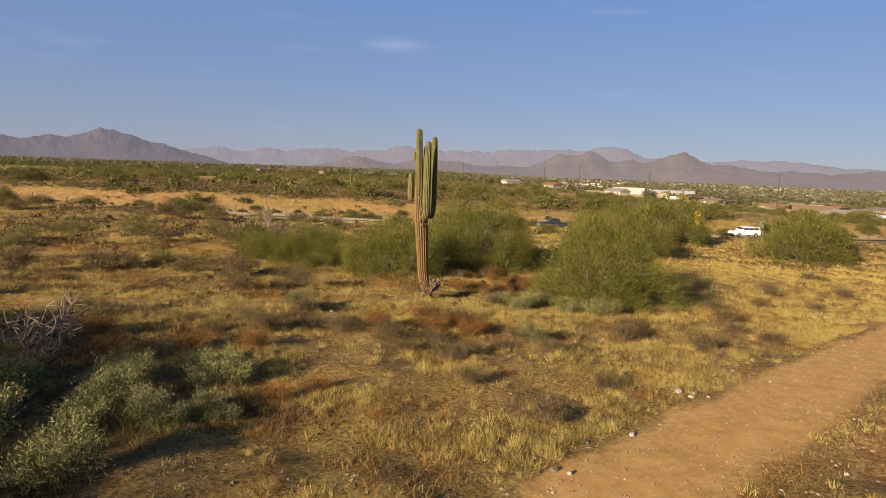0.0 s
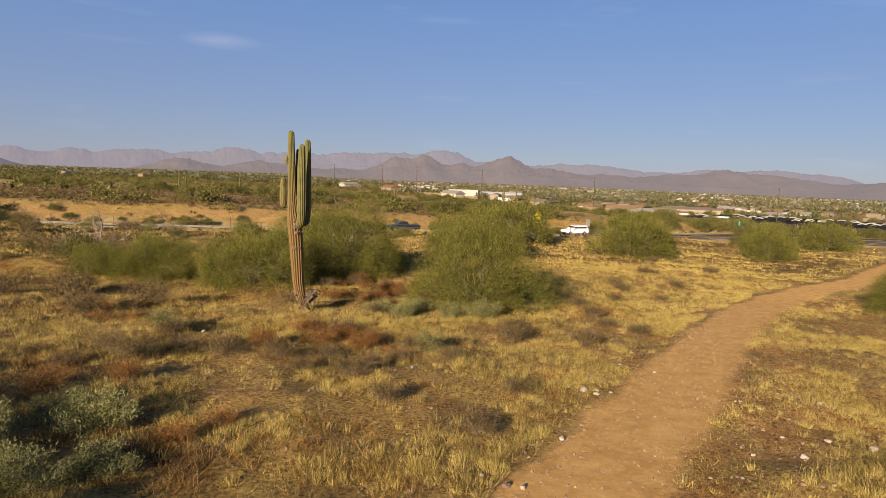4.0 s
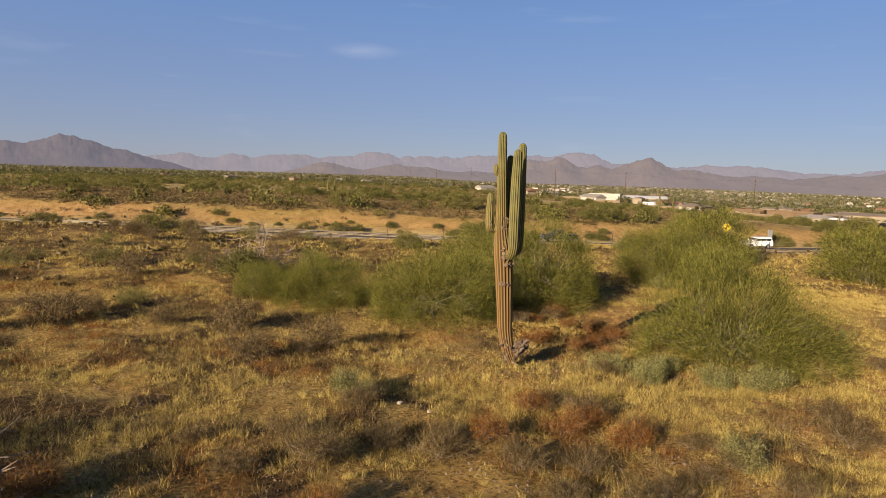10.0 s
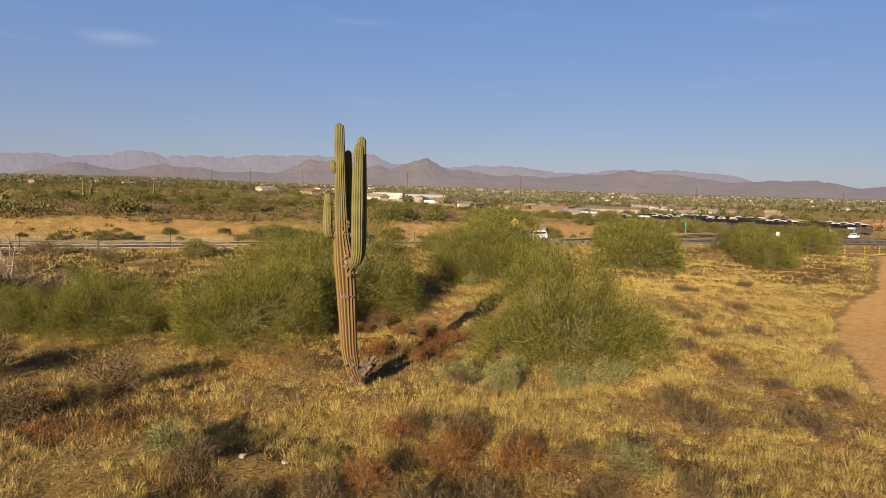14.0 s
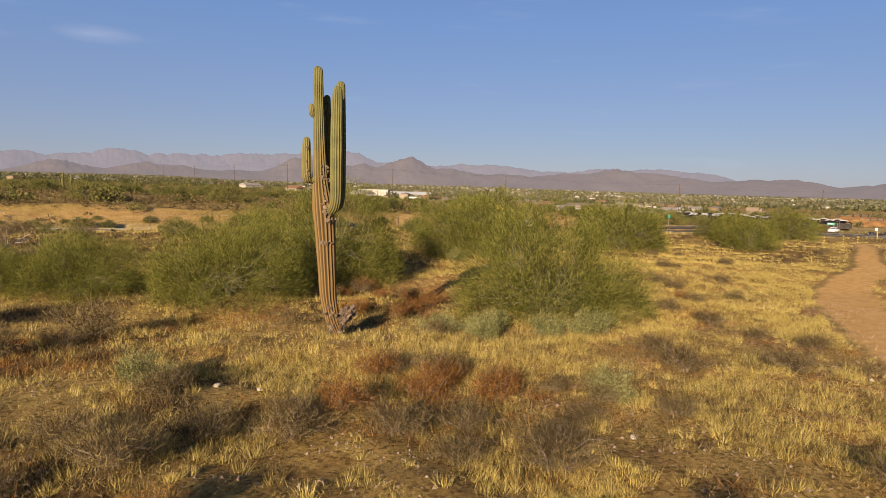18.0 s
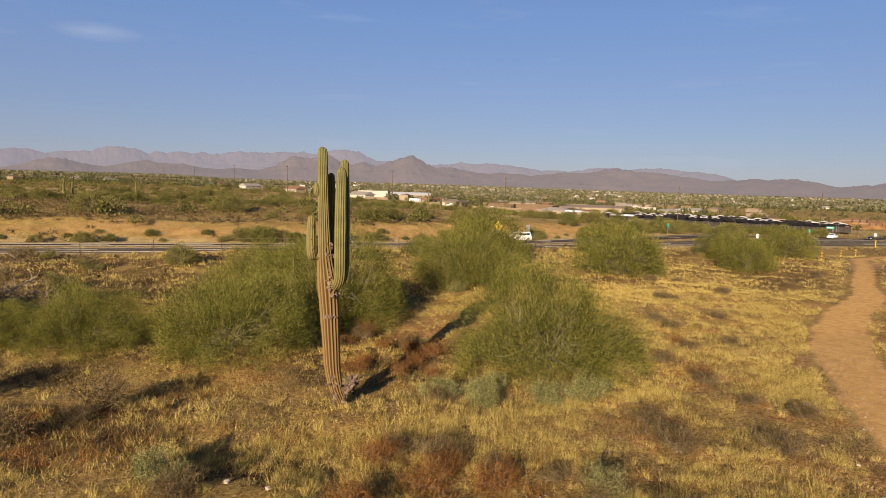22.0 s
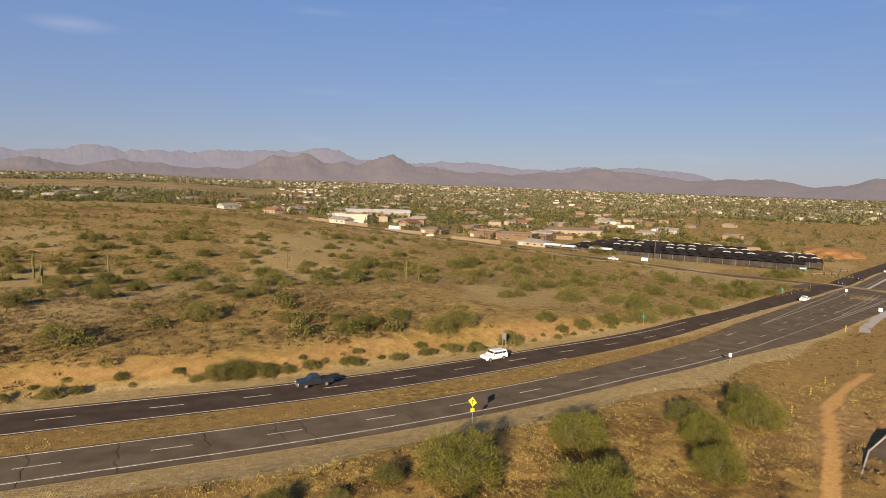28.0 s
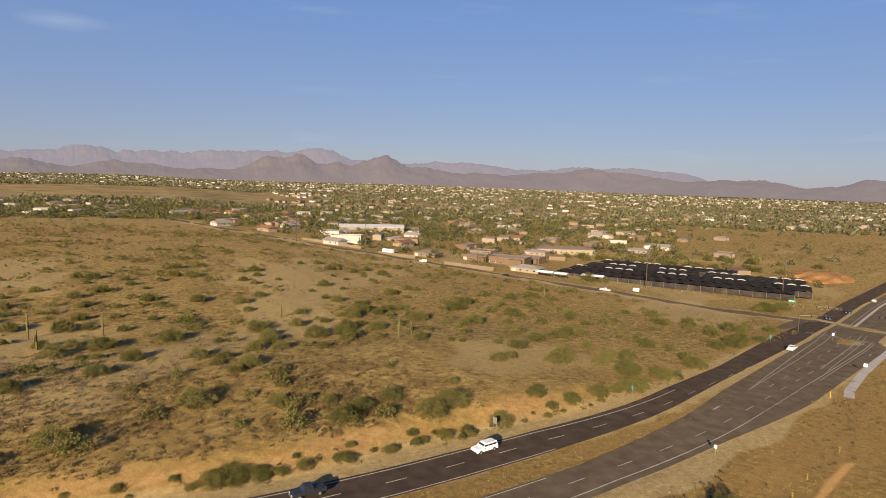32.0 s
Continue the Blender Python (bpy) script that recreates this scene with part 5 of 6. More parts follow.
def far_clumps(name, label, x, y, each, size, height, mat, cat="brush", leaf=0.26):
    """Small rounded bushes of broad leaf clumps, as one sheet of growth."""
    n = len(x)
    m = n * each
    k = np.repeat(rng_g.uniform(0.5, 1.4, n), each)[:, None]
    d = rng_g.normal(0, 1, (m, 3))
    d[:, 2] = np.abs(d[:, 2])
    d /= np.linalg.norm(d, axis=1)[:, None]
    r = rng_g.uniform(0.55, 1.0, (m, 1)) * np.repeat(rng_g.uniform(0.75, 1.25, (n, 3)), each, 0)
    c = np.repeat(np.stack([x, y, land(x, y)], -1), each, 0) + d * r * k * np.array([size * 0.5, size * 0.5, height * 0.8])
    a = d * 0.5 + rng_g.normal(0, 0.7, (m, 3)) + np.array([0, 0, 0.5])
    a /= np.linalg.norm(a, axis=1)[:, None]
    e = np.cross(a, rng_g.normal(0, 1, (m, 3)))
    e /= np.linalg.norm(e, axis=1)[:, None]
    a, e = a * size * leaf * k, e * size * leaf * 0.55 * k
    q = np.stack([c - a * 0.4 - e, c - a * 0.4 + e, c + a], 1)
    return tagged(new(name, tris(name, q, mat)), label, cat, kind="stuff")


x, y = scatter(52000, -260, 250, 98, 560, lambda x, y: (0.14 + 0.86 * patchy(x, y, 0.04, 60, 0.40, 0.60)) * (1 - 0.8 * clearing(x, y)))
k = (away_from(SIDE, x, y) > 9) & ((x - 154) * 0.885 + (y - 329) * 0.466 < 0)
x, y = x[k], y[k]
far_clumps("desert_bushes", "green desert bushes over the wide flat", x[:600], y[:600], 260, 3.0, 2.1, M_LEAF_DULL, "bushes", 0.065)
far_clumps("desert_bushes", "dark green desert bushes over the wide flat", x[600:1050], y[600:1050], 260, 3.4, 2.3, M_LEAF_DARK, "bushes", 0.065)
x, y = x[1050:], y[1050:]
h = len(x) // 2
far_clumps("scrub", "low grey-brown scrub dotting the flat", x[:h], y[:h], 18, 0.9, 0.5, M_DRY, leaf=0.17)
far_clumps("scrub", "low olive scrub dotting the flat", x[h:], y[h:], 18, 1.1, 0.7, M_SCRUB, leaf=0.17)
x, y = scatter(17000, -110, 70, 98, 190, lambda x, y: (0.25 + 0.75 * patchy(x, y, 0.07, 64, 0.38, 0.6)) * (1 - smooth(20, 65, x)) * (1 - smooth(140, 190, y)))
k = road_off(x, y) > 28
far_clumps("scrub", "dense brown dry brush across the road", x[k], y[k], 24, 0.85, 0.55, M_DRY, leaf=0.15)
x, y = scatter(6500, -80, 240, 30, 100, lambda x, y: 0.2 + 0.6 * patchy(x, y, 0.1, 61, 0.4, 0.65))
k = (x < -16) | (x > 40) | (y > 52)
far_clumps("scrub", "low dry scrub beside the road", x[k], y[k], 14, 0.6, 0.4, M_DRY)
x, y = rng_g.uniform(-90, 215, 5200), rng_g.uniform(78, 150, 5200)
o = road_off(x, y)
k = (o > 6.6) & (o < 10.6 + 1.0 * (x > 110)) & (x < 112)
tufts("median_grass", "dry grass and weeds on the median", "grass", x[k], y[k], 9, 0.22, 0.05, 0.5, 0.16, M_STRAW)
x, y = rng_g.uniform(-90, 215, 9000), rng_g.uniform(50, 150, 9000)
o = road_off(x, y)
k = ((o < -4.5) & (o > -9) | (o > 21) & (o < 24)) & (x < 212)
tufts("verge_grass", "dry grass along the road verge", "grass", x[k], y[k], 8, 0.25, 0.05, 0.5, 0.16, M_STRAW)


def far_saguaro(x, y, h, arms, seed):
    t = thing("saguaro_cactus", "distant saguaro cactus standing on the open flat", "cactus", (x, y, float(land(x, y)) - 0.1), seed * 60, "saguaros on the flat")
    part("trunk", ribbed("trunk", [(0, 0, 0), (0.05, 0, h * 0.5), (0, 0, h)], [0.22, 0.26, 0.16], 9, [0.6, 0.2, 0], per=2, seed=seed), M_SAGUARO, t)
    for i in range(arms):
        w = i * 2.6 + seed
        c, s = math.cos(w), math.sin(w)
        b = h * (0.45 + 0.08 * i)
        part("arm", ribbed("arm", [(0.1 * c, 0.1 * s, b), (0.55 * c, 0.55 * s, b + 0.1), (0.65 * c, 0.65 * s, b + 0.6), (0.62 * c, 0.62 * s, b + h * 0.3)], [0.12, 0.15, 0.15, 0.11], 8, [0.3, 0.2, 0.1, 0], per=2, seed=seed + i), M_SAGUARO, t)


for i, (x, y, h, n) in enumerate([(-29.1, 196.8, 6.5, 2), (-25.5, 182.5, 5.0, 1), (-12.3, 195.3, 6.0, 0), (60.1, 166.6, 5.5, 2), (63.6, 166.1, 4.5, 1), (36, 205, 5, 1), (150, 225, 6, 2)]):
    far_saguaro(x, y, h, n, i + 1)


# ---- vehicles ----
M_GLASS = plain("tinted_glass", (0.02, 0.024, 0.028), rough=0.08, spec=0.6)
M_TYRE = plain("tyre_rubber", (0.015, 0.015, 0.015), rough=0.9)
M_LAMP = plain("headlamp_lens", (0.6, 0.6, 0.58), rough=0.15)
M_TAIL = plain("tail_lamp_lens", (0.35, 0.01, 0.01), rough=0.2)


def profile(bm, pts, width, top_in=0.0, z_mid=0.9):
    """A side outline (x, z) extruded across, leaning in above z_mid."""
    rows = []
    for s in (-1, 1):
        rows.append([bm.verts.new((x, s * (width / 2 - (top_in * max(0, z - z_mid) / 0.7)), z)) for x, z in pts])
    n = len(pts)
    bm.faces.new(rows[0][::-1]), bm.faces.new(rows[1])
    for i in range(n):
        bm.faces.new((rows[0][i], rows[0][(i + 1) % n], rows[1][(i + 1) % n], rows[1][i]))
    bmesh.ops.recalc_face_normals(bm, faces=bm.faces)
    bmesh.ops.bevel(bm, geom=[e for e in bm.edges], offset=0.04, segments=2, affect="EDGES", clamp_overlap=True)
    return bm


def vehicle(name, label, paint, kind, x, y, turn, size=0.9):
    """Nose to +x of its own."""
    t = thing(name, label, "car" if kind != "pickup" else "pickup truck", (x, y, float(land(x, y)) + 0.06), turn, "vehicles on the road", size=size)
    bm = bmesh.new()
    if kind == "suv":
        pts = [(-2.55, 0.45), (-2.6, 1.0), (-2.5, 1.15), (-2.35, 1.8), (-2.1, 1.88), (0.15, 1.86), (0.45, 1.8), (1.15, 1.2), (2.3, 1.08), (2.55, 0.9), (2.6, 0.45)]
    elif kind == "sedan":
        pts = [(-2.35, 0.35), (-2.4, 0.85), (-2.2, 1.0), (-1.6, 1.05), (-1.0, 1.42), (0.1, 1.45), (0.95, 1.0), (2.1, 0.85), (2.35, 0.65), (2.35, 0.35)]
    else:
        pts = [(-2.75, 0.5), (-2.8, 1.15), (-0.75, 1.17), (-0.65, 1.75), (-0.4, 1.82), (0.55, 1.8), (1.2, 1.2), (2.45, 1.1), (2.7, 0.95), (2.75, 0.5)]
    body = part("body", profile(bm, pts, 1.95, 0.18, 1.1), paint, t)
    zt = 1.45 if kind != "sedan" else 1.2
    spans = {"suv": [(-2.2, -1.3), (-1.2, -0.25), (-0.15, 0.75)], "sedan": [(-1.15, -0.35), (-0.25, 0.55)], "pickup": [(-0.55, 0.75)]}[kind]
    for s in (-1, 1):
        for a, b in spans:
            bm = bmesh.new()
            box(bm, (b - a, 0.03, 0.36), ((a + b) / 2, s * (0.91 if kind != "sedan" else 0.955), zt + 0.05), bevel=0.01)
            part("side_window", bm, M_GLASS, t)
        bm = bmesh.new()
        box(bm, (0.06, 0.38, 0.2), (pts[-1][0] - 0.02, s * 0.7, 0.82), bevel=0.015)
        part("headlight", bm, M_LAMP, t)
        bm = bmesh.new()
        box(bm, (0.06, 0.2, 0.3), (pts[0][0] - 0.01, s * 0.83, 0.95), bevel=0.015)
        part("tail_light", bm, M_TAIL, t)
        bm = bmesh.new()
        box(bm, (0.14, 0.2, 0.14), (0.75, s * 1.07, 1.15), bevel=0.02)
        part("mirror", bm, M_BLACK, t)
        for wx in (-1.6, 1.62) if kind != "sedan" else (-1.4, 1.4):
            rad = 0.4 if kind != "sedan" else 0.33
            bm = bmesh.new()
            cyl(bm, rad, rad, 0.26, (wx, s * 0.9 + 0.13, rad), Matrix.Rotation(radians(90), 4, "X"), 18)
            w = part("wheel", bm, M_TYRE, t)
            bm = bmesh.new()
            cyl(bm, rad * 0.6, rad * 0.5, 0.03, (wx, s * 1.035 + 0.015, rad), Matrix.Rotation(radians(90), 4, "X"), 12)
            part("rim", bm, M_METAL, w)
    front = {"suv": (0.82, 1.48, 0.66), "sedan": (0.55, 1.22, 0.95), "pickup": (0.9, 1.48, 0.72)}[kind]
    bm = bmesh.new()
    box(bm, (0.04, 1.5, 0.62), (front[0], 0, front[1]), Matrix.Rotation(-front[2] * 0.95, 4, "Y"), bevel=0.01)
    part("windscreen", bm, M_GLASS, t)
    bm = bmesh.new()
    box(bm, (0.12, 1.9, 0.22), (pts[-1][0] + 0.02, 0, 0.55), bevel=0.03)
    part("bumper", bm, M_METAL if kind == "pickup" else M_BLACK, t)
    if kind == "pickup":
        bm = bmesh.new()
        box(bm, (1.85, 1.6, 0.03), (-1.75, 0, 1.185))
        part("load_bed", bm, M_BLACK, t)
    if kind == "suv":
        for s in (-1, 1):
            bm = bmesh.new()
            box(bm, (1.9, 0.05, 0.05), (-1.0, s * 0.62, 1.93), bevel=0.01)
            part("roof_rail", bm, M_METAL, t)
    return t


def on_road(x, off):
    px, py = road_point(x, off)
    s = float(road_y(x + 0.5) - road_y(x - 0.5))
    return px, py, math.degrees(math.atan(s))


M_CAR_WHITE = plain("white_car_paint", (0.78, 0.77, 0.75), rough=0.25)
M_CAR_DARK = plain("dark_blue_car_paint", (0.02, 0.024, 0.03), rough=0.25)
for nm, lb, pt, kd, x, off, back in (("suv", "white sport utility vehicle on the far lane", M_CAR_WHITE, "suv", 51.5, 16.4, 180), ("pickup_truck", "old dark pickup truck driving on the road", M_CAR_DARK, "pickup", 18.4, 16.2, 180),
                                     ("pickup_truck", "white pickup truck nearing the bend", M_CAR_WHITE, "pickup", 180.0, 14.0, 180), ("sedan_car", "dark sedan car waiting at the crossing", M_CAR_DARK, "sedan", 262.0, 20.5, 180),
                                     ("sedan_car", "white sedan car beyond the crossing", M_CAR_WHITE, "sedan", 330.0, 15.0, 180), ("sedan_car", "dark sedan car beyond the crossing", M_CAR_DARK, "sedan", 285.0, 17.5, 180)):
    px, py, turn = on_road(x, off)
    vehicle(nm, lb, pt, kd, px, py, turn + back)
for k, (nm, lb, pt, kd) in enumerate((("pickup_truck", "white pickup truck on the side road", M_CAR_WHITE, "pickup"), ("sedan_car", "dark sedan car on the side road", M_CAR_DARK, "sedan"), ("suv", "white van on the side road", M_CAR_WHITE, "suv"))):
    a, b = SIDE[3 + k], SIDE[4 + k]
    d = Vector((b[0] - a[0], b[1] - a[1])).normalized()
    vehicle(nm, lb, pt, kd, a[0] + d.x * 14 - d.y * 1.6, a[1] + d.y * 14 + d.x * 1.6, math.degrees(math.atan2(d.y, d.x)))


# ---- signs, posts, poles ----
def post(bm, h, r=0.035, at=(0, 0, 0)):
    return cyl(bm, r, r, h, at, seg=8)


def sign(name, label, x, y, face_turn, h, shape, mat, size, legs=1, extra=None):
    t = thing(name, label, "road sign", (x, y, float(land(x, y)) - 0.1), face_turn)
    for i in range(legs):
        part("post", post(bmesh.new(), h + 0.1, 0.035, (0 if legs == 1 else (-0.4 + 0.8 * i) * size[0], 0.03, 0)), M_METAL, t)
    bm = bmesh.new()
    if shape == "diamond":
        box(bm, (size[0], 0.015, size[0]), (0, 0, h - 0.1), Matrix.Rotation(radians(45), 4, "Y"))
    else:
        box(bm, (size[0], 0.015, size[1]), (0, 0, h - size[1] / 2))
    part("panel", bm, mat, t)
    if extra:
        bm = bmesh.new()
        for bx, bz, bw, bh in extra[1]:
            box(bm, (bw, 0.006, bh), (bx, -0.012, bz))
        part("marking", bm, extra[0], t)
    return t


sx, sy = 29.0, 73.2 - 2.2
sign("warning_sign", "yellow diamond warning sign with a small plate below", sx, sy, -62, 2.9, "diamond", M_YELLOW, (0.8, 0.8), 1, (M_BLACK, [(0.0, 2.8, 0.08, 0.5), (0.12, 2.95, 0.3, 0.08)]))
bm = bmesh.new()
box(bm, (0.5, 0.015, 0.4), (sx, sy - 0.02, float(land(sx, sy)) + 1.75))
plate = new("speed_plate", bpy.data.meshes.new("speed_plate"))
bm.to_mesh(plate.data)
bm.free()
plate.data.materials.append(M_YELLOW)
sign_ob = [o for o in scene.collection.objects if o.name.startswith("warning_sign")][0]
plate.parent = sign_ob
plate.matrix_parent_inverse = sign_ob.matrix_basis.inverted()
plate["label"] = "small yellow advisory plate"
for x, off, nm, lb, mat, size, h in ((81.0, -3.4, "road_sign", "small white sign on a post by the verge", M_WHITE, (0.45, 0.6), 2.1), (171.0, -6.6, "road_sign", "white lane sign on a post", M_WHITE, (0.9, 0.9), 2.6), (215.0, -5.4, "road_sign", "white regulatory sign near the crossing", M_WHITE, (0.9, 1.1), 2.8),
                                     (212.0, 10.0, "road_sign", "white sign on the median nose", M_WHITE, (0.7, 0.9), 2.6), (59.5, 21.6, "road_sign", "grey back of a large sign on two posts", M_METAL, (0.9, 1.2), 2.9), (98.0, 21.8, "road_sign", "green sign back on a post in the brush", M_GREEN_SIGN, (0.6, 0.7), 2.4), (186.0, 22.0, "road_sign", "green sign back on a post in the brush", M_GREEN_SIGN, (0.7, 0.9), 2.5)):
    px, py = road_point(x, off)
    sign(nm, lb, px, py, -62 if off < 15 else 108, h, "rect", mat, size, 2 if size[1] == 1.2 else 1)
gsx, gsy = 262.0, 191.0
sign("street_sign", "green street name sign over the corner", gsx, gsy, -55, 4.6, "rect", M_GREEN_SIGN, (3.0, 1.0), 2, (M_WHITE, [(-0.2, 4.1, 2.0, 0.28)]))


def striped_post(x, y, h, a, b, label):
    t = thing("marker_post", label, "post", (x, y, float(land(x, y)) - 0.05), 0, "marker posts")
    n = 6
    for i in range(n):
        bm = bmesh.new()
        box(bm, (0.1, 0.1, h / n), (0, 0, h / n * (i + 0.5)), bevel=0.006)
        part("band", bm, (a, b)[i % 2], t)


for x, y in ((89.3, 69.6), (106.1, 74.8), (80.5, 66.0), (70.0, 61.5)):
    striped_post(x, y, 1.1, M_BLACK, M_YELLOW, "black and yellow striped marker post by the trail")
px, py = road_point(136, -6.4)
striped_post(px, py, 1.6, M_YELLOW, M_YELLOW, "yellow utility marker post by the verge")


def signal(x, y, turn, reach, h=7.0):
    t = thing("traffic_signal", "traffic signal mast with a long arm over the road", "traffic light", (x, y, float(land(x, y)) - 0.1), turn, "signals at the crossing")
    part("pole", cyl(bmesh.new(), 0.11, 0.08, h, seg=10), M_WOOD_POLE, t)
    part("mast_arm", cyl(bmesh.new(), 0.06, 0.035, reach, (0, 0, h - 0.6), Matrix.Rotation(radians(88), 4, "Y"), 8), M_METAL, t)
    for k in (0.45, 0.72, 0.97):
        bm = bmesh.new()
        box(bm, (0.4, 0.3, 1.1), (reach * k, 0, h - 0.55), bevel=0.03)
        sg = part("signal_head", bm, M_BLACK, t)
        for j in range(3):
            part("lens", cyl(bmesh.new(), 0.11, 0.11, 0.02, (reach * k, -0.16, h - 0.85 + 0.34 * j), Matrix.Rotation(radians(90), 4, "X"), 10), M_TAIL if j == 2 else M_BLACK, sg)


for x, off, turn, reach in ((216, 21.5, -35, 9.0), (250, -4.5, 160, 9.0), (252, 23.0, -60, 8.0), (226, -11, 70, 8.0)):
    px, py = road_point(x, off)
    signal(px, py, turn, reach)


def utility_pole(x, y, h, turn):
    t = thing("utility_pole", "tall brown wooden utility pole", "utility pole", (x, y, float(land(x, y)) - 0.3), turn, "utility poles")
    part("pole", cyl(bmesh.new(), 0.24, 0.14, h, seg=10), M_WOOD_POLE, t)
    for z in (h - 0.8, h - 3.0):
        bm = bmesh.new()
        box(bm, (2.2, 0.12, 0.14), (0, 0, z), bevel=0.01)
        arm = part("crossarm", bm, M_WOOD_POLE, t)
        for o in (-0.95, 0.95):
            part("insulator", cyl(bmesh.new(), 0.05, 0.035, 0.25, (o, 0, z + 0.07), seg=8), M_METAL, arm)


POLES = [(234.4, 253.1), (173.4, 324.4), (128.0, 391.0), (94.7, 438.8), (75.4, 471.8), (47.0, 560.0), (20.0, 660.0), (-8.0, 760.0), (288.0, 214.0)]
for x, y in POLES:
    utility_pole(x, y, 20.0, -30)
v, f = [], []
wires = sorted(POLES, key=lambda p: p[1])
for o in (-0.95, 0.95):
    for a, b in zip(wires, wires[1:]):
        v, f = [], []
        p0 = Vector((a[0] + o, a[1], float(land(*a)) + 19.1))
        p1 = Vector((b[0] + o, b[1], float(land(*b)) + 19.1))
        tube(v, f, [p0.lerp(p1, i / 8) - Vector((0, 0, 1.2 * 4 * (i / 8) * (1 - i / 8))) for i in range(9)], [0.012] * 9, 3)
        tagged(new("power_line", mesh_from("power_line", v, f, M_BLACK)), "thin dark power line strung between two poles", "cable", "power lines")

# wire fence along the slope
fence = thing("wire_fence", "low wire fence on thin steel posts by the road", "fence", (0, 0, 0))
fp = []
for i in range(26):
    px, py = road_point(-58 + 5.2 * i, -7.6)
    fp.append((px, py, float(land(px, py))))
    bm = bmesh.new()
    cyl(bm, 0.03, 0.03, 1.25, (px, py, fp[-1][2] - 0.1), seg=6)
    part("post", bm, M_WOOD_POLE, fence)
for z in (0.45, 0.8, 1.1):
    v, f = [], []
    tube(v, f, [(a, b, c + z) for a, b, c in fp], [0.006] * len(fp), 3)
    part("wire", mesh_from("wire", v, f, M_METAL), None, fence)

# car park corner and footpath
pk = [(56.3, 45.2), (65.6, 49.6), (74.1, 52.0), (90, 54.0), (98, 40), (70, 30), (60, 34)]
bm = bmesh.new()
top = [bm.verts.new((a, b, float(land(65, 47)) + 0.08 - 0.02 * (a - 65))) for a, b in pk]
low = [bm.verts.new((a, b, float(land(65, 47)) - 0.4 - 0.02 * (a - 65))) for a, b in pk]
bm.faces.new(top)
for i in range(len(pk)):
    bm.faces.new((top[i], low[i], low[(i + 1) % len(pk)], top[(i + 1) % len(pk)]))
bmesh.ops.recalc_face_normals(bm, faces=bm.faces)
me = bpy.data.meshes.new("pavement_car_park")
bm.to_mesh(me)
bm.free()
me.materials.append(M_ASPHALT)
park = tagged(new("pavement_car_park", me), "grey asphalt car park with painted bays", "car park", kind="structure")
bm = bmesh.new()
for (ax, ay), (bx, by) in zip(pk[:3], pk[1:4]):
    m = Vector((bx - ax, by - ay, 0))
    box(bm, (m.length + 0.1, 0.16, 0.28), ((ax + bx) / 2, (ay + by) / 2, float(land(65, 47)) + 0.08 - 0.02 * ((ax + bx) / 2 - 65)), Matrix.Rotation(math.atan2(m.y, m.x), 4, "Z"), bevel=0.02)
part("kerb", bm, M_CONCRETE, park)
for i in range(6):
    bm = bmesh.new()
    box(bm, (0.1, 5.0, 0.006), (60.2 + 2.45 * i, 44.2 + 0.9 * i, float(land(65, 47)) + 0.088 - 0.02 * (60.2 + 2.45 * i - 65)), Matrix.Rotation(radians(28), 4, "Z"))
    part("bay_line", bm, M_LINE, park)
walkway = tagged(new("pavement", ribbon("pavement", [(143, 95), (149, 98.5), (170, 107.5), (200, 119), (224, 128)], 1.1, 0.06, M_CONCRETE)), "pale concrete footpath beside the highway", "pavement", kind="structure")
strip("kerb_median", [252 + 3 * i for i in range(50)], 9.6, 10.6, 0.18, M_CONCRETE, "pale concrete median kerb beyond the crossing", "kerb")

# ---- plant nursery ----
M_SHADE = material("black_shade_cloth", [(0.022, 0.019, 0.017), (0.042, 0.037, 0.032), (0.068, 0.060, 0.052)], scale=0.25, rough=1.0, bump=0.3, fine=30, spec=0.02)
M_PLASTIC = material("white_greenhouse_film", [(0.24, 0.24, 0.235), (0.38, 0.375, 0.365)], scale=1, rough=0.5)


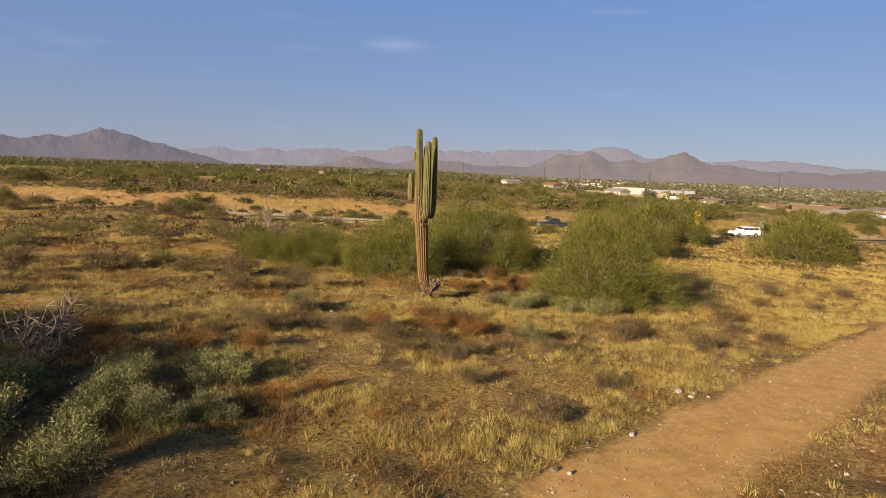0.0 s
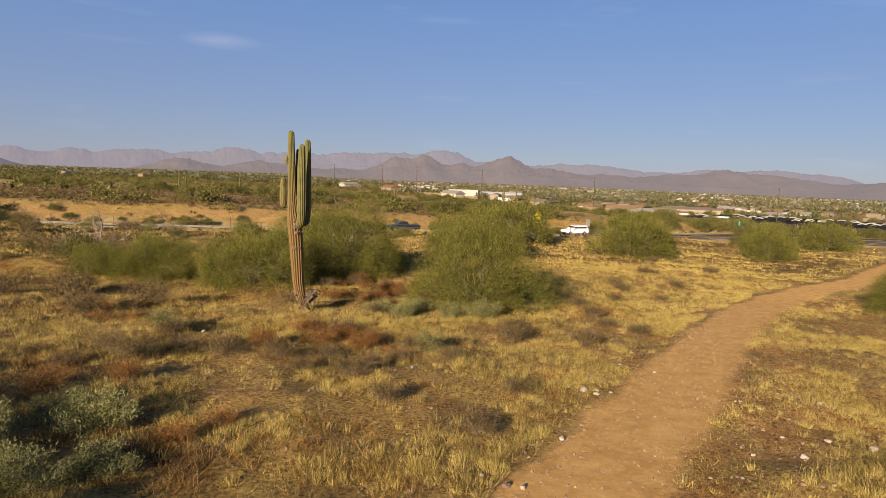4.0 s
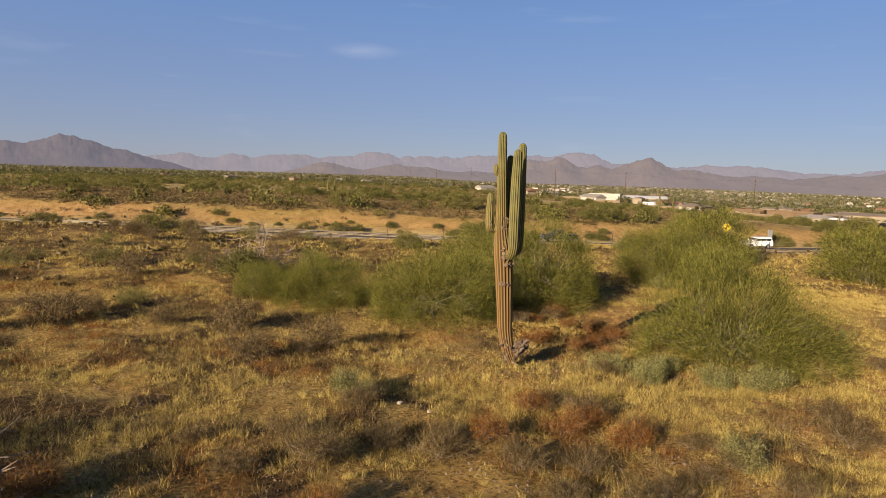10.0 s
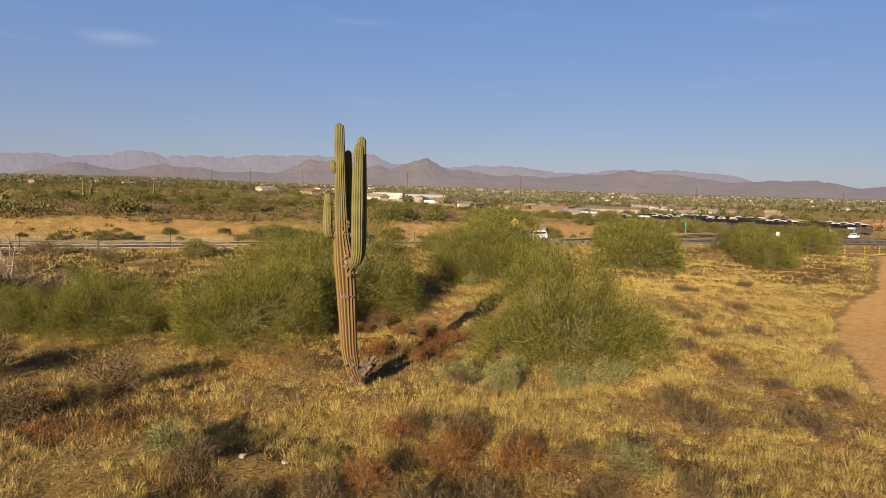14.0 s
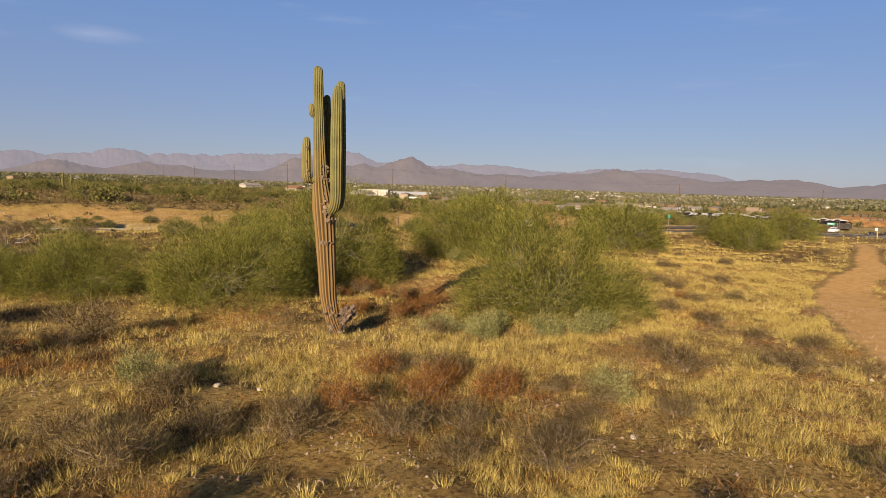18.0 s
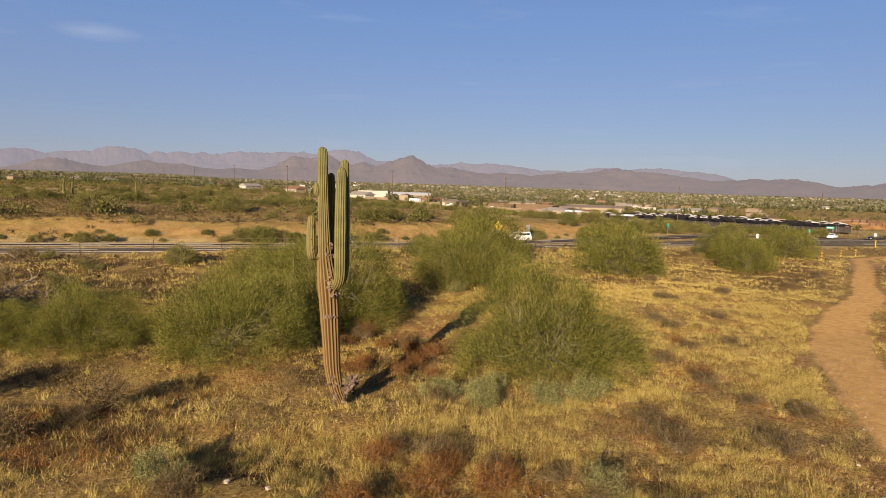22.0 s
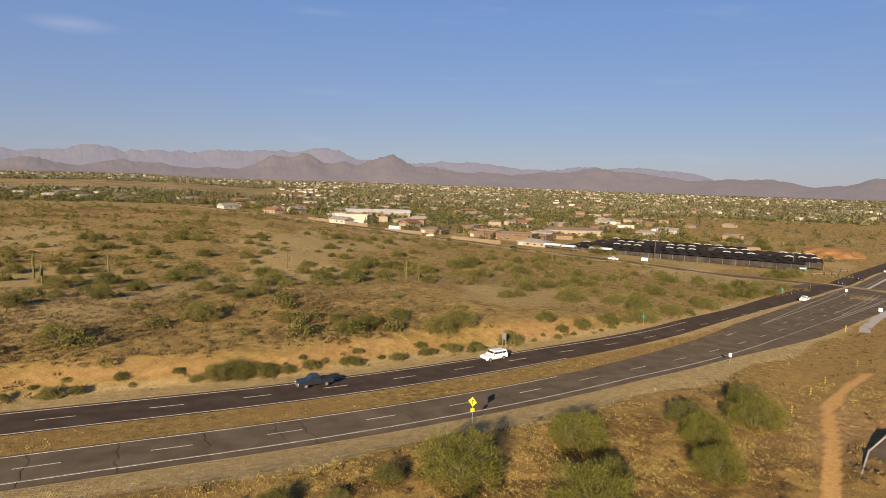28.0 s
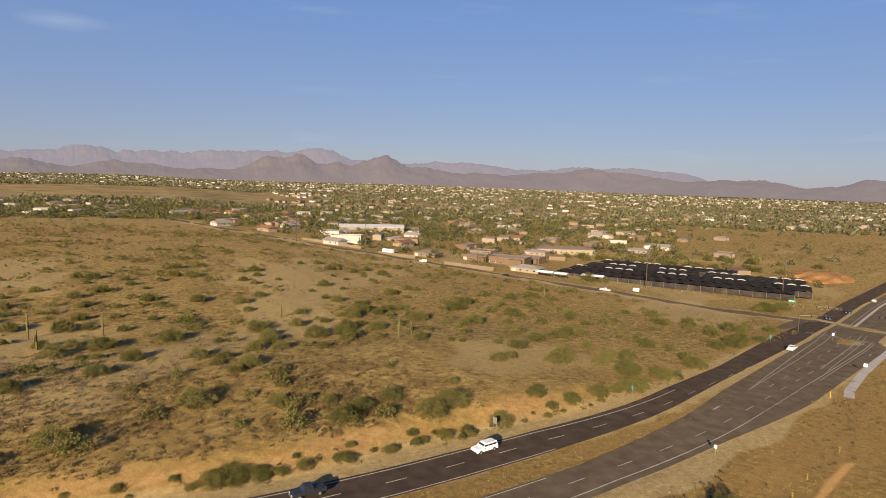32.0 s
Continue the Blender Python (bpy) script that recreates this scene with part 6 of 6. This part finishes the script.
def shade_house(x0, y0, ux, uy, length, depth, hoops, label):
    """A cloth roof on posts; length runs along (ux, uy), depth to its left."""
    turn = math.degrees(math.atan2(uy, ux))
    h = 3.3
    cx, cy = x0 + ux * length / 2 - uy * depth / 2, y0 + uy * length / 2 + ux * depth / 2
    t = thing("shade_house", label, "greenhouse", (x0, y0, float(land(cx, cy))), turn, "shade houses of the nursery")
    nx = max(4, int(length / 6))
    v, f = [], []
    for i in range(nx * 2 + 1):
        for j in (0, 1):
            v.append((length * i / (nx * 2), depth * j, h + (0.55 if i % 2 else 0.0)))
    for i in range(nx * 2):
        f.append((2 * i, 2 * i + 2, 2 * i + 3, 2 * i + 1))
    part("roof_cloth", mesh_from("roof_cloth", v, f, M_SHADE), None, t)
    for nm, size, at in (("side_cloth", (length, 0.04, h - 0.5), (length / 2, 0.02, h / 2 + 0.2)), ("side_cloth", (0.04, depth, h - 0.4), (length, depth / 2, h / 2 + 0.2))):
        bm = bmesh.new()
        box(bm, size, at)
        part(nm, bm, M_SHADE, t)
    for i in range(nx + 1):
        part("post", cyl(bmesh.new(), 0.06, 0.06, h + 0.3, (length * i / nx, -0.06, -0.3), seg=6), M_METAL, t)
    step = length / nx
    for i in range(nx):
        if hoops == 0 or (i * 7 + hoops) % 5 in (0, 3):
            continue
        w, d = step * 0.36, 1.4
        v, f = [], []
        for k in range(9):
            a = math.pi * k / 8
            for o in (0, d):
                v.append((step * (i + 0.5) - math.cos(a) * w, depth - 0.2 - o, h + 0.1 + math.sin(a) * 0.8))
        for k in range(8):
            f.append((2 * k, 2 * k + 2, 2 * k + 3, 2 * k + 1))
        f.append(tuple(2 * k + 1 for k in range(9)))
        part("hoop_end", mesh_from("hoop_end", v, f, M_PLASTIC), None, t, "white plastic greenhouse hoop")


nd = Vector((0.575, -0.82)).normalized()
for back, along, ln, dp, hp in ((0, 0, 122, 14, 0), (15, 2, 128, 20, 1), (36, 6, 66, 20, 3), (37, 76, 52, 22, 2), (58, 10, 82, 17, 1)):
    shade_house(213 + along * nd.x - back * nd.y, 304 + along * nd.y + back * nd.x, nd.x, nd.y, ln, dp, hp, "long black shade-cloth house with white hoops" if hp else "low black shade-cloth house along the road")
# open market stall and trailer in front
M_TENT = plain("white_canopy", (0.72, 0.72, 0.72), rough=0.6)
for k, (x, y, w, d) in enumerate(((196, 289, 9, 6), (203, 284, 7, 6), (219, 277, 12, 6))):
    t = thing("canopy", "white canopy roof on thin posts at the nursery", "canopy", (x, y, float(land(x, y))), -52, "nursery canopies")
    bm = bmesh.new()
    v = [(-w / 2, -d / 2, 2.8), (w / 2, -d / 2, 2.8), (w / 2, d / 2, 2.8), (-w / 2, d / 2, 2.8), (-w / 2, 0, 3.6), (w / 2, 0, 3.6)]
    part("roof", mesh_from("roof", v, [(0, 1, 5, 4), (2, 3, 4, 5), (1, 2, 5), (3, 0, 4), (0, 3, 2, 1)], M_TENT), None, t)
    for a in (-1, 1):
        for b in (-1, 1):
            part("post", cyl(bmesh.new(), 0.05, 0.05, 2.85, (a * (w / 2 - 0.15), b * (d / 2 - 0.15), 0), seg=6), M_METAL, t)
x, y = scatter(1500, 185, 300, 170, 300, lambda x, y: 0 * x + 1)
q = ((x - 206) * nd.x + (y - 262) * nd.y > -30) & (np.abs((x - 222) * -nd.y + (y - 283) * nd.x + 9) < 6)
far_clumps("nursery_stock", "rows of potted green cacti and shrubs for sale", x[q], y[q], 12, 0.9, 1.3, M_SAGE, "plants")
bm = bmesh.new()
t = thing("billboard", "small white roadside board on two posts", "sign", (215.4, 240.2, float(land(215.4, 240.2))), -50)
part("panel", box(bm, (3.0, 0.08, 1.6), (0, 0, 1.7)), M_WHITE, t)
for s in (-1.2, 1.2):
    part("post", cyl(bmesh.new(), 0.06, 0.06, 1.0, (s, 0.0, 0)), M_WOOD_POLE, t)
M_MOUND = material("orange_earth_pile", [(0.17, 0.088, 0.030), (0.26, 0.14, 0.05)], scale=0.3, rough=1, bump=0.6)
bm = bmesh.new()
bmesh.ops.create_icosphere(bm, subdivisions=4, radius=1.0)
for vv in bm.verts:
    vv.co *= 1 + 0.25 * noise.noise(vv.co * 2.5)
    vv.co = Vector((vv.co.x * 26, vv.co.y * 13, max(-0.4, vv.co.z * 6.5)))
me = bpy.data.meshes.new("earth_mound")
bm.to_mesh(me)
bm.free()
me.materials.append(M_MOUND)
mound = tagged(new("earth_mound", me), "long heap of bare orange earth", "earth heap")
mound.matrix_basis = pose(373, 250, float(land(373, 250)) - 1.0, 0, 0, -8)

# ---- houses ----
WALLS = [material("stucco_" + n, [tuple(c * 0.85 for c in col), tuple(min(1, c * 1.1) for c in col)], scale=0.4, rough=0.95, bump=0.2) for n, col in
         (("cream", (0.27, 0.225, 0.155)), ("tan", (0.19, 0.145, 0.088)), ("white", (0.40, 0.37, 0.315)), ("adobe", (0.145, 0.098, 0.058)), ("pink", (0.19, 0.148, 0.105)))]
ROOFS = [material("roof_" + n, [tuple(c * 0.75 for c in col), tuple(min(1, c * 1.15) for c in col)], scale=0.6, rough=0.9, bump=0.4) for n, col in
         (("brown_shingle", (0.19, 0.15, 0.115)), ("terracotta", (0.20, 0.108, 0.062)), ("pale_foam", (0.27, 0.245, 0.205)), ("grey_metal", (0.50, 0.50, 0.49)))]
M_WINDOW = plain("dark_window_glass", (0.03, 0.035, 0.04), rough=0.1, spec=0.6)


def house(w, d, h, style, wall, roof, label, group=""):
    """A one-storey desert house with its long side on x and its front to -y."""
    t = thing("house", label, "house", group=group)
    bm = bmesh.new()
    box(bm, (w, d, h + 0.6), (0, 0, h / 2 - 0.3), bevel=0.06)
    part("wall", bm, wall, t)
    if style == "flat":
        bm = bmesh.new()
        for sx, sy, ax, ay in ((w + 0.2, 0.3, 0, -d / 2), (w + 0.2, 0.3, 0, d / 2), (0.3, d - 0.3, -w / 2, 0), (0.3, d - 0.3, w / 2, 0)):
            box(bm, (sx, sy, 0.7), (ax, ay, h + 0.2), bevel=0.05)
        part("parapet", bm, wall, t)
        bm = bmesh.new()
        box(bm, (w - 0.2, d - 0.2, 0.08), (0, 0, h + 0.03))
        part("roof", bm, ROOFS[2], t)
        bm = bmesh.new()
        box(bm, (w * 0.35, d * 0.5, h * 0.9), (w * 0.28, -d * 0.42, h * 0.45), bevel=0.06)
        part("wing", bm, wall, t)
    else:
        e, r = 0.6, (1.5 if style == "hip" else 2.0)
        x0, y0 = w / 2 + e, d / 2 + e
        rx = x0 - (y0 if style == "hip" else 0.0)
        v = [(-x0, -y0, h), (x0, -y0, h), (x0, y0, h), (-x0, y0, h), (-rx, 0, h + r), (rx, 0, h + r)]
        v += [(a, b, c - 0.22) for a, b, c in v[:4]]
        f = [(0, 1, 5, 4), (2, 3, 4, 5), (1, 2, 5), (3, 0, 4), (6, 7, 1, 0), (7, 8, 2, 1), (8, 9, 3, 2), (9, 6, 0, 3), (9, 8, 7, 6)]
        part("roof", mesh_from("roof", v, f, roof), None, t)
    n = max(2, int(w / 4))
    for i in range(n):
        x = -w / 2 + w * (i + 0.5) / n
        for s in (-1, 1):
            if s < 0 and style == "flat" and x > w * 0.08:
                continue
            bm = bmesh.new()
            if i == 0 and s < 0:
                box(bm, (2.6, 0.1, 2.2), (x, s * (d / 2 + 0.02), 1.1), bevel=0.02)
                part("garage_door", bm, WALLS[2], t)
                continue
            box(bm, (1.5, 0.1, 1.1), (x, s * (d / 2 + 0.02), 1.55), bevel=0.02)
            wd = part("window", bm, WALLS[2], t)
            bm = bmesh.new()
            box(bm, (1.3, 0.04, 0.9), (x, s * (d / 2 + 0.075), 1.55))
            part("pane", bm, M_WINDOW, wd)
    return t


PROTO = [house(16, 10, 2.9, "hip", WALLS[1], ROOFS[0], "tan stucco house with a brown hipped roof", "houses along the side road"),
         house(14, 9, 2.8, "gable", WALLS[0], ROOFS[1], "cream house with a terracotta gable roof", "houses along the side road"),
         house(18, 11, 3.4, "flat", WALLS[3], ROOFS[2], "adobe house with flat roof and parapets", "houses along the side road"),
         house(15, 9, 2.8, "gable", WALLS[2], ROOFS[2], "white house with a pale gable roof", "houses along the side road"),
         house(16, 12, 3.2, "flat", WALLS[4], ROOFS[2], "pink stucco house with a flat roof", "houses along the side road"),
         house(17, 10, 2.8, "hip", WALLS[0], ROOFS[2], "cream house with a pale hipped roof", "houses along the side road")]
AT = [(164, 372, 0, -58), (90, 522, 1, -60), (192, 356, 2, -62), (120, 432, 3, -62), (214, 388, 4, -55), (262, 392, 5, -58)]
for x, y, i, turn in AT:
    PROTO[i].matrix_basis = pose(x, y, float(land(x, y)), 0, 0, turn)


def past_side(x, y):
    """Metres beyond the side road, on the town's side."""
    return (x - 154) * 0.885 + (y - 329) * 0.466


spots_taken = [(x, y) for x, y, _, _ in AT] + [(204, 345), (290, 400), (150, 470), (200, 600)]
rh = random.Random(21)
made = 0
while made < 52:
    d = rh.uniform(260, 900)
    az = radians(rh.uniform(-6, 50))
    x, y = d * math.sin(az), d * math.cos(az)
    ps = past_side(x, y)
    if ps < 24 or ps > 420 or any(math.hypot(x - a, y - b) < 27 for a, b in spots_taken) or (x > 205 and y < 350) or float(road_off(np.array(x), np.array(y))) < 70:
        continue
    spots_taken.append((x, y))
    i = rh.randrange(6)
    copy_thing(PROTO[i], pose(x, y, float(land(x, y)), 0, 0, rh.choice((-60, 30, -58, 33))))
    made += 1
big = house(22, 9, 5.5, "flat", WALLS[2], ROOFS[2], "white two-storey building with arches of dark windows")
big.matrix_basis = pose(133, 446, float(land(133, 446)), 0, 0, -30)
barn = house(60, 22, 5.0, "gable", WALLS[0], ROOFS[3], "long barn with a pale metal gable roof")
barn.matrix_basis = pose(196, 570, float(land(196, 570)), 0, 0, -20)
ranch = house(44, 16, 4.2, "hip", WALLS[0], ROOFS[0], "long beige house with a hipped roof and arcade")
ranch.matrix_basis = pose(292, 398, float(land(292, 398)), 0, 0, -28)
adobe = house(26, 14, 4.4, "flat", WALLS[3], ROOFS[2], "large adobe house behind a low wall")
adobe.matrix_basis = pose(206, 343, float(land(206, 343)), 0, 0, -52)


# low walls along the side road
for k, (x, y, ln) in enumerate(((124, 417, 26), (142, 372, 30), (166, 322, 34), (108, 448, 22))):
    t = thing("garden_wall", "low tan block wall along the side road", "wall", (x, y, float(land(x, y)) - 0.3), -62, "garden walls")
    bm = bmesh.new()
    box(bm, (ln, 0.25, 2.0), (0, 0, 1.0), bevel=0.02)
    part("wall", bm, WALLS[1], t)
    bm = bmesh.new()
    box(bm, (ln + 0.1, 0.34, 0.12), (0, 0, 2.06), bevel=0.02)
    part("coping", bm, WALLS[0], t)
# white trailer
t = thing("camper_trailer", "white camper trailer parked by a wall", "trailer", (141, 384, float(land(141, 384))), -60)
bm = bmesh.new()
box(bm, (8, 2.5, 2.5), (0, 0, 1.9), bevel=0.2)
part("body", bm, M_CAR_WHITE, t)
for i in (-2.4, 0, 2.4):
    bm = bmesh.new()
    box(bm, (1.0, 0.05, 0.6), (i, -1.26, 2.2), bevel=0.01)
    part("window", bm, M_GLASS, t)
for i in (-0.6, 0.6):
    part("wheel", cyl(bmesh.new(), 0.36, 0.36, 0.25, (i, -1.0, 0.36), Matrix.Rotation(radians(90), 4, "X"), 14), M_TYRE, t)


# ---- the town behind ----
def far_houses(name, label, n, d0, d1, a0, a1, seed, walls, roof, size=0.85):
    """Small far houses: box walls and a low ridged roof each."""
    rng = np.random.default_rng(seed)
    v, f, mi = [], [], []
    while n > 0:
        d = math.sqrt(rng.uniform(d0 ** 2, d1 ** 2))
        az = math.radians(rng.uniform(a0, a1))
        x, y = d * math.sin(az), d * math.cos(az)
        if (past_side(x, y) < 60 and not (math.degrees(az) < 7 and 660 < d < 1020)) or (math.degrees(az) > 46 and 470 < d < 980) or value_noise(np.array(x * 0.006), np.array(y * 0.006), 70) < 0.33 or float(road_off(np.array(x), np.array(y))) < 60 or (math.degrees(az) < 10 and 1050 < d < 1900):
            continue
        n -= 1
        w, l, h, r = rng.uniform(7, 13) * size, rng.uniform(11, 22) * size, rng.uniform(2.6, 4.2), rng.uniform(0.2, 1.8)
        c, s = math.cos(rng.integers(0, 2) * 1.57 - 0.5), math.sin(rng.integers(0, 2) * 1.57 - 0.5)
        c, s = c / math.hypot(c, s), s / math.hypot(c, s)
        z = float(land(x, y))
        b = len(v)
        for px, py, pz in ((-l / 2, -w / 2, -1), (l / 2, -w / 2, -1), (l / 2, w / 2, -1), (-l / 2, w / 2, -1), (-l / 2, -w / 2, h), (l / 2, -w / 2, h), (l / 2, w / 2, h), (-l / 2, w / 2, h), (-l / 2 + 1, 0, h + r), (l / 2 - 1, 0, h + r)):
            v.append((x + px * c - py * s, y + px * s + py * c, z + pz))
        for q, m in (((0, 1, 5, 4), 0), ((1, 2, 6, 5), 0), ((2, 3, 7, 6), 0), ((3, 0, 4, 7), 0), ((4, 5, 9, 8), 1), ((6, 7, 8, 9), 1), ((5, 6, 9), 1), ((7, 4, 8), 1)):
            f.append(tuple(b + k for k in q))
            mi.append(m)
    me = mesh_from(name, v, f, [walls, roof])
    me.polygons.foreach_set("material_index", np.array(mi, np.int32))
    return tagged(new(name, me), label, "town", kind="stuff")


far_houses("far_town", "cream and tan houses of the wide valley town", 130, 420, 1500, -20, 62, 1, WALLS[0], ROOFS[0])
far_houses("far_town", "white houses of the wide valley town", 95, 420, 1900, -24, 62, 2, WALLS[2], ROOFS[2])
far_houses("far_town", "tan houses with terracotta roofs in the town", 110, 420, 1700, -24, 62, 3, WALLS[1], ROOFS[1])
far_houses("far_town", "tiny pale houses far across the valley", 1100, 1700, 3600, -38, 64, 4, WALLS[2], ROOFS[2], 0.8)
far_houses("far_town", "tiny cream houses far across the valley", 800, 1500, 3500, -38, 64, 5, WALLS[0], ROOFS[0], 0.8)


M_TOWN_TREE = leaf_material("town_tree_leaves", [(0.048, 0.052, 0.020), (0.100, 0.103, 0.040), (0.17, 0.163, 0.068)])


# town leaves made paler: distance haze put into the base colour
M_FAR_TREE = leaf_material("hazed_valley_leaves", [(0.085, 0.084, 0.040), (0.150, 0.145, 0.070), (0.225, 0.208, 0.108)])


def town_trees(n, d0, d1, a0, a1, each, size, height, mat, label):
    d = np.sqrt(rng_g.uniform(d0 ** 2, d1 ** 2, n))
    az = np.radians(rng_g.uniform(a0, a1, n))
    x, y = d * np.sin(az), d * np.cos(az)
    k = ((past_side(x, y) > 18) | ((np.degrees(az) < 7) & (d > 640))) & (road_off(x, y) > 45) & (rng_g.random(n) < 0.30 + 0.7 * smooth(0.38, 0.62, value_noise(x * 0.012, y * 0.012, 71)))
    k &= ~((np.degrees(az) < 11 + 6 * value_noise(x * 0.004, y * 0.004, 5)) & (d > 1100) & (d < 1750))
    k &= ~((np.degrees(az) > 46) & (d > 450) & (d < 960) & (rng_g.random(n) < 0.93))
    k &= ~((x > 195) & (x < 330) & (y < 385) & (past_side(x, y) < 130))
    far_clumps("town_trees", label, x[k], y[k], each, size, height, mat, "trees", 0.42 if d0 > 500 else 0.13)


town_trees(12000, 260, 1020, -38, 60, 48, 6.4, 5.4, M_TOWN_TREE, "dark green trees between the houses")
town_trees(8000, 260, 1020, -38, 60, 40, 5.2, 4.2, M_LEAF_DULL, "green trees between the houses")
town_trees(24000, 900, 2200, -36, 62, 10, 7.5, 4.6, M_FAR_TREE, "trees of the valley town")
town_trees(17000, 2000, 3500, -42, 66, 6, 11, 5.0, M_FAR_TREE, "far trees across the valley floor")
x, y = scatter(7000, -420, -30, 120, 900, lambda x, y: 0 * x + 0.5)
far_clumps("scrub", "distant olive scrub on the rising flat", x, y, 8, 2.2, 1.4, M_LEAF_DARK)
x, y = scatter(16000, 190, 900, 200, 700, lambda x, y: 0.25 + 0.75 * patchy(x, y, 0.02, 72, 0.35, 0.6))
k = (road_off(x, y) > 40) & (((x - 213) * 0.82 + (y - 304) * 0.575 > 84) | ((x - 213) * 0.575 - (y - 304) * 0.82 > 140))
far_clumps("scrub", "brush on the open land behind the nursery", x[k], y[k], 16, 1.7, 1.1, M_SCRUB, leaf=0.16)
# tree belt round the nursery
for i, (x, y) in enumerate([(367, 350), (380, 340), (389, 328), (397, 316), (415, 306), (430, 287), (372, 358), (392, 336), (404, 322), (253, 197), (258, 193), (216, 277), (222, 272), (286, 371), (300, 362), (316, 352), (332, 340), (349, 352)] + [(276 + 4.6 * j + 5 * math.sin(j * 2.3), 371 - 4.7 * j + 4 * math.cos(j * 1.7)) for j in range(21)]):
    plant("roadside_tree", FIELD[i % 4], "bushy olive-green tree beside the plant nursery", "tree", x, y, i * 67, 1.7 + 0.25 * (i % 4), "trees round the nursery")
